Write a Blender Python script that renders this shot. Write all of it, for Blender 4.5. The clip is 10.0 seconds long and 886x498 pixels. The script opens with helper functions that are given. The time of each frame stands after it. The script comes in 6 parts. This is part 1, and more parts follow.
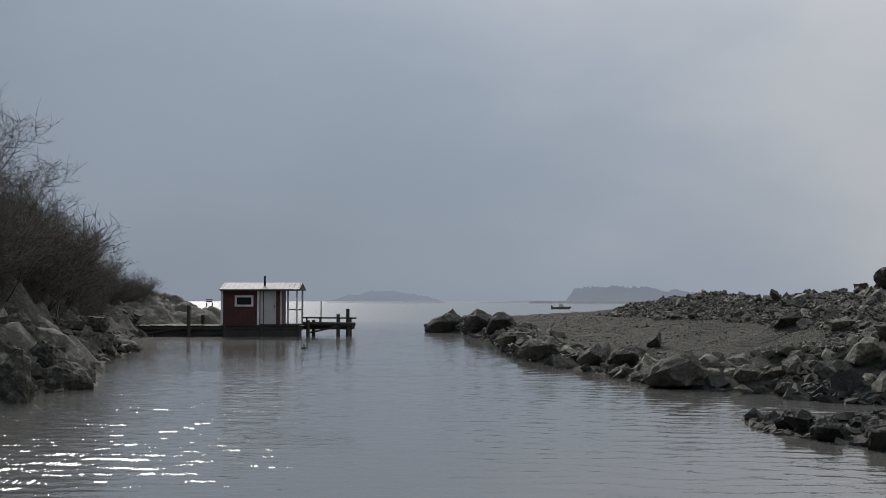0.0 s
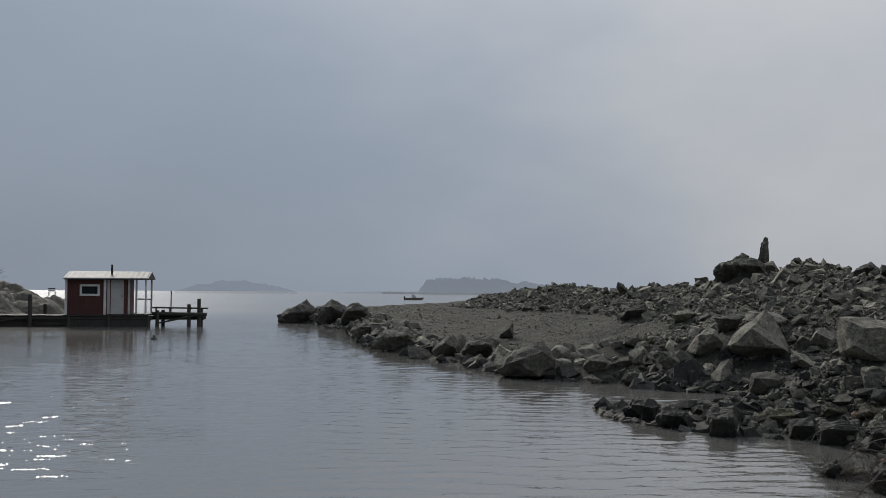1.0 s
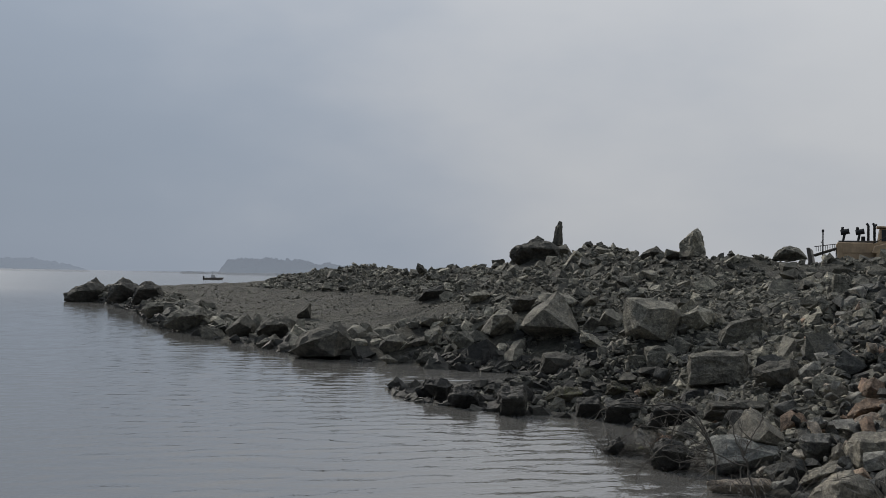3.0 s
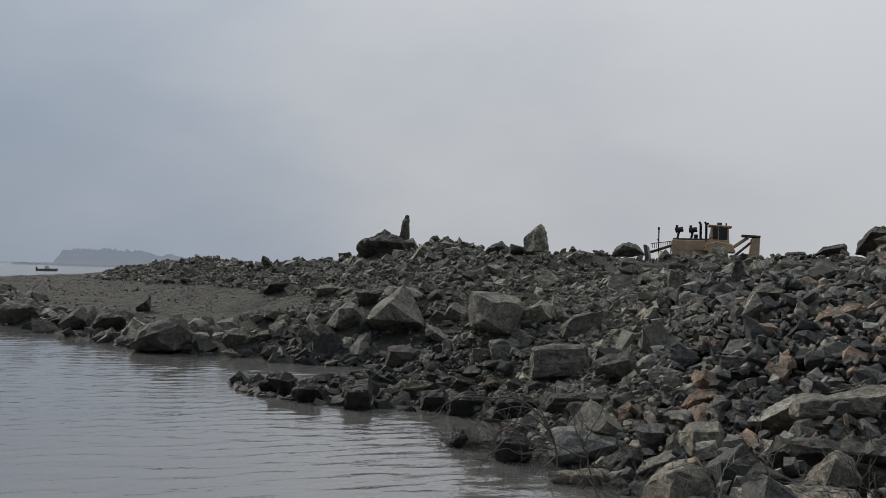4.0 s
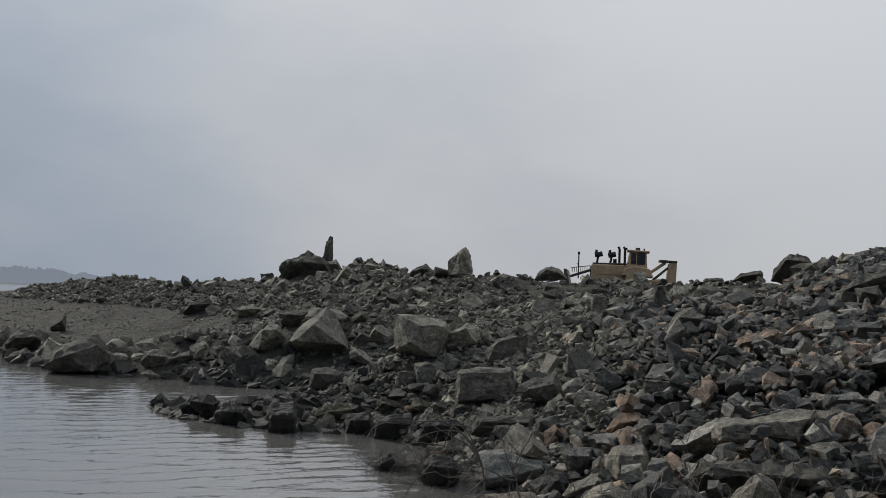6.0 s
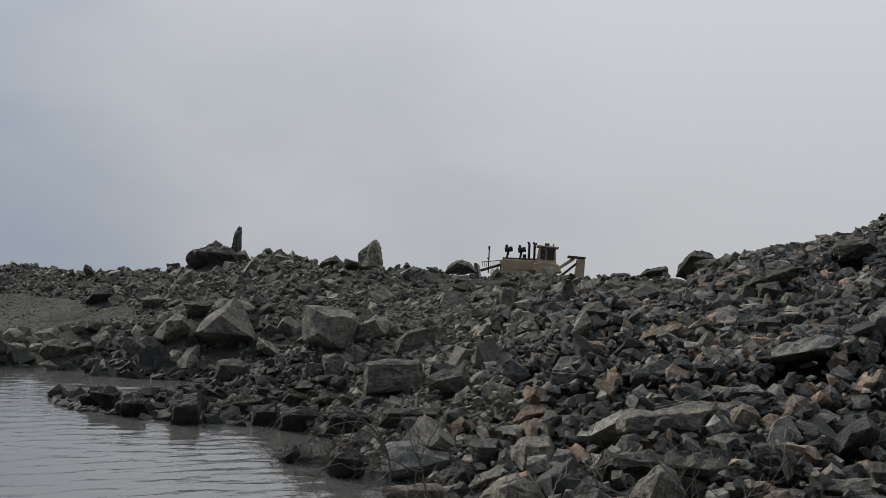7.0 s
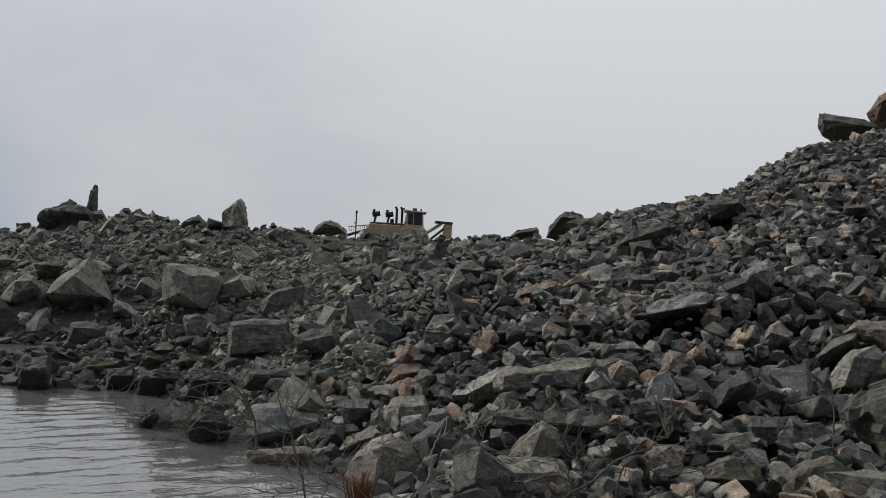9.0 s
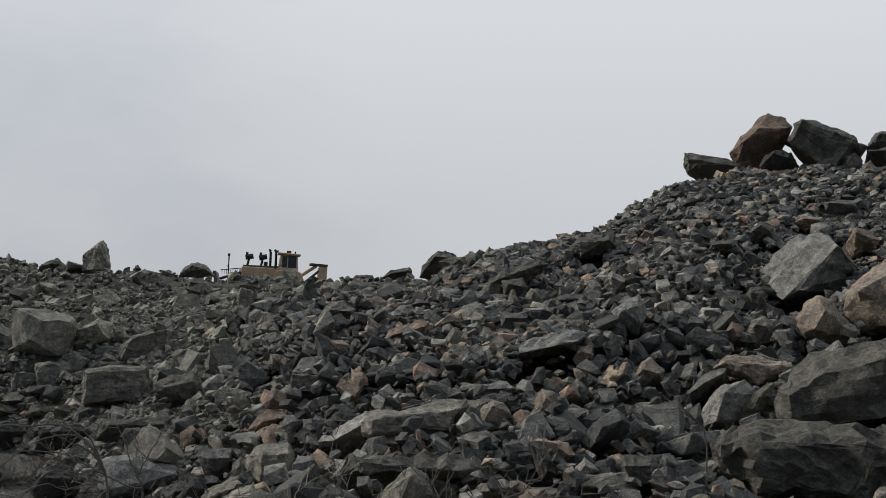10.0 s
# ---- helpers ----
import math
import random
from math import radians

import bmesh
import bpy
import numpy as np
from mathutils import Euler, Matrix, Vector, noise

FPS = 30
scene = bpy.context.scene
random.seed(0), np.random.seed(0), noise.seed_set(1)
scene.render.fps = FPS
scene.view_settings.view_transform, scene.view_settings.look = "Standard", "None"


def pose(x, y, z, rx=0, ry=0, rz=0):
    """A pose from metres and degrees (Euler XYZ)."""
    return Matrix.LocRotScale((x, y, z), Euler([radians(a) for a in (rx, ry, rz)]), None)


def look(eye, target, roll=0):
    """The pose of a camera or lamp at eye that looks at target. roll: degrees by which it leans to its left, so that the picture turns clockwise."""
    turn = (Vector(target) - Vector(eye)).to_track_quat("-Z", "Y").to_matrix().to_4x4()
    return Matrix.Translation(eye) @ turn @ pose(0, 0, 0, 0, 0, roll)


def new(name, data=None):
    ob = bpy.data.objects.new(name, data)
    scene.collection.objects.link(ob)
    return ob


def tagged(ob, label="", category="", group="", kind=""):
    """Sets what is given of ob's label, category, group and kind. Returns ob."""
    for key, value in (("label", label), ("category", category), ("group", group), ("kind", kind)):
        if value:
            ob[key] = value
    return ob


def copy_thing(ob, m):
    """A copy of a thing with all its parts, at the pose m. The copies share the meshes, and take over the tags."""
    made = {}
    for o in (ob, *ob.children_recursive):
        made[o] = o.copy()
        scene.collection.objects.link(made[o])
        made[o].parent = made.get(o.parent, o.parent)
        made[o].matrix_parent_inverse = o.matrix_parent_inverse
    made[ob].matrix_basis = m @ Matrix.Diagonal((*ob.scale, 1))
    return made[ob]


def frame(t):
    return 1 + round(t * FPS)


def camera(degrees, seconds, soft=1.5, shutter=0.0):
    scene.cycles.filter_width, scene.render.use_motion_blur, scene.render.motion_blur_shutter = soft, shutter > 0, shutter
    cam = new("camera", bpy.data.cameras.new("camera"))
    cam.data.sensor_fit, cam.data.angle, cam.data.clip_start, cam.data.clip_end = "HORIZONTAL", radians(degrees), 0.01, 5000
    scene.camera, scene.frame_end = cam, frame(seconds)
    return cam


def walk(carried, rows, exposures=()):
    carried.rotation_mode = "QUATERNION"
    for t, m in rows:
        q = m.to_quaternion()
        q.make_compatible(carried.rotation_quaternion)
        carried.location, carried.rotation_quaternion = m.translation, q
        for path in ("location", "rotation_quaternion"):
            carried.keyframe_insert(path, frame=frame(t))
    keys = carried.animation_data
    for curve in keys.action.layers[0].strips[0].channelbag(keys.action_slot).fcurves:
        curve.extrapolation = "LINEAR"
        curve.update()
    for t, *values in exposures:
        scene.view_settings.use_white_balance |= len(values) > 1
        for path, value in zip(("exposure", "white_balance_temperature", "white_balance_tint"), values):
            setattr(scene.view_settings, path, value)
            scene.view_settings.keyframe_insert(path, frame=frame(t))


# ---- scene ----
cam = camera(44.84, 10.0, soft=0.45)
EYE = 2.0  # the first eye's height above the water
# seconds, eye (x, y, z from the first eye), bearing, pitch, lean to the right
ROWS = [
    (0.0, -0.000, -0.000, 0.000, 0.000, 2.772, -0.000),
    (0.5, -0.142, -0.137, 0.029, 5.360, 2.684, -0.203),
    (1.0, -0.133, -0.116, 0.015, 7.839, 2.301, -0.376),
    (1.5, -0.080, -0.013, 0.011, 9.900, 1.923, -0.587),
    (2.0, -0.052, 0.054, -0.003, 12.525, 1.765, -0.949),
    (2.2, -0.008, 0.127, -0.039, 13.561, 1.865, -1.085),
    (3.3, 0.108, 0.270, -0.041, 20.708, 1.220, -1.148),
    (3.5, 0.099, 0.279, -0.045, 22.552, 1.158, -1.289),
    (4.0, 0.149, 0.364, -0.049, 26.455, 1.296, -1.538),
    (4.5, 0.110, 0.355, -0.025, 28.210, 1.396, -1.628),
    (5.0, 0.098, 0.361, -0.028, 29.633, 1.672, -1.788),
    (6.3, 0.038, 0.375, -0.036, 31.180, 2.783, -2.316),
    (6.5, 0.047, 0.379, -0.028, 32.084, 2.627, -2.349),
    (7.0, 0.098, 0.422, -0.065, 35.388, 2.461, -2.734),
    (7.5, 0.229, 0.485, -0.082, 38.707, 2.289, -3.025),
    (8.0, 0.284, 0.437, -0.087, 37.515, 0.573, -3.008),
    (8.5, 0.333, 0.536, -0.112, 39.084, 0.770, -2.732),
    (9.0, 0.353, 0.842, -0.182, 42.589, 1.021, -2.947),
    (9.5, 0.510, 1.041, -0.208, 49.552, 2.668, -2.653),
    (10.0, 0.657, 1.027, -0.207, 49.064, 3.577, -2.183),
]


def eye_pose(x, y, z, bearing, pitch, lean):
    b, p = radians(bearing), radians(pitch)
    eye = Vector((x, y, EYE + z))
    return look(eye, eye + Vector((math.sin(b) * math.cos(p), math.cos(b) * math.cos(p), math.sin(p))), -lean)


EXPOSURES = [(0.0, -0.18), (2.0, -0.22), (3.5, -0.13), (5.0, -0.09), (7.0, -0.13), (8.0, 0.02), (10.0, 0.02)]
walk(cam, [(row[0], eye_pose(*row[1:])) for row in ROWS], EXPOSURES)

# ---- sky and sun: a veiled sun over the bay, bright thin cloud inland ----
SUN_BEARING, SUN_HEIGHT = -16.0, 28.0
world = bpy.data.worlds.new("overcast_sky")
scene.world = world
world.use_nodes = True
wn, wl = world.node_tree.nodes, world.node_tree.links
wn.clear()


def wnode(kind, **values):
    n = wn.new(kind)
    for key, value in values.items():
        n.inputs[key.replace("_", " ")].default_value = value
    return n


sky = wn.new("ShaderNodeTexSky")
sky.sky_type, sky.sun_disc = "NISHITA", False
sky.sun_elevation, sky.sun_rotation = radians(SUN_HEIGHT), radians(SUN_BEARING)
sky.air_density, sky.dust_density = 1.5, 1.0
way = wn.new("ShaderNodeTexCoord")
bright = wn.new("ShaderNodeVectorMath")
bright.operation = "DOT_PRODUCT"
bright.inputs[1].default_value = (math.sin(radians(75)), math.cos(radians(75)), 0.75)
wl.new(way.outputs["Generated"], bright.inputs[0])
stretch = wn.new("ShaderNodeMapping")
stretch.inputs["Scale"].default_value = (1.0, 1.0, 2.2)
wl.new(way.outputs["Generated"], stretch.inputs["Vector"])
cloud = wnode("ShaderNodeTexNoise", Scale=2.6, Detail=5.0, Roughness=0.5)
wl.new(stretch.outputs[0], cloud.inputs["Vector"])
shift = wn.new("ShaderNodeMath")
shift.operation = "MULTIPLY_ADD"
shift.inputs[1].default_value, shift.inputs[2].default_value = 0.44, 0.18
wl.new(cloud.outputs["Fac"], shift.inputs[0])
total = wn.new("ShaderNodeMath")
total.operation, total.inputs[1].default_value = "MULTIPLY_ADD", 0.6
wl.new(bright.outputs["Value"], total.inputs[0])
wl.new(shift.outputs[0], total.inputs[2])
ramp = wn.new("ShaderNodeValToRGB")
ramp.color_ramp.interpolation = "B_SPLINE"
SKY_TONES = ((0.0, (0.15, 0.178, 0.22, 1)), (0.4, (0.29, 0.342, 0.42, 1)), (0.61, (0.31, 0.368, 0.455, 1)), (0.75, (0.408, 0.452, 0.522, 1)), (0.89, (0.56, 0.575, 0.60, 1)), (1.0, (0.585, 0.605, 0.635, 1)))
for place, colour in SKY_TONES[1:-1]:
    ramp.color_ramp.elements.new(place).color = colour
ramp.color_ramp.elements[0].color, ramp.color_ramp.elements[5].color = SKY_TONES[0][1], SKY_TONES[5][1]
wl.new(total.outputs[0], ramp.inputs["Fac"])
thin = wn.new("ShaderNodeMix")
thin.data_type = "RGBA"
dim = wn.new("ShaderNodeVectorMath")
dim.operation = "SCALE"
dim.inputs["Scale"].default_value = 0.05
wl.new(sky.outputs[0], dim.inputs[0])
thin.inputs["Factor"].default_value = 0.985
wl.new(dim.outputs[0], thin.inputs["A"])
wl.new(ramp.outputs["Color"], thin.inputs["B"])
# an overcast sky is brightest overhead
high, lift = wn.new("ShaderNodeSeparateXYZ"), wn.new("ShaderNodeMapRange")
wl.new(way.outputs["Generated"], high.inputs[0])
wl.new(high.outputs["Z"], lift.inputs["Value"])
lift.interpolation_type = "SMOOTHSTEP"
for key, value in (("From Min", -0.05), ("From Max", 0.55), ("To Min", 0.93), ("To Max", 1.33)):
    lift.inputs[key].default_value = value
dome = wn.new("ShaderNodeVectorMath")
dome.operation = "SCALE"
wl.new(thin.outputs["Result"], dome.inputs[0])
wl.new(lift.outputs[0], dome.inputs["Scale"])
back = wn.new("ShaderNodeBackground")
wl.new(dome.outputs[0], back.inputs["Color"])
back.inputs["Strength"].default_value = 1.0
wout = wn.new("ShaderNodeOutputWorld")
wl.new(back.outputs[0], wout.inputs["Surface"])

sun = new("sun", bpy.data.lights.new("sun", "SUN"))
sun.data.energy, sun.data.angle, sun.data.color = 2.8, radians(15), (1.0, 0.94, 0.85)
sb, sh = radians(SUN_BEARING), radians(SUN_HEIGHT)
sun.matrix_world = look(Vector((math.sin(sb) * math.cos(sh), math.cos(sb) * math.cos(sh), math.sin(sh))) * 60, (0, 0, 0))


# ---- materials ----
def material(name, rough=0.8, metal=0.0):
    m = bpy.data.materials.new(name)
    m.use_nodes = True
    b = m.node_tree.nodes["Principled BSDF"]
    b.inputs["Roughness"].default_value, b.inputs["Metallic"].default_value = rough, metal
    return m, m.node_tree.nodes, m.node_tree.links, b


def texture(n, l, scale, detail=6.0, rough=0.6, squash=(1, 1, 1), where="Object", kind="ShaderNodeTexNoise"):
    c, mp, t = n.new("ShaderNodeTexCoord"), n.new("ShaderNodeMapping"), n.new(kind)
    mp.inputs["Scale"].default_value = squash
    t.inputs["Scale"].default_value = scale
    if kind == "ShaderNodeTexNoise":
        t.inputs["Detail"].default_value, t.inputs["Roughness"].default_value = detail, rough
    l.new(c.outputs[where], mp.inputs["Vector"])
    l.new(mp.outputs[0], t.inputs["Vector"])
    return t


def stops(n, l, source, marks):
    r = n.new("ShaderNodeValToRGB")
    e = r.color_ramp.elements
    while len(e) < len(marks):
        e.new(0.5)
    for k, (p, c) in enumerate(marks):
        e[k].position, e[k].color = p, (*c, 1)
    l.new(source, r.inputs["Fac"])
    return r.outputs["Color"]


def blend(n, l, factor, a, b, how="MIX"):
    m = n.new("ShaderNodeMix")
    m.data_type, m.blend_type = "RGBA", how
    for socket, value in ((m.inputs["Factor"], factor), (m.inputs["A"], a), (m.inputs["B"], b)):
        if isinstance(value, (int, float)):
            socket.default_value = value
        elif isinstance(value, tuple):
            socket.default_value = (*value, 1)
        else:
            l.new(value, socket)
    return m.outputs["Result"]


def relief(n, l, b, source, strength, distance=0.02):
    bump = n.new("ShaderNodeBump")
    bump.inputs["Strength"].default_value, bump.inputs["Distance"].default_value = strength, distance
    l.new(source, bump.inputs["Height"])
    l.new(bump.outputs[0], b.inputs["Normal"])


def rock_material(name, tones, pieces=False, where="Object", rough=0.85, lichen=0.0, tint=None, vein=0.22):
    """Broken gneiss: a tone for each stone, bands, grain, pale fresh breaks, a little lichen."""
    m, n, l, b = material(name, rough)
    if pieces:
        own = n.new("ShaderNodeNewGeometry").outputs["Random Per Island"]
    else:
        own = n.new("ShaderNodeObjectInfo").outputs["Random"]
    base = stops(n, l, own, tones)
    grain = texture(n, l, 14, 8, 0.7, where=where)
    bands = texture(n, l, 3.6, 6, 0.62, (1.6, 0.8, 2.2), where)
    bands.inputs["Distortion"].default_value = 0.8
    veins = texture(n, l, 2.3, 3, 0.5, (1, 1.4, 2.6), where)
    veins.inputs["Distortion"].default_value = 0.5
    c = blend(n, l, 0.75, base, stops(n, l, bands.outputs["Fac"], [(0.3, (0.3, 0.3, 0.31)), (0.5, (0.85, 0.85, 0.83)), (0.7, (1.6, 1.55, 1.47))]), "MULTIPLY")
    c = blend(n, l, 0.6, c, stops(n, l, grain.outputs["Fac"], [(0.36, (0.28, 0.28, 0.28)), (0.62, (1.42, 1.42, 1.38))]), "MULTIPLY")
    speck = texture(n, l, 46, 5, 0.7, where=where)
    c = blend(n, l, 0.6, c, stops(n, l, speck.outputs["Fac"], [(0.38, (0.5, 0.5, 0.5)), (0.5, (1, 1, 1)), (0.64, (1.5, 1.5, 1.46))]), "MULTIPLY")
    c = blend(n, l, stops(n, l, veins.outputs["Fac"], [(0.492, (0, 0, 0)), (0.5, (vein, vein, vein)), (0.508, (0, 0, 0))]), c, (0.30, 0.295, 0.28))
    if lichen:
        spots = texture(n, l, 5, 6, 0.75, where=where)
        mask = stops(n, l, spots.outputs["Fac"], [(0.62 - 0.12 * lichen, (0, 0, 0)), (0.70 - 0.08 * lichen, (1, 1, 1))])
        c = blend(n, l, mask, c, tint or (0.21, 0.22, 0.15))
    l.new(c, b.inputs["Base Color"])
    mix = n.new("ShaderNodeMath")
    mix.operation = "ADD"
    l.new(grain.outputs["Fac"], mix.inputs[0])
    l.new(bands.outputs["Fac"], mix.inputs[1])
    relief(n, l, b, mix.outputs[0], 1.0, 0.034)
    return m


GRANITE = rock_material("lichened_granite", [(0.0, (0.042, 0.04, 0.033)), (1.0, (0.06, 0.057, 0.047))], lichen=0.8, tint=(0.15, 0.147, 0.115), vein=0.2)
GREYS = [(0.0, (0.030, 0.031, 0.029)), (0.25, (0.068, 0.068, 0.063)), (0.5, (0.125, 0.124, 0.115)), (0.7, (0.207, 0.200, 0.182)), (0.85, (0.341, 0.327, 0.289)), (0.94, (0.341, 0.259, 0.193)), (1.0, (0.310, 0.208, 0.150))]
DUSTY = [(0.0, (0.074, 0.071, 0.059)), (0.4, (0.135, 0.129, 0.107)), (0.8, (0.198, 0.187, 0.153)), (1.0, (0.353, 0.332, 0.270))]
ROCK = rock_material("broken_gneiss", GREYS)
RUBBLE = rock_material("broken_gneiss_rubble", GREYS, True)
DUST_ROCK = rock_material("dusty_gneiss", DUSTY)
DUST_RUBBLE = rock_material("dusty_gneiss_rubble", DUSTY, True)
PALE_ROCK = rock_material("pale_gneiss", [(0.0, (0.191, 0.177, 0.150)), (1.0, (0.259, 0.236, 0.192))])
TAN_ROCK = rock_material("rusty_granite", [(0.0, (0.223, 0.153, 0.107)), (0.5, (0.264, 0.205, 0.160)), (1.0, (0.302, 0.253, 0.202))])
DARK_ROCK = rock_material("dark_gneiss", [(0.0, (0.067, 0.063, 0.055)), (1.0, (0.104, 0.097, 0.079))])
WET_ROCK = rock_material("wet_weedy_rock", [(0.0, (0.017, 0.017, 0.016)), (1.0, (0.038, 0.036, 0.030))], rough=0.75, lichen=0.3, tint=(0.034, 0.034, 0.015), vein=0.05)
DARK_RUBBLE = rock_material("dark_lichened_stones", [(0.0, (0.033, 0.033, 0.027)), (0.6, (0.068, 0.062, 0.051)), (1.0, (0.147, 0.138, 0.108))], True, lichen=0.4, tint=(0.135, 0.129, 0.097), vein=0.1)
WET_RUBBLE = rock_material("wet_weedy_stones", [(0.0, (0.017, 0.017, 0.016)), (0.7, (0.045, 0.043, 0.035)), (1.0, (0.056, 0.054, 0.045))], True, rough=0.75, vein=0.1)
DUST_PALE = rock_material("pale_dusty_gneiss", [(0.0, (0.160, 0.150, 0.125)), (1.0, (0.210, 0.197, 0.162))])
SLAB = rock_material("smooth_grey_gneiss", [(0.0, (0.191, 0.193, 0.180)), (1.0, (0.228, 0.223, 0.205))], vein=0.12)
RUST_ROCK = rock_material("rust_brown_granite", [(0.0, (0.148, 0.101, 0.073)), (1.0, (0.187, 0.131, 0.091))])
MOSS_ROCK = rock_material("mossy_gneiss", [(0.0, (0.101, 0.092, 0.069)), (1.0, (0.143, 0.128, 0.090))], lichen=0.8, tint=(0.118, 0.115, 0.057))


def ground_material():
    m, n, l, b = material("crushed_stone_ground", 0.95)
    fine, broad = texture(n, l, 9, 10, 0.75), texture(n, l, 0.35, 5, 0.6)
    c = stops(n, l, fine.outputs["Fac"], [(0.34, (0.018, 0.017, 0.015)), (0.5, (0.055, 0.053, 0.045)), (0.66, (0.13, 0.126, 0.107))])
    c = blend(n, l, stops(n, l, broad.outputs["Fac"], [(0.42, (0, 0, 0)), (0.6, (0.55, 0.55, 0.55))]), c, (0.072, 0.07, 0.055))
    ruts = texture(n, l, 1.5, 6, 0.7, (0.6, 1.5, 1))
    c = blend(n, l, 0.75, c, stops(n, l, ruts.outputs["Fac"], [(0.36, (0.45, 0.45, 0.43)), (0.5, (0.95, 0.95, 0.9)), (0.64, (1.5, 1.48, 1.38))]), "MULTIPLY")
    l.new(c, b.inputs["Base Color"])
    both = n.new("ShaderNodeMath")
    both.operation = "MULTIPLY_ADD"
    both.inputs[1].default_value = 2.2
    l.new(ruts.outputs["Fac"], both.inputs[0])
    l.new(fine.outputs["Fac"], both.inputs[2])
    relief(n, l, b, both.outputs[0], 1.0, 0.16)
    return m


GROUND = ground_material()


def water_material():
    """Sea water: wind ripples out in the bay, calmer in the lee of the heap and in streaks."""
    m, n, l, b = material("rippled_sea_water", 0.04)
    b.inputs["Base Color"].default_value = (0.134, 0.131, 0.123, 1)
    b.inputs["IOR"].default_value = 2.3
    ripple = texture(n, l, 7.0, 3, 0.6, (1.1, 1.0, 1))
    chop = texture(n, l, 3.2, 3, 0.6, (0.8, 1.3, 1))
    swell = texture(n, l, 0.5, 3, 0.5, (0.6, 1.2, 1))
    total = n.new("ShaderNodeMath")
    total.operation = "MULTIPLY_ADD"
    total.inputs[1].default_value = 0.6
    l.new(ripple.outputs["Fac"], total.inputs[0])
    l.new(chop.outputs["Fac"], total.inputs[2])
    more = n.new("ShaderNodeMath")
    more.operation = "MULTIPLY_ADD"
    more.inputs[1].default_value = 0.3
    l.new(swell.outputs["Fac"], more.inputs[0])
    l.new(total.outputs[0], more.inputs[2])
    calm = texture(n, l, 0.06, 3, 0.5, (0.8, 0.8, 1))
    where, split, lee = n.new("ShaderNodeTexCoord"), n.new("ShaderNodeSeparateXYZ"), n.new("ShaderNodeMapRange")
    l.new(where.outputs["Object"], split.inputs[0])
    l.new(split.outputs["X"], lee.inputs["Value"])
    for key, value in (("From Min", -7.0), ("From Max", 5.0), ("To Min", 0.16), ("To Max", 0.06)):
        lee.inputs[key].default_value = value
    power = n.new("ShaderNodeMath")
    power.operation = "MULTIPLY"
    l.new(stops(n, l, calm.outputs["Fac"], [(0.36, (0.25, 0.25, 0.25)), (0.46, (1.0, 1.0, 1.0))]), power.inputs[0])
    l.new(lee.outputs[0], power.inputs[1])
    fetch, gust = n.new("ShaderNodeMapRange"), n.new("ShaderNodeMath")
    l.new(split.outputs["Y"], fetch.inputs["Value"])
    for key, value in (("From Min", 18.0), ("From Max", 38.0), ("To Min", 1.0), ("To Max", 0.35)):
        fetch.inputs[key].default_value = value
    gust.operation = "MULTIPLY"
    l.new(power.outputs[0], gust.inputs[0])
    l.new(fetch.outputs[0], gust.inputs[1])
    glaze = n.new("ShaderNodeMapRange")                              # far ripples blur into a sheen
    l.new(split.outputs["Y"], glaze.inputs["Value"])
    for key, value in (("From Min", 20.0), ("From Max", 110.0), ("To Min", 0.035), ("To Max", 0.18)):
        glaze.inputs[key].default_value = value
    l.new(glaze.outputs[0], b.inputs["Roughness"])
    bump = n.new("ShaderNodeBump")
    l.new(gust.outputs[0], bump.inputs["Strength"])
    bump.inputs["Distance"].default_value = 0.20
    l.new(more.outputs[0], bump.inputs["Height"])
    l.new(bump.outputs[0], b.inputs["Normal"])
    return m


WATER = water_material()


def grained(name, light, dark, scale, squash=(1, 1, 1), rough=0.8, metal=0.0, bump=0.3, own=0.0):
    """A plain surface with grain and broad weathering."""
    m, n, l, b = material(name, rough, metal)
    fine, broad = texture(n, l, scale, 6, 0.65, squash), texture(n, l, scale * 0.13, 4, 0.6)
    c = stops(n, l, fine.outputs["Fac"], [(0.3, dark), (0.7, light)])
    c = blend(n, l, 0.5, c, stops(n, l, broad.outputs["Fac"], [(0.35, (0.6, 0.6, 0.6)), (0.65, (1.15, 1.15, 1.15))]), "MULTIPLY")
    l.new(c, b.inputs["Base Color"])
    relief(n, l, b, fine.outputs["Fac"], bump, 0.01)
    return m


RED_BOARD = grained("falu_red_board", (0.10, 0.034, 0.028), (0.055, 0.019, 0.016), 9, (6, 6, 0.5))
WHITE_BOARD = grained("white_painted_board", (0.72, 0.71, 0.68), (0.5, 0.5, 0.48), 12, (4, 4, 0.6))
GREY_BOARD = grained("weathered_grey_board", (0.48, 0.47, 0.45), (0.33, 0.32, 0.31), 10, (5, 5, 0.6))
DARK_WOOD = grained("tarred_wet_timber", (0.055, 0.05, 0.042), (0.022, 0.02, 0.018), 9, (4, 4, 0.6))
ROOF_METAL = grained("pale_sheet_metal_roof", (0.22, 0.22, 0.23), (0.15, 0.15, 0.16), 4, rough=0.65, metal=0.0, bump=0.1)
BLACK_METAL = grained("sooty_black_steel", (0.035, 0.035, 0.035), (0.018, 0.018, 0.018), 12, rough=0.6, metal=0.3)
YELLOW = grained("dusty_yellow_paint", (0.60, 0.43, 0.26), (0.40, 0.28, 0.175), 3, rough=0.65, bump=0.1)
STEEL = grained("worn_brown_steel", (0.16, 0.14, 0.12), (0.08, 0.07, 0.06), 6, rough=0.55, metal=0.5)
BARK = grained("grey_brown_bark", (0.085, 0.075, 0.062), (0.04, 0.035, 0.03), 14, (1, 1, 0.3))
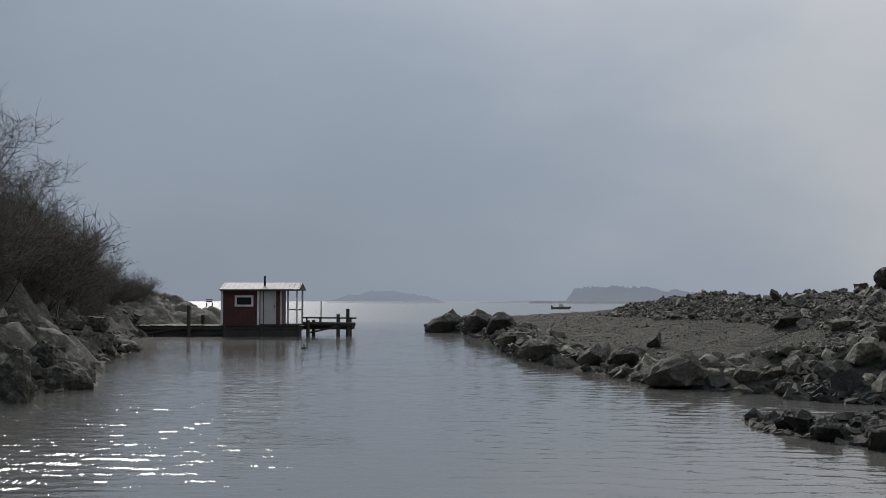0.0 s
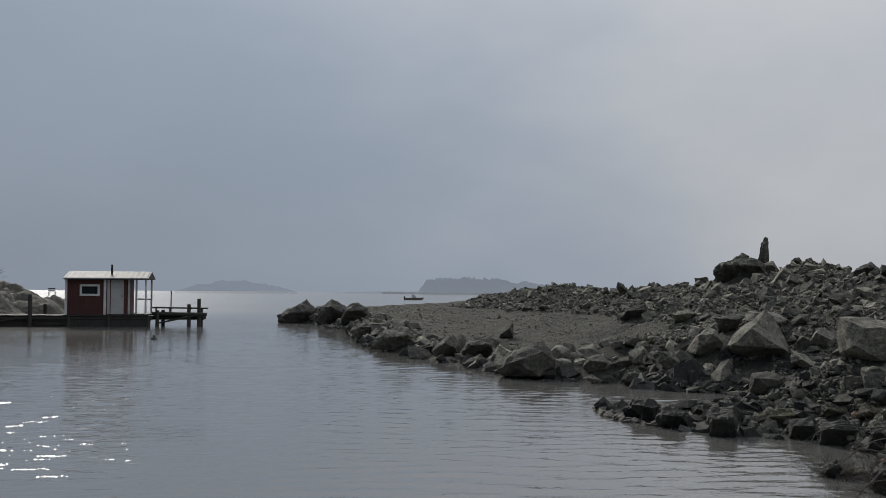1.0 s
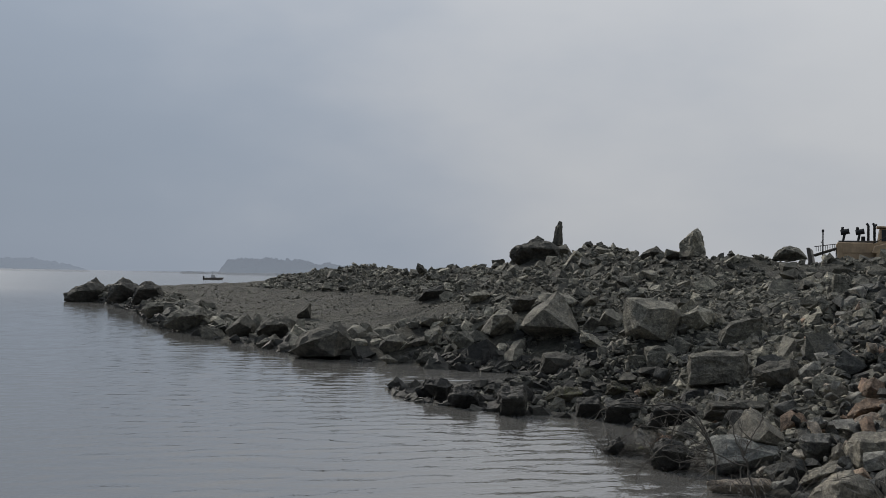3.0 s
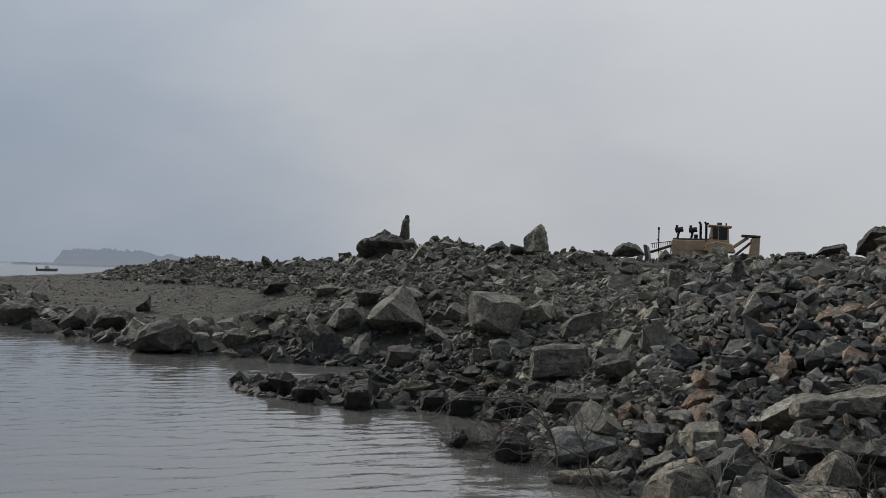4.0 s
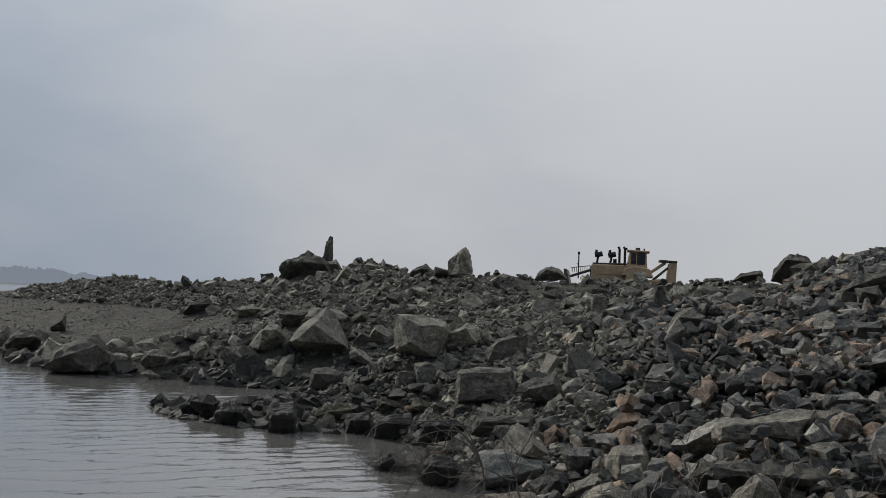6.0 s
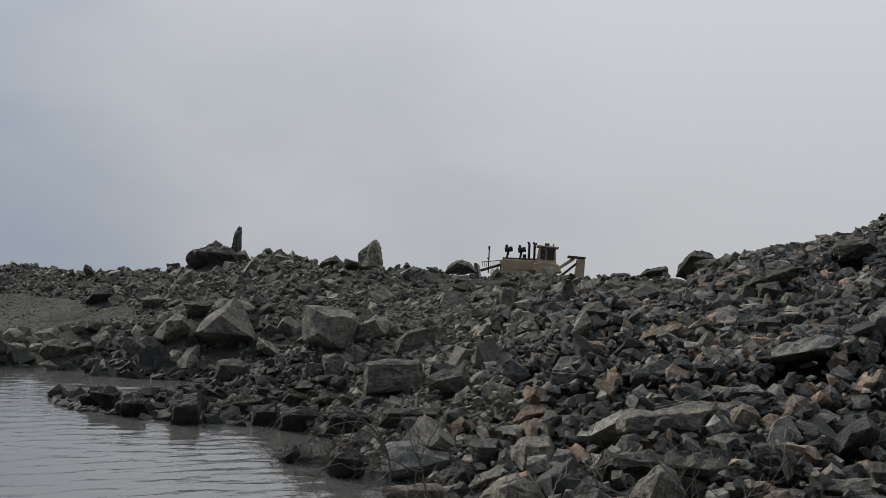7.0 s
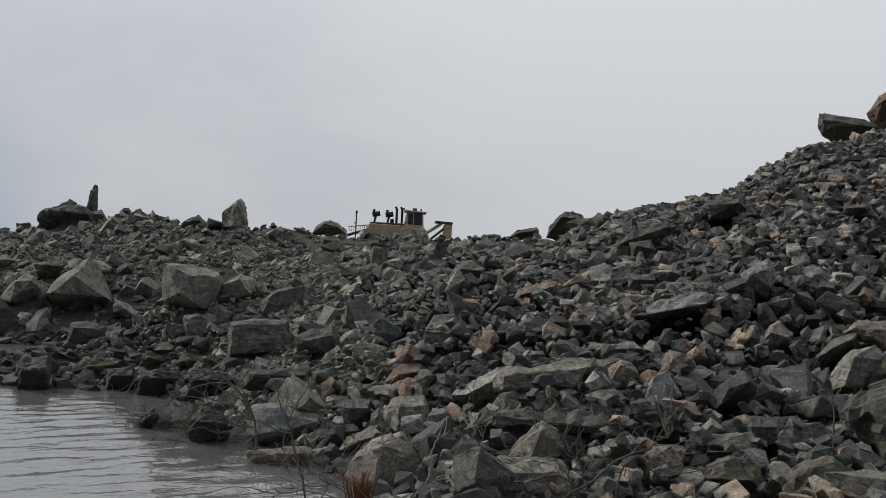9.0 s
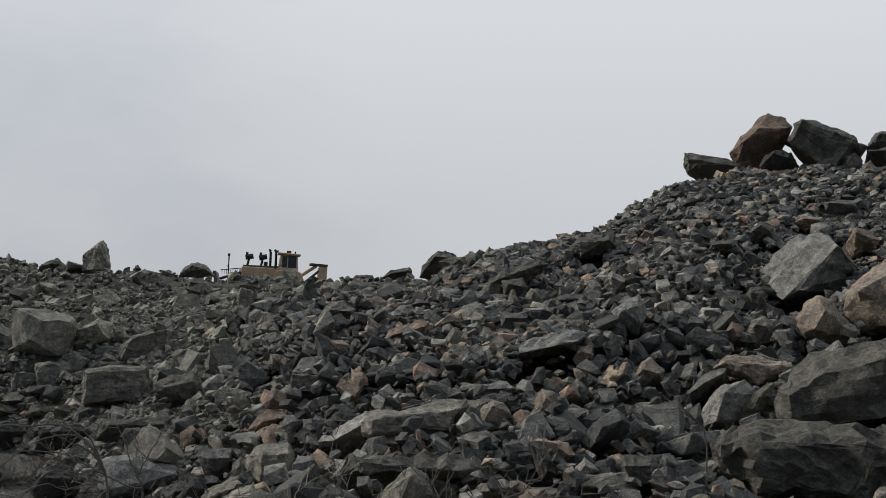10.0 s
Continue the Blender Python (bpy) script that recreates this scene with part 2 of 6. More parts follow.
TWIG = grained("dark_bare_twig", (0.14, 0.125, 0.105), (0.068, 0.06, 0.05), 20)
PALE_TWIG = grained("pale_dead_twig", (0.36, 0.33, 0.29), (0.22, 0.20, 0.17), 20)
RUST_GRASS = grained("rusty_dead_fern", (0.30, 0.12, 0.05), (0.14, 0.06, 0.03), 14)
DRY_GRASS = grained("dry_grass", (0.34, 0.26, 0.13), (0.20, 0.15, 0.08), 12)
WHITE_HULL = grained("white_boat_hull", (0.6, 0.6, 0.6), (0.5, 0.5, 0.5), 3, rough=0.35)


def glass_material():
    m, n, l, b = material("dark_window_glass", 0.05)
    b.inputs["Base Color"].default_value = (0.02, 0.022, 0.025, 1)
    b.inputs["IOR"].default_value = 1.5
    return m


GLASS = glass_material()


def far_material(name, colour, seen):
    """Far woods: mist is imitated by a see-through surface that lets the sky in."""
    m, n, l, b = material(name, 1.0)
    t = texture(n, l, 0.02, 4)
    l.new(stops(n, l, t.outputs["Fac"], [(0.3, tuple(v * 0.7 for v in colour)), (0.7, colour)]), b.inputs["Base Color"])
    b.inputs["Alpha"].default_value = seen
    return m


FAR_WOOD = far_material("mist_faded_far_wood", (0.05, 0.06, 0.065), 0.2)
FARTHER_WOOD = far_material("mist_faded_farther_wood", (0.05, 0.06, 0.065), 0.1)



# ---- builders ----
def mesh_object(name, verts, faces, mat, parent=None, label="", smooth=False):
    me = bpy.data.meshes.new(name)
    me.from_pydata([tuple(v) for v in verts], [], [tuple(f) for f in faces])
    me.materials.append(mat)
    if smooth:
        me.polygons.foreach_set("use_smooth", [True] * len(me.polygons))
    me.update()
    ob = new(name, me)
    ob.parent = parent
    return tagged(ob, label)


def part(name, bm, mat, parent=None, label="", smooth=False):
    me = bpy.data.meshes.new(name)
    bm.to_mesh(me)
    bm.free()
    me.materials.append(mat)
    if smooth:
        me.polygons.foreach_set("use_smooth", [True] * len(me.polygons))
    ob = new(name, me)
    ob.parent = parent
    return tagged(ob, label)


def thing(name, m, label, category, group="", kind=""):
    ob = new(name)
    ob.matrix_world = m
    return tagged(ob, label, category, group, kind)


def box(size, at=(0, 0, 0), turn=(0, 0, 0), bevel=0.01, bm=None):
    """A bevelled box whose middle is at `at`."""
    own = bmesh.new()
    bmesh.ops.create_cube(own, size=1)
    bmesh.ops.scale(own, vec=size, verts=own.verts)
    if bevel:
        bmesh.ops.bevel(own, geom=own.edges[:], offset=min(bevel, 0.3 * min(size)), segments=1, affect="EDGES")
    bmesh.ops.transform(own, matrix=pose(*at, *turn), verts=own.verts)
    return join(bm, own)


def rod(a, b, r0, r1=None, sides=10, bm=None):
    """A tapered round bar from a to b."""
    own, a, b = bmesh.new(), Vector(a), Vector(b)
    bmesh.ops.create_cone(own, cap_ends=True, segments=sides, radius1=r0, radius2=r0 if r1 is None else r1, depth=(b - a).length)
    turn = (b - a).to_track_quat("Z", "Y").to_matrix().to_4x4()
    bmesh.ops.transform(own, matrix=Matrix.Translation((a + b) / 2) @ turn, verts=own.verts)
    return join(bm, own)


def profile(outline, width, bevel=0.03, bm=None, at=(0, 0, 0)):
    """A side outline in x and z, given depth along y."""
    own = bmesh.new()
    near = [own.verts.new((x + at[0], -width / 2 + at[1], z + at[2])) for x, z in outline]
    far = [own.verts.new((x + at[0], width / 2 + at[1], z + at[2])) for x, z in outline]
    own.faces.new(near)
    own.faces.new(far[::-1])
    for i in range(len(outline)):
        j = (i + 1) % len(outline)
        own.faces.new((near[j], near[i], far[i], far[j]))
    bmesh.ops.recalc_face_normals(own, faces=own.faces[:])
    if bevel:
        bmesh.ops.bevel(own, geom=own.edges[:], offset=bevel, segments=1, affect="EDGES")
    return join(bm, own)


def join(bm, own):
    if bm is None:
        return own
    me = bpy.data.meshes.new("joined")
    own.to_mesh(me)
    own.free()
    bm.from_mesh(me)
    bpy.data.meshes.remove(me)
    return bm



# ---- land form ----
RIGHT_SHORE = [(-1.2, 72), (1.3, 66), (2.6, 52), (2.7, 38.4), (3.9, 32.1), (4.8, 27.5), (5.4, 25.3), (6.7, 23.5), (7.5, 21.9), (8.3, 21.0),
               (8.9, 20.2), (8.8, 18.8), (7.6, 17.3), (6.4, 17.9), (5.3, 18.3), (5.1, 16.6), (5.6, 15.4), (6.3, 14.6), (7.1, 13.6), (7.0, 12.4),
               (6.6, 11.0), (6.4, 9.9), (6.25, 8.8), (6.0, 7.7), (5.5, 6.8), (3.4, 5.0), (0.5, 3.6), (-6, 2.2)]
LEFT_SHORE = [(-12, 4), (-14, 12), (-9.2, 20.5), (-8.4, 25.2), (-10.7, 32.7), (-13.0, 45.5), (-15.2, 49), (-16.8, 58), (-16.2, 65), (-13.7, 71), (-13.8, 81), (-26, 95), (-40, 112)]
BACK = [(-300, 160), (-300, -200), (300, -200), (300, 190), (60, 104), (8, 84), (0, 77)]
LAND = np.array(RIGHT_SHORE + LEFT_SHORE + BACK, float)

# crest lines of the tipped rock: bearing and distance from the bay's head, height, fall per metre
CREST = [(80, 17, 4.5, .46), (70, 18.5, 4.25, .46), (63, 18.5, 4.38, .46), (61, 18.4, 4.2, .44), (59, 18.2, 3.84, .43), (57, 18.3, 3.0, .44), (55, 18.6, 2.42, .33), (52, 18.3, 2.32, .26), (49.5, 19, 2.38, .18),
         (45, 23.5, 2.45, .17), (41.5, 25.5, 2.4, .165), (37, 26.6, 2.52, .2), (35.5, 27, 2.55, .24), (32, 27.5, 2.72, .42), (30, 28.6, 2.72, .4), (28.5, 30, 2.55, .38), (26.4, 34, 3.08, .42), (24.6, 35.5, 2.72, .42), (23.0, 36.5, 2.66, .42),
         (21.5, 41, 2.4, .42), (18.6, 47, 2.4, .42), (16.4, 51, 2.1, .42), (14.5, 55, 2.52, .45), (12, 60, 2.3, .45), (10.1, 64, 1.95, .45), (9.2, 66, 1.1, .45), (5, 71, 1.05, .4), (1.5, 72.5, 1.15, .45), (0.2, 72.5, 0.8, .45)]


def polar(bearing, reach):
    return reach * math.sin(math.radians(bearing)), reach * math.cos(math.radians(bearing))


def shore_distance(x, y):
    """Metres inland (minus: out in the water)."""
    x, y = np.asarray(x, float), np.asarray(y, float)
    best, inside = np.full(x.shape, 1e9), np.zeros(x.shape, bool)
    for (ax, ay), (bx, by) in zip(LAND, np.roll(LAND, -1, axis=0)):
        ex, ey = bx - ax, by - ay
        s = np.clip(((x - ax) * ex + (y - ay) * ey) / (ex * ex + ey * ey), 0, 1)
        best = np.minimum(best, np.hypot(x - ax - s * ex, y - ay - s * ey))
        if ay != by:
            inside ^= ((ay > y) != (by > y)) & (x < ex * (y - ay) / ey + ax)
    return np.where(inside, best, -best)


def waves(x, y, scale, seed):
    """Soft unevenness, about -1 to 1."""
    rng, total = np.random.default_rng(seed), 0
    for k in range(7):
        a, p = rng.uniform(0, 6.28), rng.uniform(0, 6.28)
        f = scale * rng.uniform(0.6, 1.7)
        total = total + np.sin((x * math.cos(a) + y * math.sin(a)) * f + p + 1.3 * np.sin((x * math.sin(a) - y * math.cos(a)) * f * 0.7 + p))
    return total / 3.5


def height(x, y):
    """Height of the ground above the water."""
    x, y = np.asarray(x, float), np.asarray(y, float)
    d = shore_distance(x, y)
    flat = np.where(d < 0, 0.35 * d, np.minimum(0.25 * d, 0.12 + 0.1 * d))
    flat = np.minimum(flat, 1.0)
    rock = np.full(x.shape, -9.0)
    for (b0, r0, z0, s0), (b1, r1, z1, s1) in zip(CREST[:-1], CREST[1:]):
        (ax, ay), (bx, by) = polar(b0, r0), polar(b1, r1)
        ex, ey = bx - ax, by - ay
        s = np.clip(((x - ax) * ex + (y - ay) * ey) / (ex * ex + ey * ey), 0, 1)
        far = np.hypot(x - ax - s * ex, y - ay - s * ey)
        rock = np.maximum(rock, z0 + s * (z1 - z0) - (s0 + s * (s1 - s0)) * np.sqrt(far * far + 0.15))
    turn, reach = np.degrees(np.arctan2(x, y)), np.hypot(x, y)
    rock = rock - np.interp(turn, (49, 52, 55.5, 58, 61), (0.0, 0.16, 0.28, 0.04, 0.0)) * np.clip((reach - 12.5) / 3, 0, 1)   # a saddle beside the heap
    px, py = polar(39, 95)
    plateau = 2.62 - 0.05 * np.maximum(np.hypot(x - px, y - py) - 20, 0)
    left = (x < -0.15 * y - 2.4) & (y > 6)
    hill = np.where(left & (d > 0), np.minimum(0.6 * d, 1.2 + 0.26 * d), -9.0)
    hill = np.where(hill > 0, hill * (1 - 0.25 * np.clip((y - 54) / 12, 0, 1)), hill)
    cap = np.interp(np.degrees(np.arctan2(x, y)), (-24, -20, -17, -15.4, -13, -11.5), (9, 4.6, 2.75, 2.25, 1.15, 0.6))
    hill = np.where(y > 46, np.minimum(hill, cap), hill)             # the rock falls away towards the point
    hill = np.minimum(hill, 3.0 + 0.08 * d + 0.5 * waves(x, y, 0.35, 4))
    land = np.maximum(np.maximum(flat, hill), np.where(left, -9.0, np.maximum(plateau, rock)))
    limit = np.where(left, 9, 0.5 * d + 0.05)                       # nothing stands higher than its bank allows
    z = np.minimum(land, np.where(d > 0, limit, land))
    spit = np.clip((19.6 - y) / 0.6, 0, 1) * np.clip((y - 13.3) / 0.6, 0, 1) * np.clip((8.4 - x) / 0.8, 0, 1) * (x > 3)
    z = z - 0.36 * spit                                             # a row of stones, awash
    z = np.maximum(z, np.where(y < -5, np.minimum(0.55 * (-5 - y), 9.0), -9.0))  # an unseen hillside added at the bay's head, blocks low sky behind the eye
    rough = np.clip(d, 0, 1) * (0.065 + 0.035 * (z > 1.15))
    return np.where(d > 0, z, np.maximum(0.35 * d, -2.5)) + rough * (waves(x, y, 1.7, 1) + 0.7 * waves(x, y, 4.1, 2))


# ---- ground and water ----
def bearing(x, y):
    return np.degrees(np.arctan2(x, y))


def dusty(x, y):
    """Where fine dusty spoil covers the flank of the ridge."""
    return np.clip((42 - bearing(x, y)) / 5, 0, 1) * np.clip((np.hypot(x, y) - 10.6) / 1.6, 0, 1)


def spaced(lo, hi, fine_lo, fine_hi, fine, coarse):
    """Grid lines: fine in the middle, wide outside."""
    return np.concatenate([np.arange(lo, fine_lo, coarse), np.arange(fine_lo, fine_hi, fine), np.arange(fine_hi, hi + coarse, coarse)])


def build_ground():
    xs, ys = spaced(-320, 320, -44, 50, 0.4, 4), spaced(-210, 200, -4, 100, 0.4, 4)
    gx, gy = np.meshgrid(xs, ys)
    gz = height(gx, gy)
    loose = np.clip((shore_distance(gx, gy) - 0.3) / 1.5, 0, 1) * ((gx > 3) & (gy < 24) & (gx > 0.5 * gy)) * np.clip((16.6 - np.hypot(gx, gy)) / 2, 0, 1)
    gz = gz - 0.32 * loose * (1 - dusty(gx, gy))                                           # the rubble lies loose and deep here
    gz = gz - 0.9 * ((gx < -0.15 * gy - 2.4) & (gy > 18)) * np.clip(shore_distance(gx, gy) / 2, 0, 1)   # under the bedrock
    nx, ny = len(xs), len(ys)
    verts = np.stack([gx.ravel(), gy.ravel(), gz.ravel()], 1)
    i = (np.arange(ny - 1)[:, None] * nx + np.arange(nx - 1)[None]).ravel()
    faces = np.stack([i, i + 1, i + nx + 1, i + nx], 1)
    keep = gz.ravel()[faces].max(1) > -2.4
    tagged(mesh_object("ground", verts.tolist(), faces[keep].tolist(), GROUND, smooth=True), "grey crushed stone and gravel ground round the bay", "ground", kind="structure")


def wave_slope(x, y):
    """How steep the wavelets are: windy in the bay, calmer in the lee and off the wooded shore."""
    steep = np.interp(x, (-6, 4), (0.05, 0.066)) * np.interp(y, (40, 75), (1.0, 0.8))
    lull = np.exp(-((x + 8.4 + 0.12 * (y - 38)) / 2.6) ** 2 - ((y - 40.0) / 10.0) ** 2) + 0.7 * np.exp(-((x + 1.5 + 0.4 * (y - 15)) / 1.2) ** 2 - ((y - 15.5) / 1.1) ** 2)
    steep = steep * (1 - 0.9 * np.clip(1.6 * lull, 0, 1)) * (1 + 0.22 * waves(x, y, 0.45, 6))
    return np.clip(steep, 0.008, 0.2) * np.clip(-shore_distance(x, y) / 1.5, 0.25, 1)


def build_water():
    """One sheet to the horizon: real wavelets within the bay, flat beyond."""
    x0, x1, y0, y1 = -18.0, 11.0, 3.0, 78.0
    xs, ys = np.arange(x0, x1 + 0.01, 0.14), [y0]
    while ys[-1] < y1:
        ys.append(min(y1, ys[-1] + 0.045 + 0.0024 * (ys[-1] - y0)))
    ys = np.array(ys)
    gx, gy = np.meshgrid(xs, ys)
    rng, gz = np.random.default_rng(17), np.zeros(gx.shape)
    for k in range(60):
        long, a, p = math.exp(rng.uniform(math.log(0.17), math.log(0.7))), rng.normal(0.12, 0.45), rng.uniform(0, 6.283)
        k = 6.283 / long
        gz += np.sin((gx * math.sin(a) + gy * math.cos(a)) * k + p) / k * math.sqrt(2 / 60)
    edge = np.minimum(np.minimum(gx - x0, x1 - gx), np.minimum(gy - y0, y1 - gy))
    gz *= wave_slope(gx, gy) * np.clip(edge / 3, 0, 1)
    nx, ny, far = len(xs), len(ys), 4800
    i = (np.arange(ny - 1)[:, None] * nx + np.arange(nx - 1)[None]).ravel()
    faces = np.stack([i, i + 1, i + nx + 1, i + nx], 1).tolist()
    verts = np.stack([gx.ravel(), gy.ravel(), gz.ravel()], 1).tolist()
    s = len(verts)
    verts += [(x, y, 0.0) for y in (-far, y0, y1, far) for x in (-far, x0, x1, far)]
    faces += [(s + 4 * r + c, s + 4 * r + c + 1, s + 4 * r + c + 5, s + 4 * r + c + 4) for r in range(3) for c in range(3) if (r, c) != (1, 1)]
    tagged(mesh_object("water", verts, faces, WATER, smooth=True), "grey sea water with small wind ripples", "water", kind="structure")


build_ground()
build_water()



# ---- rock ----
def hull(points, detail=0.0, rough=0.0, seed=0, chamfer=0.04):
    """The broken stone round some points; detail: edge length of its finer faces."""
    bm = bmesh.new()
    for p in points:
        bm.verts.new(p)
    made = bmesh.ops.convex_hull(bm, input=bm.verts[:])
    bmesh.ops.delete(bm, geom=[g for g in made["geom_interior"] if isinstance(g, bmesh.types.BMVert)], context="VERTS")
    bmesh.ops.dissolve_limit(bm, angle_limit=radians(9), verts=bm.verts[:], edges=bm.edges[:])
    if chamfer:
        bmesh.ops.bevel(bm, geom=bm.edges[:], offset=chamfer, segments=1, affect="EDGES", clamp_overlap=True)
    bmesh.ops.triangulate(bm, faces=bm.faces[:])
    if detail:
        for _ in range(4):
            long = [e for e in bm.edges if e.calc_length() > detail * 1.5]
            if not long or len(bm.faces) > 1300:
                break
            bmesh.ops.subdivide_edges(bm, edges=long, cuts=1, use_grid_fill=False)
            bmesh.ops.triangulate(bm, faces=[f for f in bm.faces if len(f.verts) > 3])
        off = Vector((seed * 3.7 % 91, seed * 5.3 % 77, seed * 1.9 % 83))
        tip = Euler((seed * 1.1, seed * 0.7, 0)).to_matrix()
        big = max((v.co.length for v in bm.verts), default=1.0)
        bm.normal_update()
        for v in bm.verts:
            q = v.co / big + off
            bed = tip @ q
            layers = noise.noise(Vector((bed.x * 1.1, bed.y * 1.1, bed.z * 6.0)))
            flakes = noise.cell(bed * 2.3) - 0.5
            push = 0.8 * noise.noise(q * 2.4) + 0.5 * noise.noise(q * 6) + 0.3 * noise.noise(q * 13) + 0.55 * round(layers * 3) / 3 + 0.35 * flakes
            v.co += v.normal * rough * push
    bmesh.ops.recalc_face_normals(bm, faces=bm.faces[:])
    return bm


def stone_points(kind, seed):
    """Corners of a broken stone inside -1..1, by its kind."""
    rng = np.random.default_rng(seed)
    corners = np.array([(x, y, z) for x in (-1, 1) for y in (-1, 1) for z in (-1, 1)], float)
    if kind == "block":
        p = np.delete(corners * rng.uniform(0.5, 1.0, (8, 3)), rng.choice(8, 2, replace=False), 0)
        p = np.concatenate([p, rng.uniform(-1, 1, (8, 3))])
    elif kind == "slab":
        p = corners * rng.uniform([0.4, 0.4, 0.55], 1.0, (8, 3))
        p[:, 2] += 0.25 * p[:, 0] * rng.uniform(-1, 1)
        p = np.concatenate([p, [(1.05, 0, rng.uniform(-0.6, 0.2)), (-1.05, 0.1, rng.uniform(-0.4, 0.4))]])
    elif kind == "wedge":
        p = corners * rng.uniform(0.75, 1.0, (8, 3))
        top = p[:, 2] > 0
        p[top, 0] = p[top, 0] * 0.42 + rng.uniform(-0.4, 0.4)
        p[top, 2] *= rng.uniform(0.55, 1.0, 4)
        p[top, 1] *= 0.5
        p = np.concatenate([p, [(-0.9, -0.3, rng.uniform(-0.3, 0.3)), (0.9, -0.4, rng.uniform(-0.4, 0.2))]])
    elif kind == "fin":
        p = np.array([(-1, -0.6, -1), (0.9, -0.6, -1), (-0.8, 0.8, -1), (1, 0.8, -1), (1, -0.2, 0.4), (0.95, 0.3, 0.7), (0.75, 0, 1.0), (0.35, -0.1, 0.85), (-0.45, 0, -0.1), (-0.2, 0.5, 0.1)], float)
    elif kind == "boat":
        p = np.array([(-1, -0.6, 0.9), (-1, 0.6, 0.8), (-0.95, -0.4, 0.0), (0.2, -0.8, 0.45), (0.2, 0.8, 0.5), (1, -0.3, 0.35), (0.95, 0.4, 0.3), (0.8, -0.3, -0.6), (-0.3, -0.5, -0.9), (0.4, -0.5, -1), (0, 0.6, -1)], float)
    elif kind == "cob":
        p = corners * rng.uniform(0.7, 1.0, (8, 3))
        p[p[:, 2] > 0, 0] = p[p[:, 2] > 0, 0] * 0.7 + 0.2
        p = np.concatenate([p, [(-0.95, -0.4, -0.2), (0.95, -0.5, 0.1), (0.1, -0.7, 1.0), (-0.3, -1, 0.1), (0.4, -1, -0.3)]])
    elif kind == "dome":
        a, e = rng.uniform(0, 6.28, 34), np.arcsin(rng.uniform(-0.5, 1, 34))
        p = np.stack([np.cos(a) * np.cos(e), np.sin(a) * np.cos(e), np.sin(e)], 1) * rng.uniform(0.85, 1, (34, 1))
    else:
        p = rng.normal(0, 1, (13, 3))
        p /= np.linalg.norm(p, axis=1, keepdims=True) ** 0.9
        p *= rng.uniform(0.55, 1, (13, 1))
    p -= (p.max(0) + p.min(0)) / 2
    return p / np.abs(p).max(0)


FOOTPRINTS = []


def boulder(at, size, turn, kind, seed, mat, label, tilt=0.0):
    """A single large stone: its foot's middle, its breadth, depth and height, and the bearing it faces."""
    p = stone_points(kind, seed) * np.array(size) / 2
    big = max(size)
    FOOTPRINTS.append((at[0], at[1], 0.23 * (size[0] + size[1])))
    bm = hull([tuple(v) for v in p], max(0.03, big * 0.036), big * (0.06 if mat is GRANITE else 0.045), seed, big * 0.012)
    ob = part("boulder", bm, mat)
    ob.matrix_world = pose(at[0], at[1], at[2] + size[2] / 2, 0, tilt, -turn)
    return tagged(ob, label, "boulder", "boulders")



def stone(at, turn, outline, ridge, depth, mat, label):
    """A broken block seen along `turn`: its upright cross-section and the arris that stands out in front."""
    seed = len(FOOTPRINTS) + 700
    rng = random.Random(seed)
    xs, zs = [p[0] for p in outline], [p[1] for p in outline]
    mx, mz, wide, tall = (min(xs) + max(xs)) / 2, (min(zs) + max(zs)) / 2, max(xs) - min(xs), max(zs) - min(zs)
    pts = [(x, rng.uniform(-0.05, 0.05) * depth, z) for x, z in outline]
    pts += [(x, -0.5 * depth, z) for x, z in ridge]
    for x, z in outline:
        k = rng.uniform(0.66, 0.9)
        low = 0.2 * tall if z < mz else 0.0
        pts.append((mx + (x - mx) * k, depth * rng.uniform(0.4, 0.6), mz + (z - mz) * k - low))
    big = max(wide, tall, depth)
    mid = Vector((mx, 0, mz))
    bm = hull([Vector(p) - mid for p in pts], max(0.02, big * 0.036), big * (0.075 if mat in (WET_ROCK, MOSS_ROCK) else 0.055 if big > 1.1 or mat is DUST_ROCK else 0.042), seed, big * 0.008)
    for away in (0.1, -0.45):
        FOOTPRINTS.append((at[0] + away * depth * math.sin(radians(turn)), at[1] + away * depth * math.cos(radians(turn)), 0.24 * (wide + depth)))
    ob = part("boulder", bm, mat)
    ob.matrix_world = pose(*at, 0, 0, -turn) @ Matrix.Translation(mid)
    return tagged(ob, label, "boulder", "boulders")


# ---- single stones ----
stone((6.77, 9.77, 0.15), 34.9, [(-0.37, 0.22), (-0.26, 0.36), (-0.2, 0.48), (-0.14, 0.5), (0.01, 0.42), (0.12, 0.31), (0.35, 0.11), (0.31, 0.01), (-0.18, 0.11)], [(-0.05, 0.22), (0.05, 0.33)], 0.61, PALE_ROCK, "pale pointed gneiss block resting on a darker one")
stone((6.46, 9.65, -0.03), 33.9, [(-0.4, 0.39), (-0.1, 0.43), (0.16, 0.38), (0.32, 0.34), (0.37, 0.25), (0.37, 0.11), (0.26, 0.03), (0.03, 0), (-0.25, 0.01), (-0.38, 0.11)], [(0.01, 0.2), (0.3, 0.3), (-0.2, 0.18)], 0.53, SLAB, "blue-grey gneiss block at the water's edge")
stone((5.89, 8.84, -0.01), 33.8, [(-0.32, 0.09), (-0.24, 0.12), (0.15, 0.16), (0.25, 0.18), (0.32, 0.11), (0.26, 0.06), (0.13, 0.02), (-0.15, -0), (-0.31, 0.03)], [(-0.11, 0.11), (0.16, 0.12)], 0.21, TAN_ROCK, "flat gneiss slab with a rusty underside at the waterline")
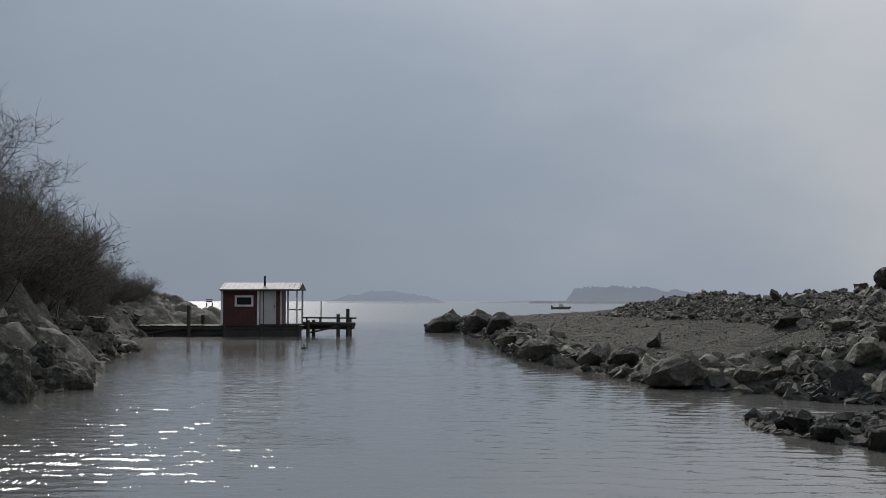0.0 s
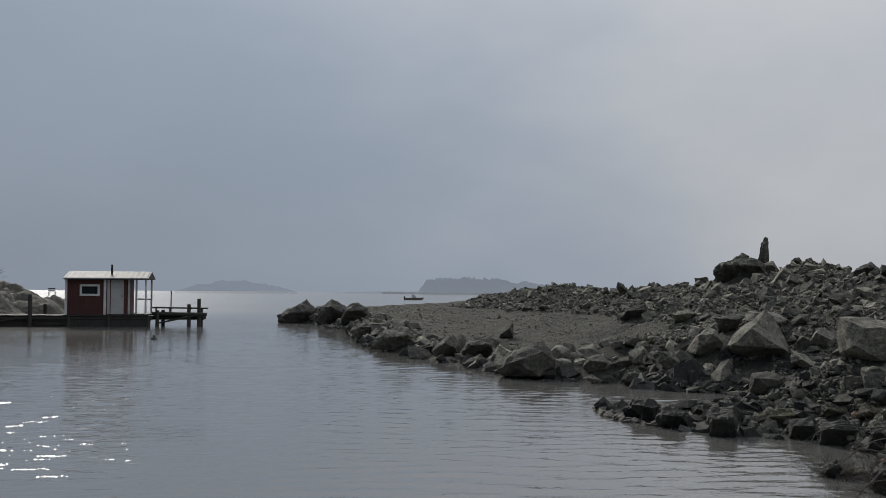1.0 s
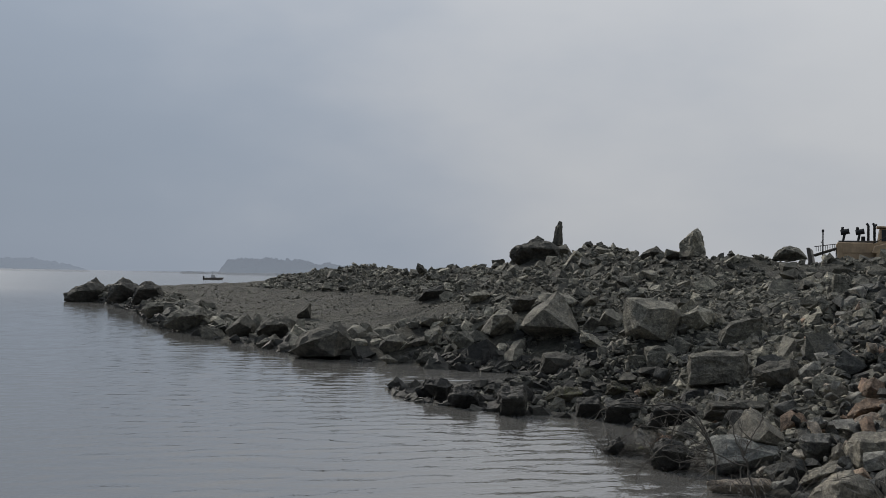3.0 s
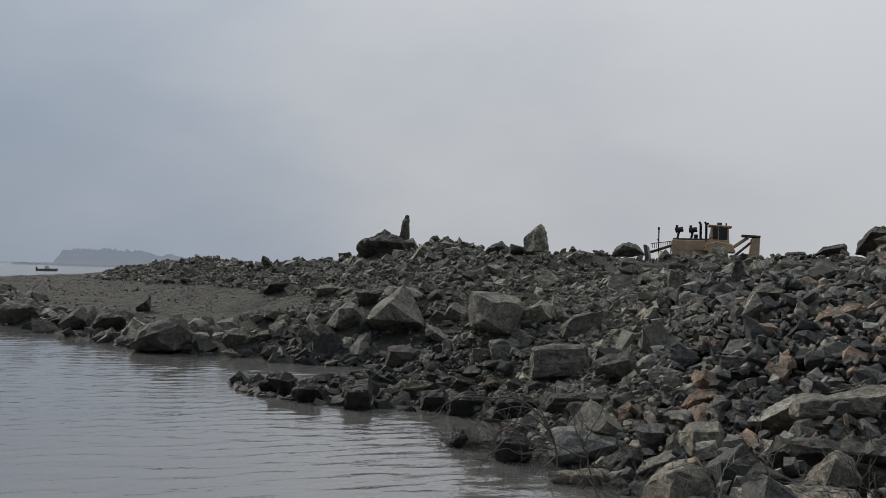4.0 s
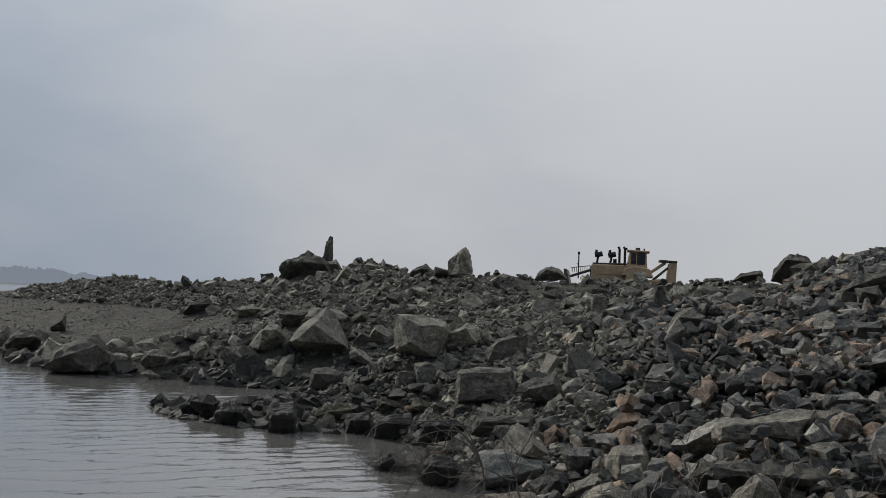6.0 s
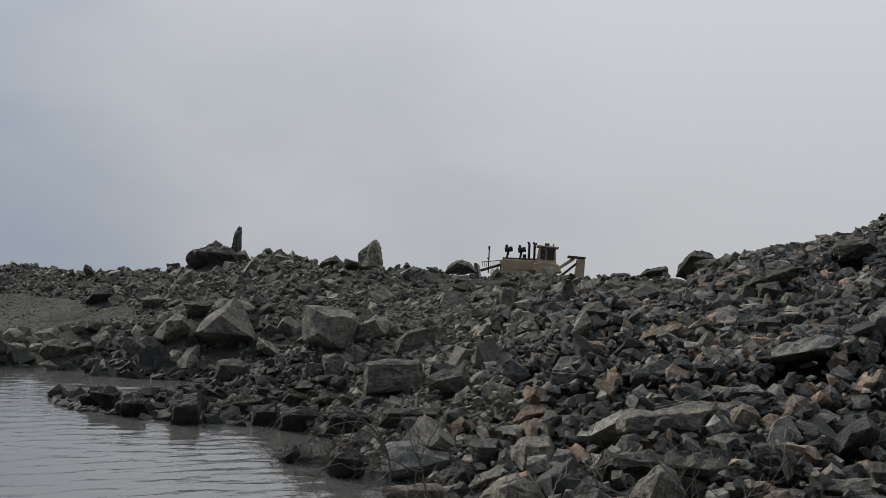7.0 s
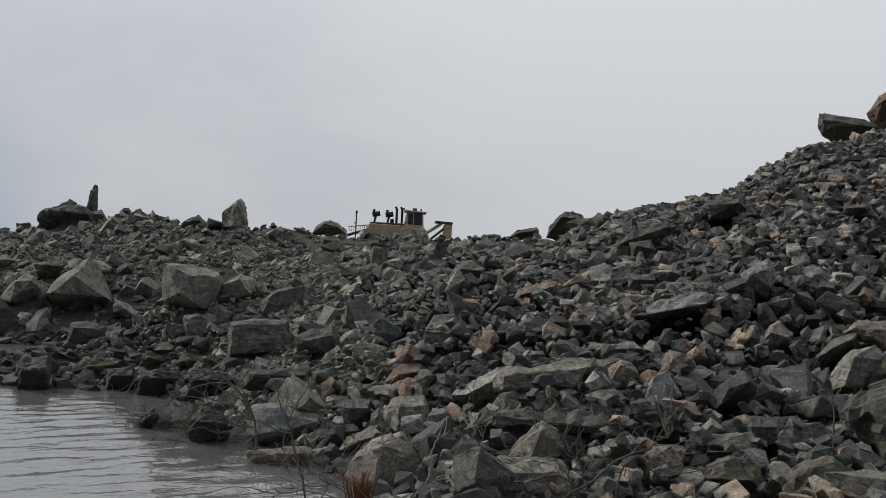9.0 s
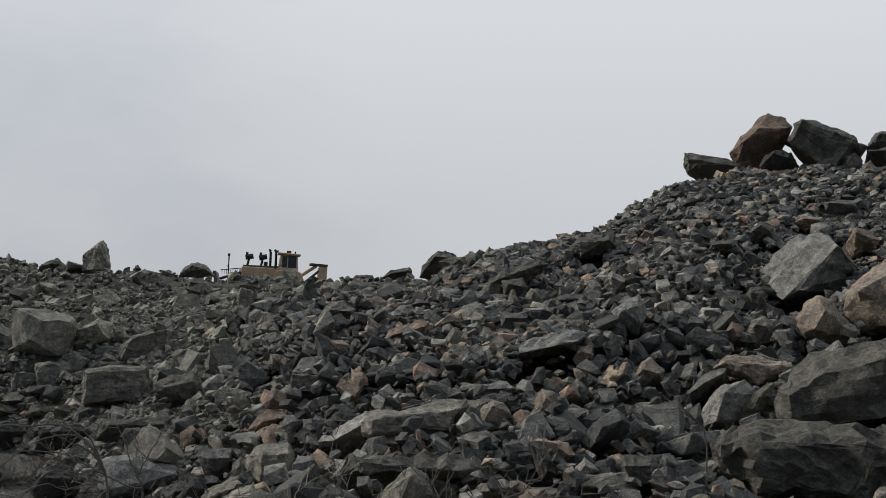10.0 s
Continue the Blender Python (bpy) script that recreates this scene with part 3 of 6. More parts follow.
stone((6.75, 8.17, 0.29), 40.0, [(-0.2, 0.25), (-0.13, 0.33), (-0.02, 0.36), (0.14, 0.36), (0.19, 0.28), (0.21, 0.13), (0.17, 0.04), (-0, -0), (-0.13, 0.01), (-0.2, 0.08), (-0.23, 0.17)], [(-0.07, 0.29), (0.14, 0.3), (-0.09, 0.06), (0.13, 0.11)], 0.40, PALE_ROCK, "squarish grey gneiss block with pale seams")
stone((6.69, 8.82, 0.24), 37.5, [(-0.16, 0.24), (-0.1, 0.29), (0.12, 0.31), (0.14, 0.2), (0.11, 0.08), (-0.05, -0), (-0.13, 0.1)], [(-0.09, 0.23), (0.1, 0.24)], 0.27, ROCK, "grey broken gneiss block on the rubble slope")
stone((6.64, 8.41, 0.28), 38.7, [(-0.08, 0.18), (-0.01, 0.25), (0.05, 0.19), (0.09, 0), (-0.03, 0.01), (-0.1, 0.1)], [(-0.03, 0.16), (0.05, 0.04)], 0.16, PALE_ROCK, "pale gneiss block with bright broken faces")
stone((6.36, 8.68, 0.09), 36.5, [(-0.1, 0.16), (-0.01, 0.25), (0.07, 0.24), (0.1, 0.14), (0.05, 0.03), (-0.06, -0), (-0.11, 0.08)], [(-0.03, 0.18), (0.05, 0.16)], 0.19, ROCK, "grey broken gneiss block on the rubble slope")
stone((5.85, 7.36, -0.04), 39.0, [(-0.32, 0.14), (-0.29, 0.3), (-0.15, 0.42), (-0.06, 0.51), (0.03, 0.52), (0.17, 0.46), (0.27, 0.35), (0.31, 0.17), (0.28, 0.01), (-0.27, -0.01)], [(-0.04, 0.48), (-0.07, 0.33), (-0.06, 0.07)], 0.57, PALE_ROCK, "large grey gneiss boulder at the water's edge")
stone((6.42, 8.38, 0.14), 37.8, [(-0.22, -0.01), (-0.13, 0.12), (0.02, 0.2), (0.15, 0.24), (0.21, 0.17), (0.11, 0.08), (-0.1, 0.01)], [(-0.02, 0.12), (0.16, 0.18)], 0.29, PALE_ROCK, "pale gneiss block with bright broken faces")
stone((6.13, 6.02, 0.47), 46.6, [(-0.2, 0.04), (-0.17, 0.11), (-0.08, 0.19), (-0.01, 0.28), (0.03, 0.29), (0.13, 0.24), (0.2, 0.1), (0.17, 0.05), (0.05, 0), (-0.07, 0.02)], [(0.02, 0.26), (-0.05, 0.05)], 0.36, PALE_ROCK, "pale wedge of broken gneiss with a bright face")
stone((6.59, 6.28, 0.52), 47.4, [(-0.7, 0.05), (-0.53, 0.23), (-0.4, 0.25), (-0.02, 0.26), (0.22, 0.26), (0.43, 0.23), (0.63, 0.21), (0.67, 0.16), (0.57, 0.12), (0.22, 0.09), (0.01, 0.06), (-0.43, -0.03), (-0.6, -0.01)], [(-0.46, 0.2), (0.44, 0.19), (0, 0.2)], 0.52, DARK_ROCK, "long dark gneiss slab lying across the rubble")
stone((7.40, 7.09, 0.77), 47.2, [(-0.47, 0.03), (-0.46, 0.12), (-0.34, 0.19), (0.03, 0.26), (0.25, 0.32), (0.41, 0.35), (0.45, 0.28), (0.42, 0.19), (0.28, 0.08), (0.14, 0.01), (-0.01, 0.01), (-0.41, -0.01)], [(-0.36, 0.15), (0.36, 0.28), (0.23, 0.11), (-0.37, 0.05)], 0.39, PALE_ROCK, "long pale gneiss slab with white veins")
stone((7.31, 7.80, 0.58), 43.9, [(-0.29, 0.08), (-0.17, 0.17), (-0.01, 0.26), (0.14, 0.36), (0.27, 0.38), (0.2, 0.3), (0.09, 0.16), (0.05, 0.02), (-0.13, -0.01)], [(-0.14, 0.12), (0.15, 0.29)], 0.45, ROCK, "tilted gneiss slab with a dark underside")
stone((7.14, 7.15, 0.63), 45.8, [(-0.19, 0.12), (-0.11, 0.17), (0.14, 0.15), (0.18, 0.1), (0.17, 0.03), (0.02, 0), (-0.08, 0.05)], [(-0.06, 0.12), (0.13, 0.11)], 0.21, TAN_ROCK, "rusty tan granite block among the rubble")
stone((7.96, 6.73, 0.79), 50.9, [(-0.18, 0.17), (-0.06, 0.27), (-0, 0.31), (0.11, 0.28), (0.16, 0.2), (0.12, 0.07), (-0.03, -0), (-0.11, 0.03), (-0.17, 0.07)], [(-0.1, 0.06), (-0.01, 0.27)], 0.32, TAN_ROCK, "pinkish granite block with a bright broken side")
stone((8.04, 6.40, 0.78), 52.7, [(-0.15, 0.19), (-0.08, 0.26), (-0, 0.25), (0.05, 0.16), (0.13, 0.04), (0.03, 0), (-0.11, 0.05)], [(-0.09, 0.1), (-0.02, 0.2)], 0.26, TAN_ROCK, "rusty tan granite block among the rubble")
stone((8.52, 6.59, 0.85), 53.5, [(-0.14, 0.15), (-0.02, 0.34), (0.1, 0.31), (0.13, 0.19), (0.07, 0.06), (-0.04, -0), (-0.09, 0.06)], [(-0.05, 0.11), (0.01, 0.26)], 0.26, TAN_ROCK, "rusty tan granite block among the rubble")
stone((9.27, 6.74, 0.97), 55.2, [(-0.13, 0.13), (-0.05, 0.24), (0, 0.28), (0.1, 0.18), (0.12, 0.04), (0, -0), (-0.12, 0.02)], [(-0.06, 0.11), (0.01, 0.22)], 0.24, ROCK, "grey broken gneiss block on the rubble slope")
stone((8.76, 6.45, 0.82), 55.0, [(-0.18, 0.02), (-0.12, 0.16), (-0.03, 0.2), (0.15, 0.19), (0.17, 0.11), (0.08, 0.04), (-0.07, -0.01)], [(-0.07, 0.1), (0.13, 0.15)], 0.26, PALE_ROCK, "pale gneiss block with bright broken faces")
stone((8.09, 5.66, 0.74), 56.6, [(-0.22, 0.04), (-0.14, 0.23), (-0.04, 0.32), (0.07, 0.36), (0.14, 0.32), (0.2, 0.25), (0.18, 0.19), (0.06, 0.08), (-0.09, 0.02), (-0.18, -0.02)], [(-0.05, 0.24), (0.1, 0.3), (-0.12, 0.08)], 0.42, ROCK, "grey broken gneiss block on the rubble slope")
stone((9.48, 6.15, 0.90), 58.4, [(-0.15, 0.05), (-0.07, 0.15), (0.09, 0.19), (0.15, 0.11), (0.04, 0.04), (-0.09, -0.01)], [(-0.05, 0.09), (0.09, 0.14)], 0.23, PALE_ROCK, "pale gneiss block with bright broken faces")
stone((7.71, 5.13, 0.58), 58.1, [(-0.2, 0.15), (-0.13, 0.24), (0.08, 0.24), (0.15, 0.17), (0.18, 0.06), (0.07, 0.01), (-0.08, 0), (-0.16, 0.07)], [(-0.11, 0.18), (0.06, 0.19), (0.1, 0.06), (-0.1, 0.05)], 0.32, DARK_ROCK, "blue-black gneiss block with flat faces")
stone((7.38, 5.21, 0.53), 56.5, [(-0.24, 0.04), (-0.22, 0.14), (-0.08, 0.15), (0.14, 0.2), (0.19, 0.15), (0.23, 0.05), (0.15, 0.02), (0.03, 0.03), (-0.13, 0.03)], [(-0.19, 0.09), (0.17, 0.07)], 0.23, PALE_ROCK, "flat pale gneiss slab at the foot of the slope")
stone((7.43, 5.44, 0.61), 55.4, [(-0.14, 0.01), (-0.06, 0.1), (0, 0.18), (0.06, 0.14), (0.14, 0.08), (0.02, 0.05), (-0.1, -0.01)], [(-0.05, 0.07), (0, 0.14)], 0.23, ROCK, "grey broken gneiss block on the rubble slope")
stone((6.76, 4.90, 0.36), 55.8, [(-0.34, 0.03), (-0.22, 0.15), (-0.07, 0.23), (0.11, 0.27), (0.26, 0.2), (0.32, 0.12), (0.23, 0.06), (-0.14, -0.01), (-0.31, -0.02)], [(-0.11, 0.15), (0.19, 0.16)], 0.33, MOSS_ROCK, "low lichen-covered slab beside dry grass")
stone((6.57, 5.27, 0.42), 52.8, [(-0.18, 0.02), (-0.12, 0.17), (-0.03, 0.24), (0.07, 0.25), (0.14, 0.17), (0.17, 0.08), (0.08, 0.03), (-0.1, -0.01)], [(-0.08, 0.16), (-0.06, 0.03)], 0.30, TAN_ROCK, "grey gneiss block with a rusty side")
stone((6.60, 5.62, 0.55), 51.0, [(-0.18, 0.04), (-0.12, 0.09), (0.04, 0.14), (0.17, 0.12), (0.11, 0.04), (-0.07, -0.01)], [(-0.07, 0.06), (0.11, 0.1)], 0.17, PALE_ROCK, "pale gneiss block with bright broken faces")
stone((7.33, 6.36, 0.70), 50.2, [(-0.19, 0.14), (-0.08, 0.19), (0.06, 0.21), (0.18, 0.13), (0.09, 0.08), (-0.02, -0), (-0.13, 0.04)], [(-0.08, 0.14), (0.09, 0.13)], 0.25, PALE_ROCK, "pale gneiss block with bright broken faces")
stone((8.98, 5.44, 0.72), 60.5, [(-0.13, 0.01), (-0.08, 0.15), (-0.01, 0.19), (0.06, 0.14), (0.13, 0.05), (-0.03, -0)], [(-0.02, 0.14), (0.03, 0.03)], 0.25, TAN_ROCK, "rusty tan granite block among the rubble")
stone((7.18, 5.63, 0.62), 53.4, [(-0.12, 0.27), (-0.07, 0.29), (0.02, 0.24), (0.07, 0.14), (0.1, 0.05), (-0.01, -0), (-0.06, 0.13)], [(-0.04, 0.24), (0.03, 0.09)], 0.20, DARK_ROCK, "dark flat-faced gneiss block among the rubble")
stone((7.57, 5.74, 0.71), 54.3, [(-0.11, 0.07), (-0.08, 0.14), (-0.02, 0.17), (0.05, 0.15), (0.11, 0.06), (0.03, 0), (-0.05, 0.01)], [(-0.03, 0.12), (0.05, 0.07)], 0.21, ROCK, "grey broken gneiss block on the rubble slope")
stone((7.95, 9.52, 0.73), 40.3, [(-0.15, 0.09), (-0.1, 0.22), (-0.01, 0.27), (0.1, 0.19), (0.15, 0.05), (0.04, 0), (-0.12, 0.01)], [(-0.05, 0.18), (0.07, 0.1)], 0.27, TAN_ROCK, "rusty tan granite block among the rubble")
stone((7.59, 9.22, 0.55), 39.9, [(-0.22, 0.04), (-0.11, 0.21), (-0, 0.26), (0.19, 0.26), (0.21, 0.15), (0, 0.08), (-0.17, -0.01)], [(-0.06, 0.16), (0.15, 0.21)], 0.32, TAN_ROCK, "split rusty orange granite slab among grey rubble")
stone((7.39, 9.00, 0.52), 39.8, [(-0.27, -0), (-0.13, 0.11), (0.07, 0.19), (0.24, 0.15), (0.26, 0.09), (0.02, 0)], [(-0.07, 0.08), (0.19, 0.13)], 0.23, TAN_ROCK, "flat pale-tan granite slab among grey rubble")
stone((5.55, 5.62, 0.33), 45.7, [(-0.35, 0.11), (-0.33, 0.23), (-0.15, 0.28), (0.04, 0.26), (0.25, 0.27), (0.33, 0.16), (0.32, 0.02), (-0.32, -0.02)], [(-0.3, 0.2), (0.21, 0.23), (0.24, 0.06), (-0.27, 0.02)], 0.36, PALE_ROCK, "pale square-edged gneiss block with seams")
stone((6.20, 6.71, 0.36), 43.5, [(-0.2, 0.06), (-0.12, 0.14), (0.04, 0.17), (0.19, 0.09), (0.2, 0.03), (-0.07, -0)], [(-0.09, 0.1), (0.11, 0.08)], 0.20, ROCK, "grey broken gneiss block on the rubble slope")
stone((8.12, 12.72, 0.53), 32.6, [(-0.43, 0.44), (-0.35, 0.48), (0.33, 0.53), (0.39, 0.36), (0.37, 0.06), (0.01, 0), (-0.4, 0.02)], [(-0.37, 0.43), (0.32, 0.48), (0.33, 0.09), (-0.35, 0.06)], 0.42, DUST_PALE, "large square-faced dusty gneiss block at the foot of the slope")
stone((7.94, 11.21, 0.67), 35.5, [(-0.28, 0.24), (-0.11, 0.32), (0.16, 0.4), (0.26, 0.27), (0.24, 0.06), (-0.03, -0), (-0.25, 0.09)], [(-0.14, 0.23), (0.16, 0.3), (0.12, 0.07)], 0.47, DARK_ROCK, "dark flat-faced gneiss block among the rubble")
stone((8.52, 15.22, 0.97), 29.1, [(-0.46, 0.71), (-0.03, 0.71), (0.38, 0.61), (0.44, 0.42), (0.38, 0.15), (0.09, 0), (-0.25, 0.03), (-0.46, 0.12)], [(-0.04, 0.57), (0.31, 0.55), (0.18, 0.08), (-0.19, 0.29)], 0.84, DUST_PALE, "large pale gneiss boulder on the slope")
stone((9.07, 14.80, 1.12), 31.5, [(-0.28, 0.27), (0.02, 0.47), (0.25, 0.38), (0.2, 0.16), (-0.05, -0), (-0.22, 0.1)], [(0, 0.38), (0.12, 0.2)], 0.48, DUST_ROCK, "dusty gneiss boulder leaning beside a paler one")
stone((9.65, 21.62, 0.53), 23.8, [(-0.71, 0.39), (-0.43, 0.78), (-0.02, 1.05), (0.12, 1.14), (0.32, 0.93), (0.48, 0.64), (0.67, 0.33), (0.69, 0.12), (0.46, 0.02), (-0.11, 0.07), (-0.62, 0.22)], [(-0.17, 0.79), (0.53, 0.35), (-0.6, 0.42)], 1.46, DUST_PALE, "great angular dusty boulder on the gravel")
stone((9.89, 19.99, 0.52), 26.2, [(-0.29, 0.39), (0.03, 0.27), (0.27, 0.11), (0.21, 0.01), (-0.12, 0.06), (-0.28, 0.15)], [(-0.08, 0.23), (0.15, 0.08)], 0.50, DUST_ROCK, "dusty flat block beside a great boulder")
stone((8.84, 22.57, 0.60), 21.1, [(-0.43, 0.16), (-0.16, 0.54), (0.01, 0.66), (0.2, 0.65), (0.41, 0.32), (0.2, 0.08), (-0.07, -0), (-0.36, 0.13)], [(-0.13, 0.51), (-0.22, 0.1), (0.16, 0.55)], 0.83, DUST_PALE, "angular boulder with a bright broken edge")
stone((9.65, 23.14, 1.13), 22.4, [(-0.34, 0.34), (-0.09, 0.44), (0.31, 0.38), (0.16, 0.14), (-0.06, -0), (-0.27, 0.1)], [(-0.14, 0.33), (0.16, 0.32)], 0.56, DARK_ROCK, "dark block of gneiss on the gravel")
stone((10.90, 29.48, 1.19), 20.1, [(-0.35, 0.26), (0.18, 0.41), (0.32, 0.26), (0.06, 0.03), (-0.26, -0.01)], [(-0.21, 0.22), (0.19, 0.27)], 0.51, DUST_ROCK, "dusty flat rock on the gravel")
stone((10.73, 33.43, 1.16), 17.5, [(-0.45, 0.03), (-0.27, 0.39), (0.35, 0.51), (0.45, 0.22), (0.3, 0.01)], [(-0.22, 0.29), (0.31, 0.35)], 0.64, DARK_ROCK, "dark block of gneiss on the gravel")
stone((8.98, 19.79, 0.05), 24.2, [(-0.35, -0.01), (-0.29, 0.41), (0.04, 0.47), (0.33, 0.37), (0.33, 0.03)], [(-0.23, 0.36), (0.23, 0.33), (0.22, 0.09)], 0.59, DARK_ROCK, "flat dark block standing at the little inlet")
stone((9.85, 9.54, 1.38), 46.6, [(-0.32, 0.1), (-0.14, 0.25), (0.13, 0.36), (0.28, 0.34), (0.3, 0.23), (0.14, 0.06), (-0.06, -0), (-0.27, 0.03)], [(-0.14, 0.18), (0.23, 0.29)], 0.43, TAN_ROCK, "pinkish granite slab on the slope")
stone((8.97, 9.06, 1.22), 45.4, [(-0.16, 0.18), (-0.03, 0.23), (0.1, 0.15), (0.15, 0.04), (-0.08, -0)], [(-0.05, 0.16), (0.07, 0.09)], 0.28, ROCK, "grey broken gneiss block on the rubble slope")
stone((10.29, 11.17, 1.63), 43.1, [(-0.27, 0.04), (-0.13, 0.24), (0.06, 0.32), (0.26, 0.22), (0.22, 0.09), (-0.04, -0)], [(-0.09, 0.19), (0.18, 0.18)], 0.39, DUST_ROCK, "grey broken gneiss block on the rubble slope")
stone((13.05, 9.08, 2.62), 56.1, [(-0.33, 0.18), (-0.22, 0.3), (0.22, 0.36), (0.31, 0.24), (0.12, 0.08), (-0.17, -0.01)], [(-0.18, 0.24), (0.22, 0.28), (-0.14, 0.07)], 0.45, DARK_ROCK, "dark slab half buried in small rubble")
stone((11.75, 9.46, 2.11), 52.0, [(-0.53, -0.02), (-0.15, 0.28), (0.31, 0.46), (0.51, 0.42), (0.2, 0.16), (-0.14, 0.04)], [(-0.15, 0.19), (0.35, 0.39)], 0.31, DUST_ROCK, "smooth dusty slab lying along the slope")
stone((11.56, 9.23, 2.00), 52.3, [(-0.19, 0.27), (0.08, 0.31), (0.17, 0.17), (0.02, 0), (-0.16, 0.04)], [(-0.1, 0.23), (0.08, 0.2)], 0.33, DUST_ROCK, "grey broken gneiss block on the rubble slope")
stone((11.41, 8.85, 1.90), 53.1, [(-0.14, 0.12), (-0.03, 0.29), (0.09, 0.26), (0.13, 0.1), (-0.01, -0)], [(-0, 0.24), (-0.05, 0.07)], 0.25, PALE_ROCK, "pale gneiss block with bright broken faces")
stone((11.48, 8.40, 1.89), 54.8, [(-0.33, 0.1), (-0.12, 0.21), (0.22, 0.24), (0.31, 0.16), (0.19, 0.01), (-0.17, 0.01)], [(-0.11, 0.15), (0.22, 0.18)], 0.29, DARK_ROCK, "dark flat-faced gneiss block among the rubble")
stone((11.82, 8.30, 2.08), 55.9, [(-0.1, 0.05), (-0.03, 0.15), (0.09, 0.12), (0.08, 0), (-0.06, -0)], [(-0.01, 0.1), (0.06, 0.07)], 0.19, TAN_ROCK, "rusty tan granite block among the rubble")
stone((11.86, 7.94, 2.12), 57.3, [(-0.16, 0.22), (-0.06, 0.29), (0.14, 0.2), (0.11, 0.09), (-0.05, -0), (-0.13, 0.08)], [(-0.06, 0.22), (0.07, 0.16)], 0.29, ROCK, "grey broken gneiss block on the rubble slope")
stone((10.71, 7.07, 1.65), 57.8, [(-0.19, 0.27), (-0.01, 0.4), (0.1, 0.45), (0.17, 0.32), (0.18, 0.11), (0.09, 0.01), (-0.15, 0.11)], [(-0.08, 0.28), (0.08, 0.33), (0.13, 0.14)], 0.36, SLAB, "big rounded gneiss block on the rubble slope")
stone((10.59, 8.49, 1.59), 52.2, [(-0.2, 0.27), (0.16, 0.29), (0.18, 0.09), (-0.02, -0), (-0.16, 0.1)], [(-0.12, 0.21), (0.12, 0.22)], 0.35, ROCK, "grey broken gneiss block on the rubble slope")
stone((9.83, 7.53, 1.39), 53.7, [(-0.44, 0.03), (-0.26, 0.15), (-0.03, 0.24), (0.2, 0.33), (0.42, 0.28), (0.38, 0.18), (0.1, 0.09), (-0.28, -0.02)], [(-0.28, 0.05), (0.32, 0.2)], 0.53, SLAB, "flat grey gneiss slab on the rubble slope")
stone((9.91, 7.10, 1.32), 55.6, [(-0.12, 0.09), (-0.04, 0.21), (0.09, 0.25), (0.11, 0.13), (0.06, 0.02), (-0.07, -0)], [(-0.04, 0.17), (0.07, 0.15)], 0.23, TAN_ROCK, "rusty tan granite block among the rubble")
stone((10.39, 6.73, 1.31), 58.4, [(-0.12, 0.03), (-0.12, 0.32), (-0.03, 0.33), (0.11, 0.15), (0.01, 0)], [(-0.08, 0.28), (0.03, 0.13)], 0.24, ROCK, "grey broken gneiss block on the rubble slope")
stone((9.97, 6.39, 1.17), 58.7, [(-0.17, 0.03), (-0.07, 0.25), (0.01, 0.3), (0.16, 0.18), (0.13, 0.07), (-0.03, -0)], [(-0.06, 0.19), (0.1, 0.15)], 0.33, TAN_ROCK, "rusty tan granite block among the rubble")
stone((10.62, 6.34, 1.36), 60.6, [(-0.14, 0), (-0.09, 0.17), (0.1, 0.2), (0.14, 0.09), (0.02, 0)], [(-0.08, 0.13), (0.1, 0.15)], 0.25, ROCK, "grey broken gneiss block on the rubble slope")
stone((10.99, 6.43, 1.66), 61.1, [(-0.12, 0.12), (-0.05, 0.23), (0.09, 0.22), (0.11, 0.07), (-0.09, -0.01)], [(-0.06, 0.17), (0.08, 0.16)], 0.24, ROCK, "grey broken gneiss block on the rubble slope")
stone((8.68, 7.36, 1.02), 50.7, [(-0.33, 0.05), (-0.26, 0.14), (-0.1, 0.14), (0.17, 0.19), (0.31, 0.11), (0.18, 0.01), (-0.15, -0.01)], [(-0.21, 0.09), (0.23, 0.13)], 0.23, ROCK, "long grey gneiss slab on the rubble slope")
stone((14.61, 24.03, 2.38), 31.3, [(-0.36, 0.15), (-0.31, 0.59), (-0.04, 0.86), (0.13, 0.96), (0.26, 0.7), (0.34, 0.19), (-0.06, -0)], [(0.01, 0.78), (-0.07, 0.21)], 0.64, DUST_ROCK, "tall pointed block standing on the ridge")
stone((14.15, 33.02, 2.40), 23.0, [(-0.86, 0.26), (-0.84, 0.51), (-0.61, 0.66), (-0.02, 0.84), (0.36, 0.84), (0.83, 0.48), (0.85, 0.12), (0.03, 0), (-0.69, 0.03)], [(-0.43, 0.55), (0.6, 0.52)], 1.06, DARK_ROCK, "big overhanging dark slab on the mound")
stone((14.44, 33.42, 3.10), 23.2, [(-0.2, 0.1), (-0.05, 0.29), (0.18, 0.16), (0.16, 0.01), (-0.12, -0.01)], [(-0.03, 0.18)], 0.37, DARK_ROCK, "knob of dark rock on the mound")
stone((14.96, 32.76, 2.62), 24.4, [(-0.36, 0.16), (-0.25, 0.38), (0.19, 0.48), (0.34, 0.2), (0.03, 0)], [(-0.15, 0.3), (0.16, 0.33)], 0.59, DUST_PALE, "pale block under an upright stone")
stone((15.19, 33.53, 2.97), 24.2, [(-0.21, 0.15), (-0.08, 0.7), (0.05, 0.94), (0.16, 0.91), (0.18, 0.08), (-0.13, -0.01)], [(0.03, 0.72), (0.02, 0.11)], 0.31, DARK_ROCK, "upright fin-shaped stone on the mound")
stone((15.67, 32.20, 2.99), 25.9, [(-0.22, -0.01), (-0.09, 0.18), (0.09, 0.22), (0.22, 0.01)], [(0, 0.11)], 0.27, DARK_ROCK, "dark knob on the mound")
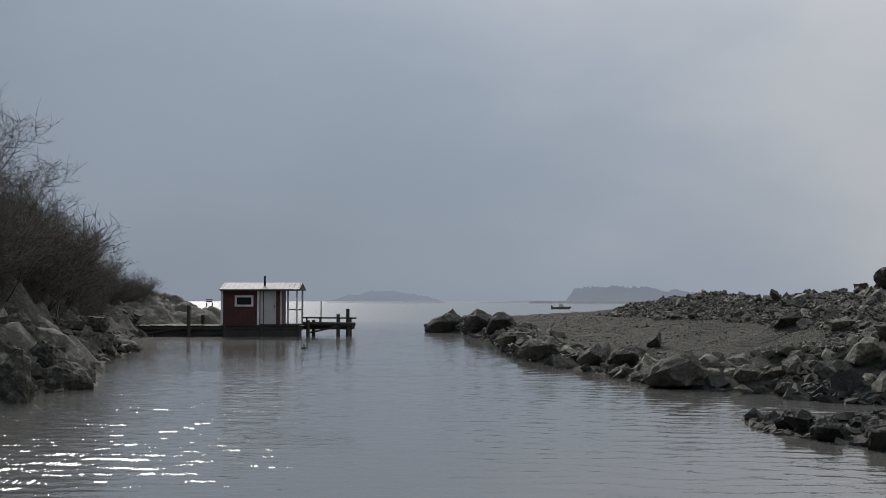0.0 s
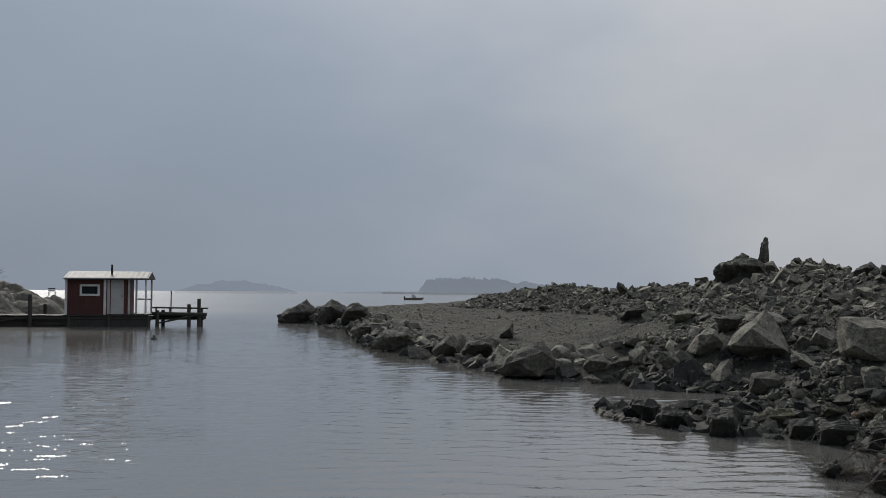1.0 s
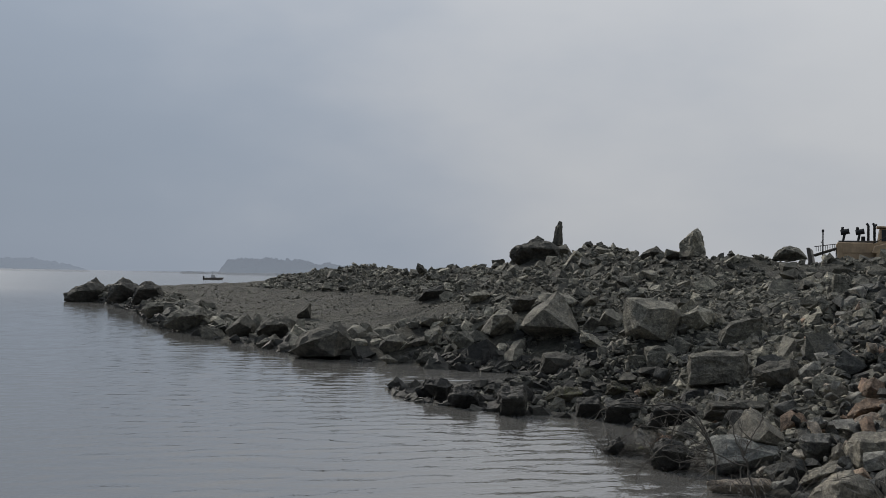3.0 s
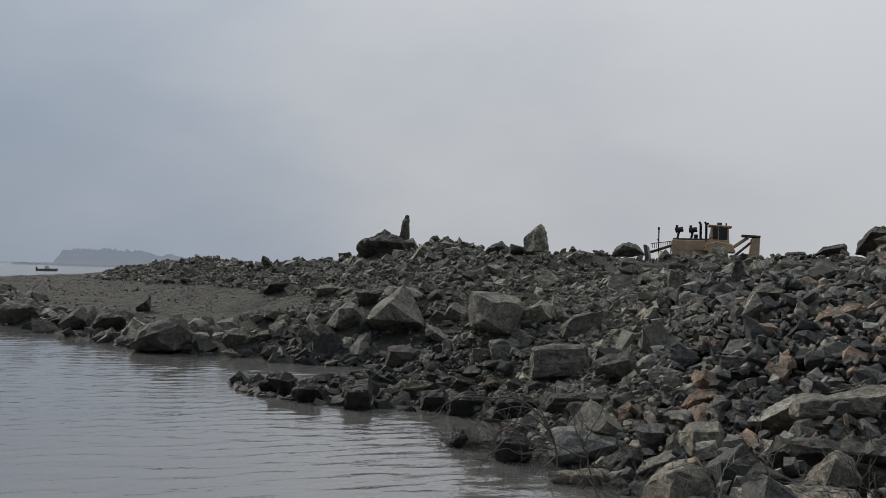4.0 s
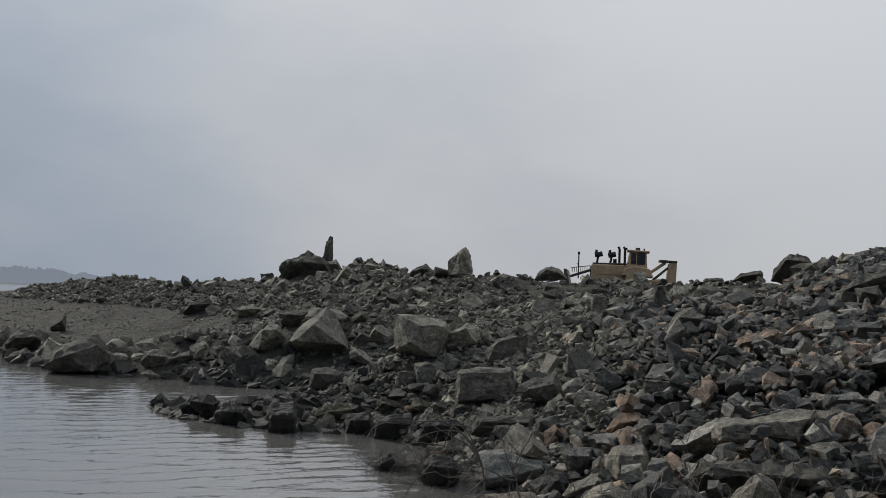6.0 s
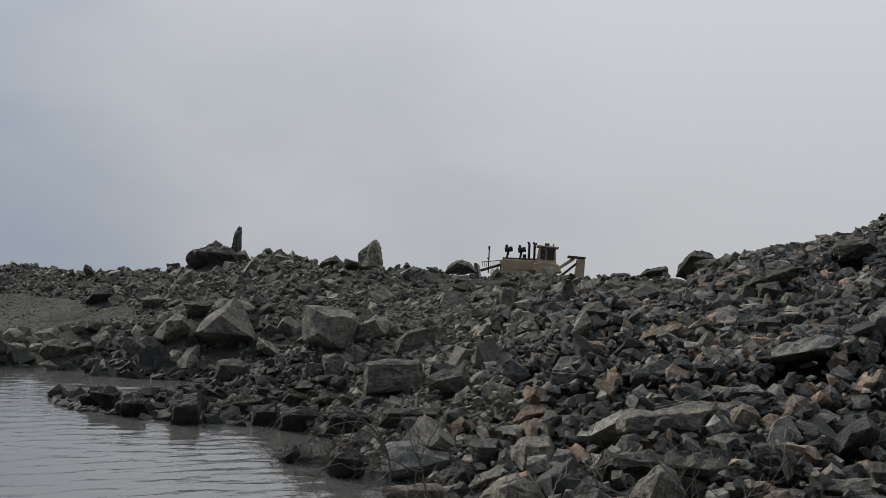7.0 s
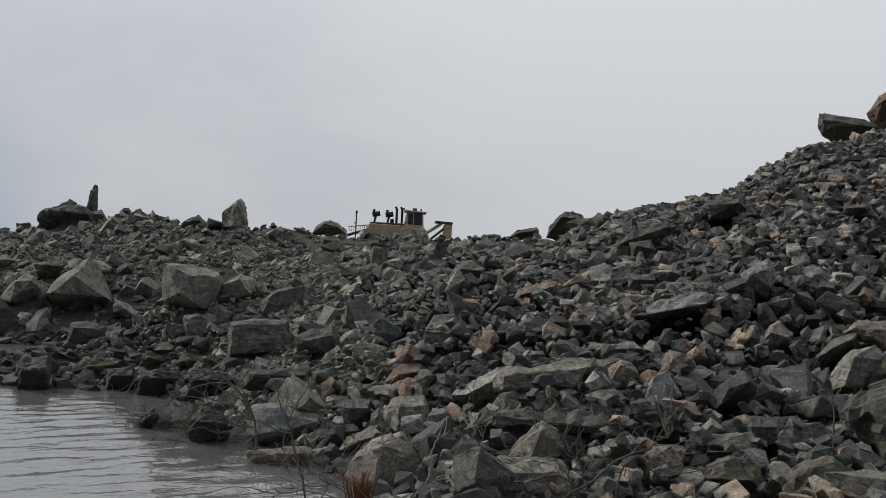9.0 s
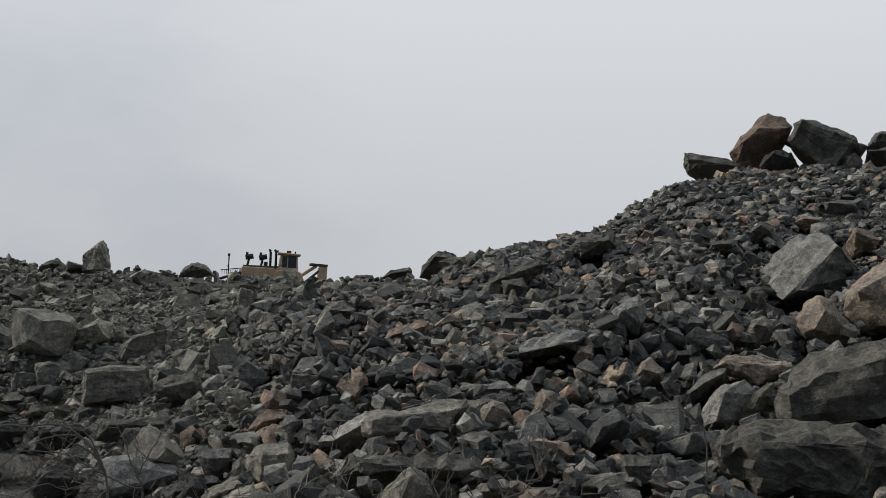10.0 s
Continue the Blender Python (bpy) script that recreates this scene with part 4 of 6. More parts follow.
stone((16.08, 22.09, 2.50), 36.1, [(-0.43, 0.01), (-0.29, 0.24), (-0.01, 0.36), (0.23, 0.28), (0.43, 0.02)], [(-0.12, 0.25), (0.17, 0.2)], 0.44, DUST_PALE, "rounded block on the crest of the ridge")
stone((16.49, 16.90, 2.41), 44.6, [(-0.25, -0.01), (-0.22, 0.16), (0.18, 0.19), (0.25, 0.01)], [(-0.17, 0.11), (0.17, 0.13)], 0.22, DARK_ROCK, "flat dark block on the crest")
stone((16.24, 15.72, 2.49), 46.3, [(-0.33, -0.01), (-0.15, 0.18), (0.23, 0.26), (0.33, 0.04)], [(-0.11, 0.12), (0.21, 0.17)], 0.31, DARK_ROCK, "flat dark block on the crest")
stone((16.10, 14.40, 2.52), 48.7, [(-0.45, -0.02), (-0.38, 0.19), (-0.19, 0.47), (0.04, 0.51), (0.24, 0.45), (0.44, 0.24), (0.04, 0)], [(-0.17, 0.39), (0.19, 0.36)], 0.63, DARK_ROCK, "dark block on the crest of the ridge")
stone((14.10, 25.14, 2.46), 29.2, [(-0.34, 0.16), (-0.16, 0.28), (0.08, 0.39), (0.32, 0.19), (0.07, 0), (-0.27, -0.01)], [(-0.08, 0.23), (0.18, 0.24)], 0.47, DARK_ROCK, "dark block beside a taller stone")
stone((14.05, 45.49, 2.06), 17.0, [(-0.22, 0.22), (-0.15, 0.45), (0.11, 0.37), (0.21, 0.1), (-0.08, -0)], [(-0.01, 0.27)], 0.45, DARK_ROCK, "small dark block on the ridge")
stone((12.69, 5.87, 2.08), 68.1, [(-0.59, 0.39), (-0.45, 0.54), (-0.23, 0.74), (0.1, 0.86), (0.26, 0.72), (0.56, 0.41), (0.56, 0.3), (0.32, 0.17), (-0.07, 0.13), (-0.34, -0.01), (-0.44, 0.1), (-0.54, 0.24)], [(0.27, 0.65), (-0, 0.22), (-0.3, 0.03)], 1.06, SLAB, "great grey flat-faced block on the slope")
stone((11.53, 4.69, 1.78), 71.4, [(-0.37, 0.22), (-0.32, 0.39), (-0.17, 0.57), (0.03, 0.72), (0.3, 0.69), (0.35, 0.19), (-0, -0), (-0.21, 0)], [(-0.19, 0.42), (0.03, 0.57), (0.15, 0.13)], 0.74, TAN_ROCK, "great pinkish granite block on the slope")
stone((11.04, 5.03, 1.64), 68.9, [(-0.33, 0.26), (-0.24, 0.4), (-0.11, 0.48), (0.02, 0.46), (0.23, 0.2), (0.31, 0.05), (-0.03, -0), (-0.27, 0.11)], [(-0.03, 0.36), (-0.13, 0.16)], 0.61, TAN_ROCK, "pale pinkish block below a great grey one")
stone((9.30, 4.12, 0.95), 70.3, [(-0.62, 0.2), (-0.59, 0.35), (-0.5, 0.49), (-0.33, 0.64), (-0.08, 0.74), (0.17, 0.8), (0.5, 0.77), (0.58, 0.2), (0.18, 0.14), (-0.15, 0.02), (-0.47, -0.04), (-0.56, 0.09)], [(-0.49, 0.34), (-0.26, 0.53), (0.19, 0.65), (-0.49, 0.05), (0.18, 0.2)], 0.79, DARK_ROCK, "great dark layered gneiss block")
stone((8.52, 4.06, 0.54), 68.9, [(-0.88, 0.09), (-0.86, 0.3), (-0.76, 0.44), (-0.64, 0.54), (-0.51, 0.5), (-0.17, 0.47), (0.22, 0.52), (0.4, 0.62), (0.74, 0.62), (0.82, 0.1), (0.53, 0.05), (-0.69, -0.01)], [(-0.78, 0.31), (-0.56, 0.38), (-0.05, 0.36), (0.39, 0.46), (-0.65, 0.1), (0.15, 0.11)], 0.52, DARK_ROCK, "huge long gneiss boulder with layered face")
stone((9.53, 5.33, 0.84), 64.2, [(-0.28, 0.04), (-0.24, 0.24), (-0.05, 0.45), (0.14, 0.51), (0.27, 0.37), (0.19, 0.18), (0.05, 0.05), (-0.19, -0.01)], [(-0.03, 0.4), (-0.1, 0.14)], 0.54, ROCK, "grey angular block against a larger one")
stone((10.14, 5.36, 1.25), 65.4, [(-0.39, 0.15), (-0.33, 0.28), (-0.04, 0.28), (0.31, 0.25), (0.38, 0.19), (0.22, 0.08), (0.02, 0), (-0.13, 0.08)], [(-0.26, 0.22), (0.29, 0.2), (0.04, 0.05)], 0.29, TAN_ROCK, "flat orange-faced slab on the slope")
stone((9.53, 5.05, 0.94), 65.6, [(-0.18, 0.04), (-0.06, 0.27), (0.12, 0.38), (0.17, 0.28), (0.13, 0.1), (-0.01, -0), (-0.13, 0.03)], [(0.01, 0.28), (-0.05, 0.06)], 0.35, MOSS_ROCK, "greenish wedge of gneiss between great blocks")
stone((9.92, 5.76, 1.07), 62.9, [(-0.23, 0.02), (0.01, 0.28), (0.21, 0.35), (0.21, 0.25), (-0.03, 0.06), (-0.14, -0.01)], [(-0.01, 0.2), (0.15, 0.29)], 0.42, ROCK, "slanted slab leaning on a larger block")
stone((11.89, 6.16, 1.91), 65.4, [(-0.14, 0.19), (-0.08, 0.33), (0.07, 0.33), (0.13, 0.04), (-0.08, -0)], [(-0.07, 0.28), (0.06, 0.25), (-0.04, 0.06)], 0.26, DARK_ROCK, "dark flat-faced gneiss block among the rubble")
stone((11.09, 5.76, 1.59), 65.6, [(-0.15, 0.11), (-0.08, 0.27), (0.05, 0.34), (0.14, 0.25), (0.12, 0.09), (-0.02, -0), (-0.13, 0.02)], [(-0.04, 0.24), (0.07, 0.22)], 0.29, PALE_ROCK, "pale pinkish block on the rubble slope")
stone((11.00, 6.01, 1.60), 64.3, [(-0.13, 0.08), (-0.01, 0.25), (0.12, 0.19), (0.11, 0.04), (-0.03, -0)], [(-0, 0.19), (0.08, 0.1)], 0.24, TAN_ROCK, "rusty tan granite block among the rubble")
stone((15.41, 6.56, 3.35), 69.5, [(-0.24, 0.24), (0.15, 0.26), (0.24, 0.08), (-0.07, -0), (-0.22, 0.04)], [(-0.18, 0.2), (0.16, 0.18)], 0.33, ROCK, "grey broken gneiss block on the rubble slope")
stone((14.54, 6.67, 3.10), 67.9, [(-0.18, 0.1), (-0.08, 0.22), (0.17, 0.19), (0.18, 0.06), (-0.04, -0)], [(-0.08, 0.16), (0.13, 0.14)], 0.28, TAN_ROCK, "rusty tan granite block among the rubble")
stone((13.81, 5.70, 2.69), 70.4, [(-0.2, 0.17), (-0.1, 0.38), (0.02, 0.36), (0.2, 0.22), (0.15, 0.08), (-0.1, -0)], [(-0.07, 0.3), (0.09, 0.23)], 0.41, TAN_ROCK, "rusty tan granite block among the rubble")
stone((13.56, 6.90, 2.85), 65.5, [(-0.2, 0.08), (-0, 0.31), (0.17, 0.25), (0.19, 0.05), (-0.1, -0)], [(-0, 0.24), (0.12, 0.16)], 0.38, DARK_ROCK, "dark flat-faced gneiss block among the rubble")
stone((12.96, 7.12, 2.68), 63.7, [(-0.17, 0.05), (-0.12, 0.17), (0.11, 0.19), (0.16, 0.05), (-0.08, -0)], [(-0.11, 0.12), (0.11, 0.14)], 0.24, DARK_ROCK, "dark flat-faced gneiss block among the rubble")
stone((17.47, 9.52, 4.28), 63.2, [(-0.52, 0.32), (-0.52, 0.49), (-0.43, 0.51), (-0.19, 0.41), (0.24, 0.39), (0.42, 0.29), (0.5, 0.14), (0.38, 0.08), (-0.23, -0), (-0.4, 0.1), (-0.5, 0.22)], [(-0.46, 0.33), (-0.23, 0.22), (0.35, 0.22)], 0.63, DARK_ROCK, "dark boat-shaped slab on top of the rubble heap")
stone((18.24, 9.02, 4.49), 65.6, [(-0.56, 0.34), (-0.37, 0.66), (-0.09, 0.97), (0.09, 1.04), (0.38, 0.97), (0.53, 0.8), (0.45, 0.6), (0.34, 0.4), (-0.03, 0.04), (-0.12, 0), (-0.46, 0.1)], [(-0.09, 0.69), (0.42, 0.69), (-0.29, 0.48)], 1.07, RUST_ROCK, "great rusty brown boulder on top of the rubble heap")
stone((18.49, 7.99, 4.28), 68.7, [(-0.69, 0.69), (-0.44, 1.02), (-0.3, 1.05), (0.24, 0.91), (0.44, 0.73), (0.65, 0.6), (0.6, 0.5), (0.34, 0.14), (0, -0), (-0.29, 0.34), (-0.52, 0.54)], [(-0.38, 0.98), (0.44, 0.64), (-0.53, 0.65), (0.07, 0.12)], 1.33, DARK_ROCK, "great dark square boulder leaning on top of the heap")
stone((17.81, 8.53, 4.38), 66.4, [(-0.36, 0.05), (-0.21, 0.33), (-0.03, 0.42), (0.2, 0.37), (0.35, 0.11), (0.11, -0)], [(-0.09, 0.32), (0.15, 0.24)], 0.53, ROCK, "grey block wedged under two great boulders")
stone((16.88, 8.06, 3.85), 66.6, [(-0.46, 0.25), (-0.3, 0.42), (0.13, 0.46), (0.36, 0.38), (0.44, 0.22), (0.3, 0.05), (0.01, 0), (-0.34, 0.13)], [(-0.25, 0.34), (0.3, 0.32), (0.05, 0.11)], 0.58, RUST_ROCK, "orange-brown granite slab below the top boulders")
stone((18.06, 7.39, 4.31), 69.9, [(-0.17, 0.11), (-0.12, 0.32), (0.05, 0.39), (0.17, 0.25), (0.14, 0.04), (-0.07, 0)], [(-0.03, 0.28), (0.06, 0.11)], 0.35, DARK_ROCK, "dark block under a great square boulder")
stone((18.84, 7.08, 4.83), 71.6, [(-0.35, 0.01), (-0.29, 0.21), (-0.16, 0.32), (0.23, 0.31), (0.34, -0.01)], [(-0.13, 0.25), (0.19, 0.2)], 0.41, ROCK, "grey block on the very top of the rubble heap")
stone((17.97, 7.10, 4.20), 70.7, [(-0.13, 0), (-0.1, 0.27), (0.03, 0.35), (0.13, 0.2), (0.11, -0)], [(-0.02, 0.24), (0.07, 0.11)], 0.27, TAN_ROCK, "rusty tan granite block among the rubble")
stone((18.13, 6.65, 4.08), 72.2, [(-0.39, 0), (-0.37, 0.36), (0.21, 0.41), (0.38, 0.03)], [(-0.31, 0.29), (0.2, 0.32)], 0.54, DARK_ROCK, "dark slab high on the rubble heap")
stone((5.30, 24.82, -0.03), 12.2, [(-0.71, 0.2), (-0.47, 0.58), (-0.14, 0.75), (0.39, 0.91), (0.59, 0.73), (0.71, 0.36), (0.6, 0.08), (0.14, 0), (-0.39, 0.06)], [(-0.33, 0.45), (0.39, 0.72), (0.27, 0.14)], 1.09, DARK_ROCK, "big angular boulder at the waterline")
stone((3.26, 36.01, -0.00), 5.3, [(-0.79, 0.18), (-0.73, 0.5), (-0.27, 0.79), (0.29, 0.85), (0.73, 0.52), (0.79, 0.12), (0.03, 0)], [(-0.36, 0.5), (0.39, 0.57)], 1.03, DUST_ROCK, "rounded boulder on the bank at the waterline")
stone((4.30, 31.21, 0.09), 7.9, [(-0.44, 0.18), (-0.31, 0.37), (0.18, 0.71), (0.43, 0.47), (0.39, 0), (-0.3, -0)], [(-0.07, 0.46), (0.27, 0.3)], 0.78, DARK_ROCK, "angular dusty rock on the bank by the water")
stone((0.09, 68.43, -0.02), 0.1, [(-1.32, 0.09), (-1.26, 0.51), (-0.66, 0.97), (0.19, 1.27), (1.3, 1), (1.25, 0.08), (-0.46, -0)], [(-0.55, 0.69), (0.72, 0.78)], 1.56, DARK_ROCK, "dark rounded rock at the tip of the point")
stone((2.10, 61.44, 0.21), 2.0, [(-0.97, 0.15), (-0.86, 0.94), (-0.15, 1.33), (0.7, 1.03), (0.96, 0.49), (0.34, 0)], [(-0.24, 0.95), (0.49, 0.64)], 1.63, DARK_ROCK, "angular dusty rock on the bank by the water")
stone((6.82, 34.87, 0.48), 11.2, [(-0.25, 0.11), (0.15, 0.56), (0.24, 0.54), (0.25, 0)], [(0.1, 0.37)], 0.45, DARK_ROCK, "upright dark stone on the gravel edge")
stone((7.33, 23.64, 0.31), 17.4, [(-0.3, 0.08), (-0.1, 0.23), (0.25, 0.28), (0.3, 0.15), (0.03, 0)], [(-0.1, 0.17), (0.2, 0.21)], 0.33, PALE_ROCK, "pale flat rock on the bank")
stone((7.30, 22.57, 0.01), 18.1, [(-0.42, 0.08), (-0.26, 0.28), (-0.08, 0.39), (0.11, 0.22), (0.42, 0.05), (-0.07, -0)], [(-0.05, 0.28), (0.05, 0.1)], 0.48, DUST_ROCK, "angular dusty rock on the bank by the water")
stone((4.66, 28.48, 0.00), 9.4, [(-0.34, 0.06), (-0.15, 0.22), (0.18, 0.35), (0.34, 0.16), (0.19, 0)], [(0.03, 0.21)], 0.42, DUST_PALE, "pale jagged rocks at the waterline")
stone((6.49, 23.28, -0.01), 15.7, [(-0.22, 0.12), (-0.03, 0.21), (0.22, 0.07), (0.03, 0)], [(-0.03, 0.13)], 0.26, DUST_PALE, "pale jagged rocks at the waterline")
stone((6.77, 23.97, 0.13), 15.9, [(-0.31, 0.16), (-0.25, 0.42), (0.14, 0.48), (0.31, 0.31), (0.27, 0.04), (-0.18, -0)], [(-0.16, 0.35), (0.18, 0.33)], 0.56, DUST_ROCK, "angular dusty rock on the bank by the water")
stone((5.45, 16.94, -0.02), 18.0, [(-0.31, 0.07), (-0.17, 0.2), (-0.08, 0.29), (0.1, 0.32), (0.31, 0.22), (0.2, 0.04), (-0.12, -0)], [(-0.08, 0.2), (0.15, 0.19)], 0.39, WET_ROCK, "dark wet weed-covered rock in shallow water")
stone((5.50, 15.49, -0.02), 19.8, [(-0.25, 0.15), (-0.14, 0.31), (0.07, 0.35), (0.22, 0.28), (0.25, 0.05), (-0.01, -0), (-0.2, 0.08)], [(-0.1, 0.23), (0.15, 0.22)], 0.43, WET_ROCK, "dark wet weed-covered rock in shallow water")
stone((6.07, 15.00, -0.02), 22.3, [(-0.25, 0.25), (-0.14, 0.36), (0.18, 0.39), (0.24, 0.23), (0.21, 0.01), (-0.18, 0.02)], [(-0.13, 0.29), (0.17, 0.3)], 0.46, WET_ROCK, "dark wet weed-covered rock in shallow water")
stone((6.99, 15.18, 0.11), 25.0, [(-0.31, 0.01), (-0.09, 0.18), (0.21, 0.22), (0.31, 0.11), (0.12, 0.01)], [(-0.07, 0.12), (0.21, 0.15)], 0.27, MOSS_ROCK, "pale flat rock on the low stony spit")
stone((7.72, 14.64, 0.21), 28.0, [(-0.25, 0.05), (-0.16, 0.22), (0.17, 0.17), (0.25, 0.06), (-0.07, -0)], [(-0.11, 0.14), (0.15, 0.11)], 0.29, MOSS_ROCK, "mossy flat rock on the low stony spit")
stone((7.92, 14.03, 0.27), 29.7, [(-0.24, 0.04), (-0.15, 0.17), (0.16, 0.17), (0.24, 0.08), (0.01, 0)], [(-0.13, 0.11), (0.15, 0.11)], 0.23, MOSS_ROCK, "mossy flat rock on the low stony spit")
stone((5.88, 10.08, -0.02), 30.2, [(-0.22, 0.09), (-0.2, 0.23), (-0.09, 0.34), (0.11, 0.32), (0.21, 0.18), (0.15, 0.04), (-0.1, -0)], [(-0.09, 0.25), (0.08, 0.24)], 0.40, WET_ROCK, "dark weed-covered lump in shallow water")
stone((5.76, 11.08, -0.01), 27.2, [(-0.1, 0.05), (-0.09, 0.16), (0.03, 0.21), (0.1, 0.12), (0.04, 0)], [(-0.03, 0.14)], 0.19, WET_ROCK, "dark weed-covered lump in shallow water")
stone((6.03, 11.09, -0.01), 28.4, [(-0.15, 0.02), (-0.13, 0.11), (0.04, 0.14), (0.14, 0.09), (0.12, 0)], [(-0.08, 0.08), (0.07, 0.09)], 0.17, MOSS_ROCK, "low pale stone awash beside drowned twigs")
stone((7.14, 13.46, -0.02), 27.8, [(-0.3, -0.01), (-0.3, 0.31), (0.2, 0.35), (0.3, 0.02)], [(-0.24, 0.25), (0.19, 0.26)], 0.43, WET_ROCK, "dark wet slab at the foot of the spit")
stone((7.16, 12.16, 0.11), 30.4, [(-0.35, -0.01), (-0.32, 0.29), (0.25, 0.33), (0.35, 0.02)], [(-0.26, 0.24), (0.23, 0.26)], 0.40, WET_ROCK, "dark wet slab at the foot of the spit")
stone((7.23, 10.93, 0.36), 33.6, [(-0.41, -0.01), (-0.32, 0.22), (0.33, 0.25), (0.42, 0.03)], [(-0.27, 0.17), (0.29, 0.19)], 0.29, DARK_ROCK, "flat dark slab on the low stony spit")
stone((6.92, 14.12, -0.02), 25.9, [(-0.2, -0), (-0.19, 0.27), (0.13, 0.33), (0.2, 0)], [(-0.14, 0.22), (0.13, 0.23)], 0.39, WET_ROCK, "dark wet slab at the foot of the spit")
stone((5.89, 14.45, -0.02), 21.8, [(-0.2, 0.01), (-0.2, 0.35), (0.14, 0.39), (0.19, 0.21), (0.18, 0)], [(-0.16, 0.28), (0.13, 0.3)], 0.40, WET_ROCK, "dark wet weed-covered rock in shallow water")
stone((5.63, 15.82, -0.02), 19.1, [(-0.25, 0.13), (-0.05, 0.32), (0.12, 0.32), (0.23, 0.14), (0.23, 0), (-0.08, 0.03)], [(-0.03, 0.22), (0.14, 0.22)], 0.41, WET_ROCK, "dark wet weed-covered rock in shallow water")
stone((5.42, 16.40, -0.02), 17.8, [(-0.24, 0.27), (-0.17, 0.36), (0.02, 0.37), (0.22, 0.27), (0.11, 0), (-0.08, 0.06)], [(-0.09, 0.28), (0.1, 0.24)], 0.47, WET_ROCK, "dark wet weed-covered rock in shallow water")
stone((6.97, 15.11, 0.09), 24.5, [(-0.32, -0.01), (-0.13, 0.18), (0.21, 0.23), (0.32, 0.12), (0.1, 0)], [(-0.1, 0.11), (0.21, 0.15)], 0.29, MOSS_ROCK, "pale flat rock on the low stony spit")
stone((7.66, 14.73, 0.17), 27.3, [(-0.19, 0.03), (-0.09, 0.28), (0.15, 0.2), (0.19, 0.07), (-0.01, -0)], [(-0.06, 0.2), (0.12, 0.15)], 0.35, MOSS_ROCK, "mossy flat rock on the low stony spit")
stone((7.89, 14.22, 0.27), 28.9, [(-0.14, 0.01), (-0.03, 0.21), (0.14, 0.15), (0.1, 0)], [(-0.02, 0.13), (0.09, 0.1)], 0.26, MOSS_ROCK, "mossy flat rock on the low stony spit")
stone((6.30, 16.37, 0.07), 20.7, [(-0.17, -0), (-0.08, 0.18), (0.08, 0.17), (0.17, 0)], [(-0.06, 0.12), (0.07, 0.1)], 0.24, DARK_ROCK, "flat dark slab on the low stony spit")
stone((3.09, 56.03, 0.38), 3.2, [(-0.86, -0.01), (-0.73, 0.74), (-0.02, 1.05), (0.62, 0.76), (0.86, 0.07)], [(-0.53, 0.63), (0.27, 0.7)], 1.28, DARK_ROCK, "angular dark rock at the tip of the point")
stone((0.60, 68.73, 0.16), 0.5, [(-0.47, 0.17), (-0.25, 1.16), (0.02, 1.38), (0.45, 0.82), (0.47, 0.01)], [(-0.04, 0.88)], 0.87, DARK_ROCK, "angular dark rock at the tip of the point")
stone((2.85, 44.93, 0.12), 3.7, [(-0.79, 0.2), (-0.38, 0.58), (0.31, 0.63), (0.78, 0.36), (0.32, 0), (-0.48, 0.02)], [(-0.26, 0.42), (0.31, 0.45)], 0.77, DUST_ROCK, "angular dusty rock on the bank by the water")
stone((5.09, 29.87, 0.13), 9.8, [(-0.56, 0.17), (-0.36, 0.57), (0.15, 0.7), (0.5, 0.5), (0.55, 0.1), (0, 0)], [(-0.25, 0.41), (0.23, 0.45)], 0.84, DARK_ROCK, "angular dusty rock on the bank by the water")
stone((5.21, 30.89, 0.29), 9.7, [(-0.25, 0.16), (0.04, 0.36), (0.24, 0.17), (0.05, 0)], [(0.05, 0.23)], 0.44, DUST_ROCK, "angular dusty rock on the bank by the water")
stone((18.53, 6.93, 4.40), 71.7, [(-0.42, 0.03), (-0.39, 0.4), (0.3, 0.46), (0.41, -0.01)], [(-0.32, 0.32), (0.25, 0.35)], 0.61, DARK_ROCK, "dark slab under the topmost grey block")
stone((17.77, 7.44, 3.93), 69.4, [(-0.3, 0.05), (-0.13, 0.41), (0.21, 0.45), (0.29, 0.18), (0, 0)], [(-0.09, 0.32), (0.15, 0.29)], 0.59, ROCK, "grey block among the top boulders")
stone((17.68, 7.14, 3.82), 70.2, [(-0.25, 0.09), (-0.13, 0.32), (0.12, 0.34), (0.25, 0.13), (0, 0)], [(-0.1, 0.24), (0.08, 0.22)], 0.44, ROCK, "pale block among the top boulders")
boulder((7.00, 4.31, 0.36), (0.48, 0.38, 0.37), 60, "dome", 26, MOSS_ROCK, "mossy rounded stone beside dry grass")
boulder((9.05, 8.34, 1.01), (0.31, 0.25, 0.28), 48, "block", 29, TAN_ROCK, "rusty tan granite block among the rubble")
boulder((6.79, 7.74, 0.29), (0.25, 0.20, 0.30), 42, "block", 43, ROCK, "grey broken gneiss block on the rubble slope")
boulder((9.56, 8.44, 1.11), (0.49, 0.39, 0.30), 49, "slab", 46, DUST_ROCK, "grey broken gneiss block on the rubble slope")
boulder((9.92, 6.07, 1.03), (0.19, 0.15, 0.29), 60, "chip", 48, ROCK, "grey broken gneiss block on the rubble slope")
boulder((7.98, 10.31, 0.68), (0.36, 0.29, 0.28), 38, "block", 49, DUST_ROCK, "grey broken gneiss block on the rubble slope")
boulder((8.34, 9.41, 0.87), (0.50, 0.40, 0.27), 42, "slab", 50, DUST_ROCK, "grey broken gneiss block on the rubble slope")
boulder((11.56, 9.55, 1.88), (0.43, 0.26, 0.36), 51, "slab", 52, DUST_ROCK, "grey broken gneiss block on the rubble slope")
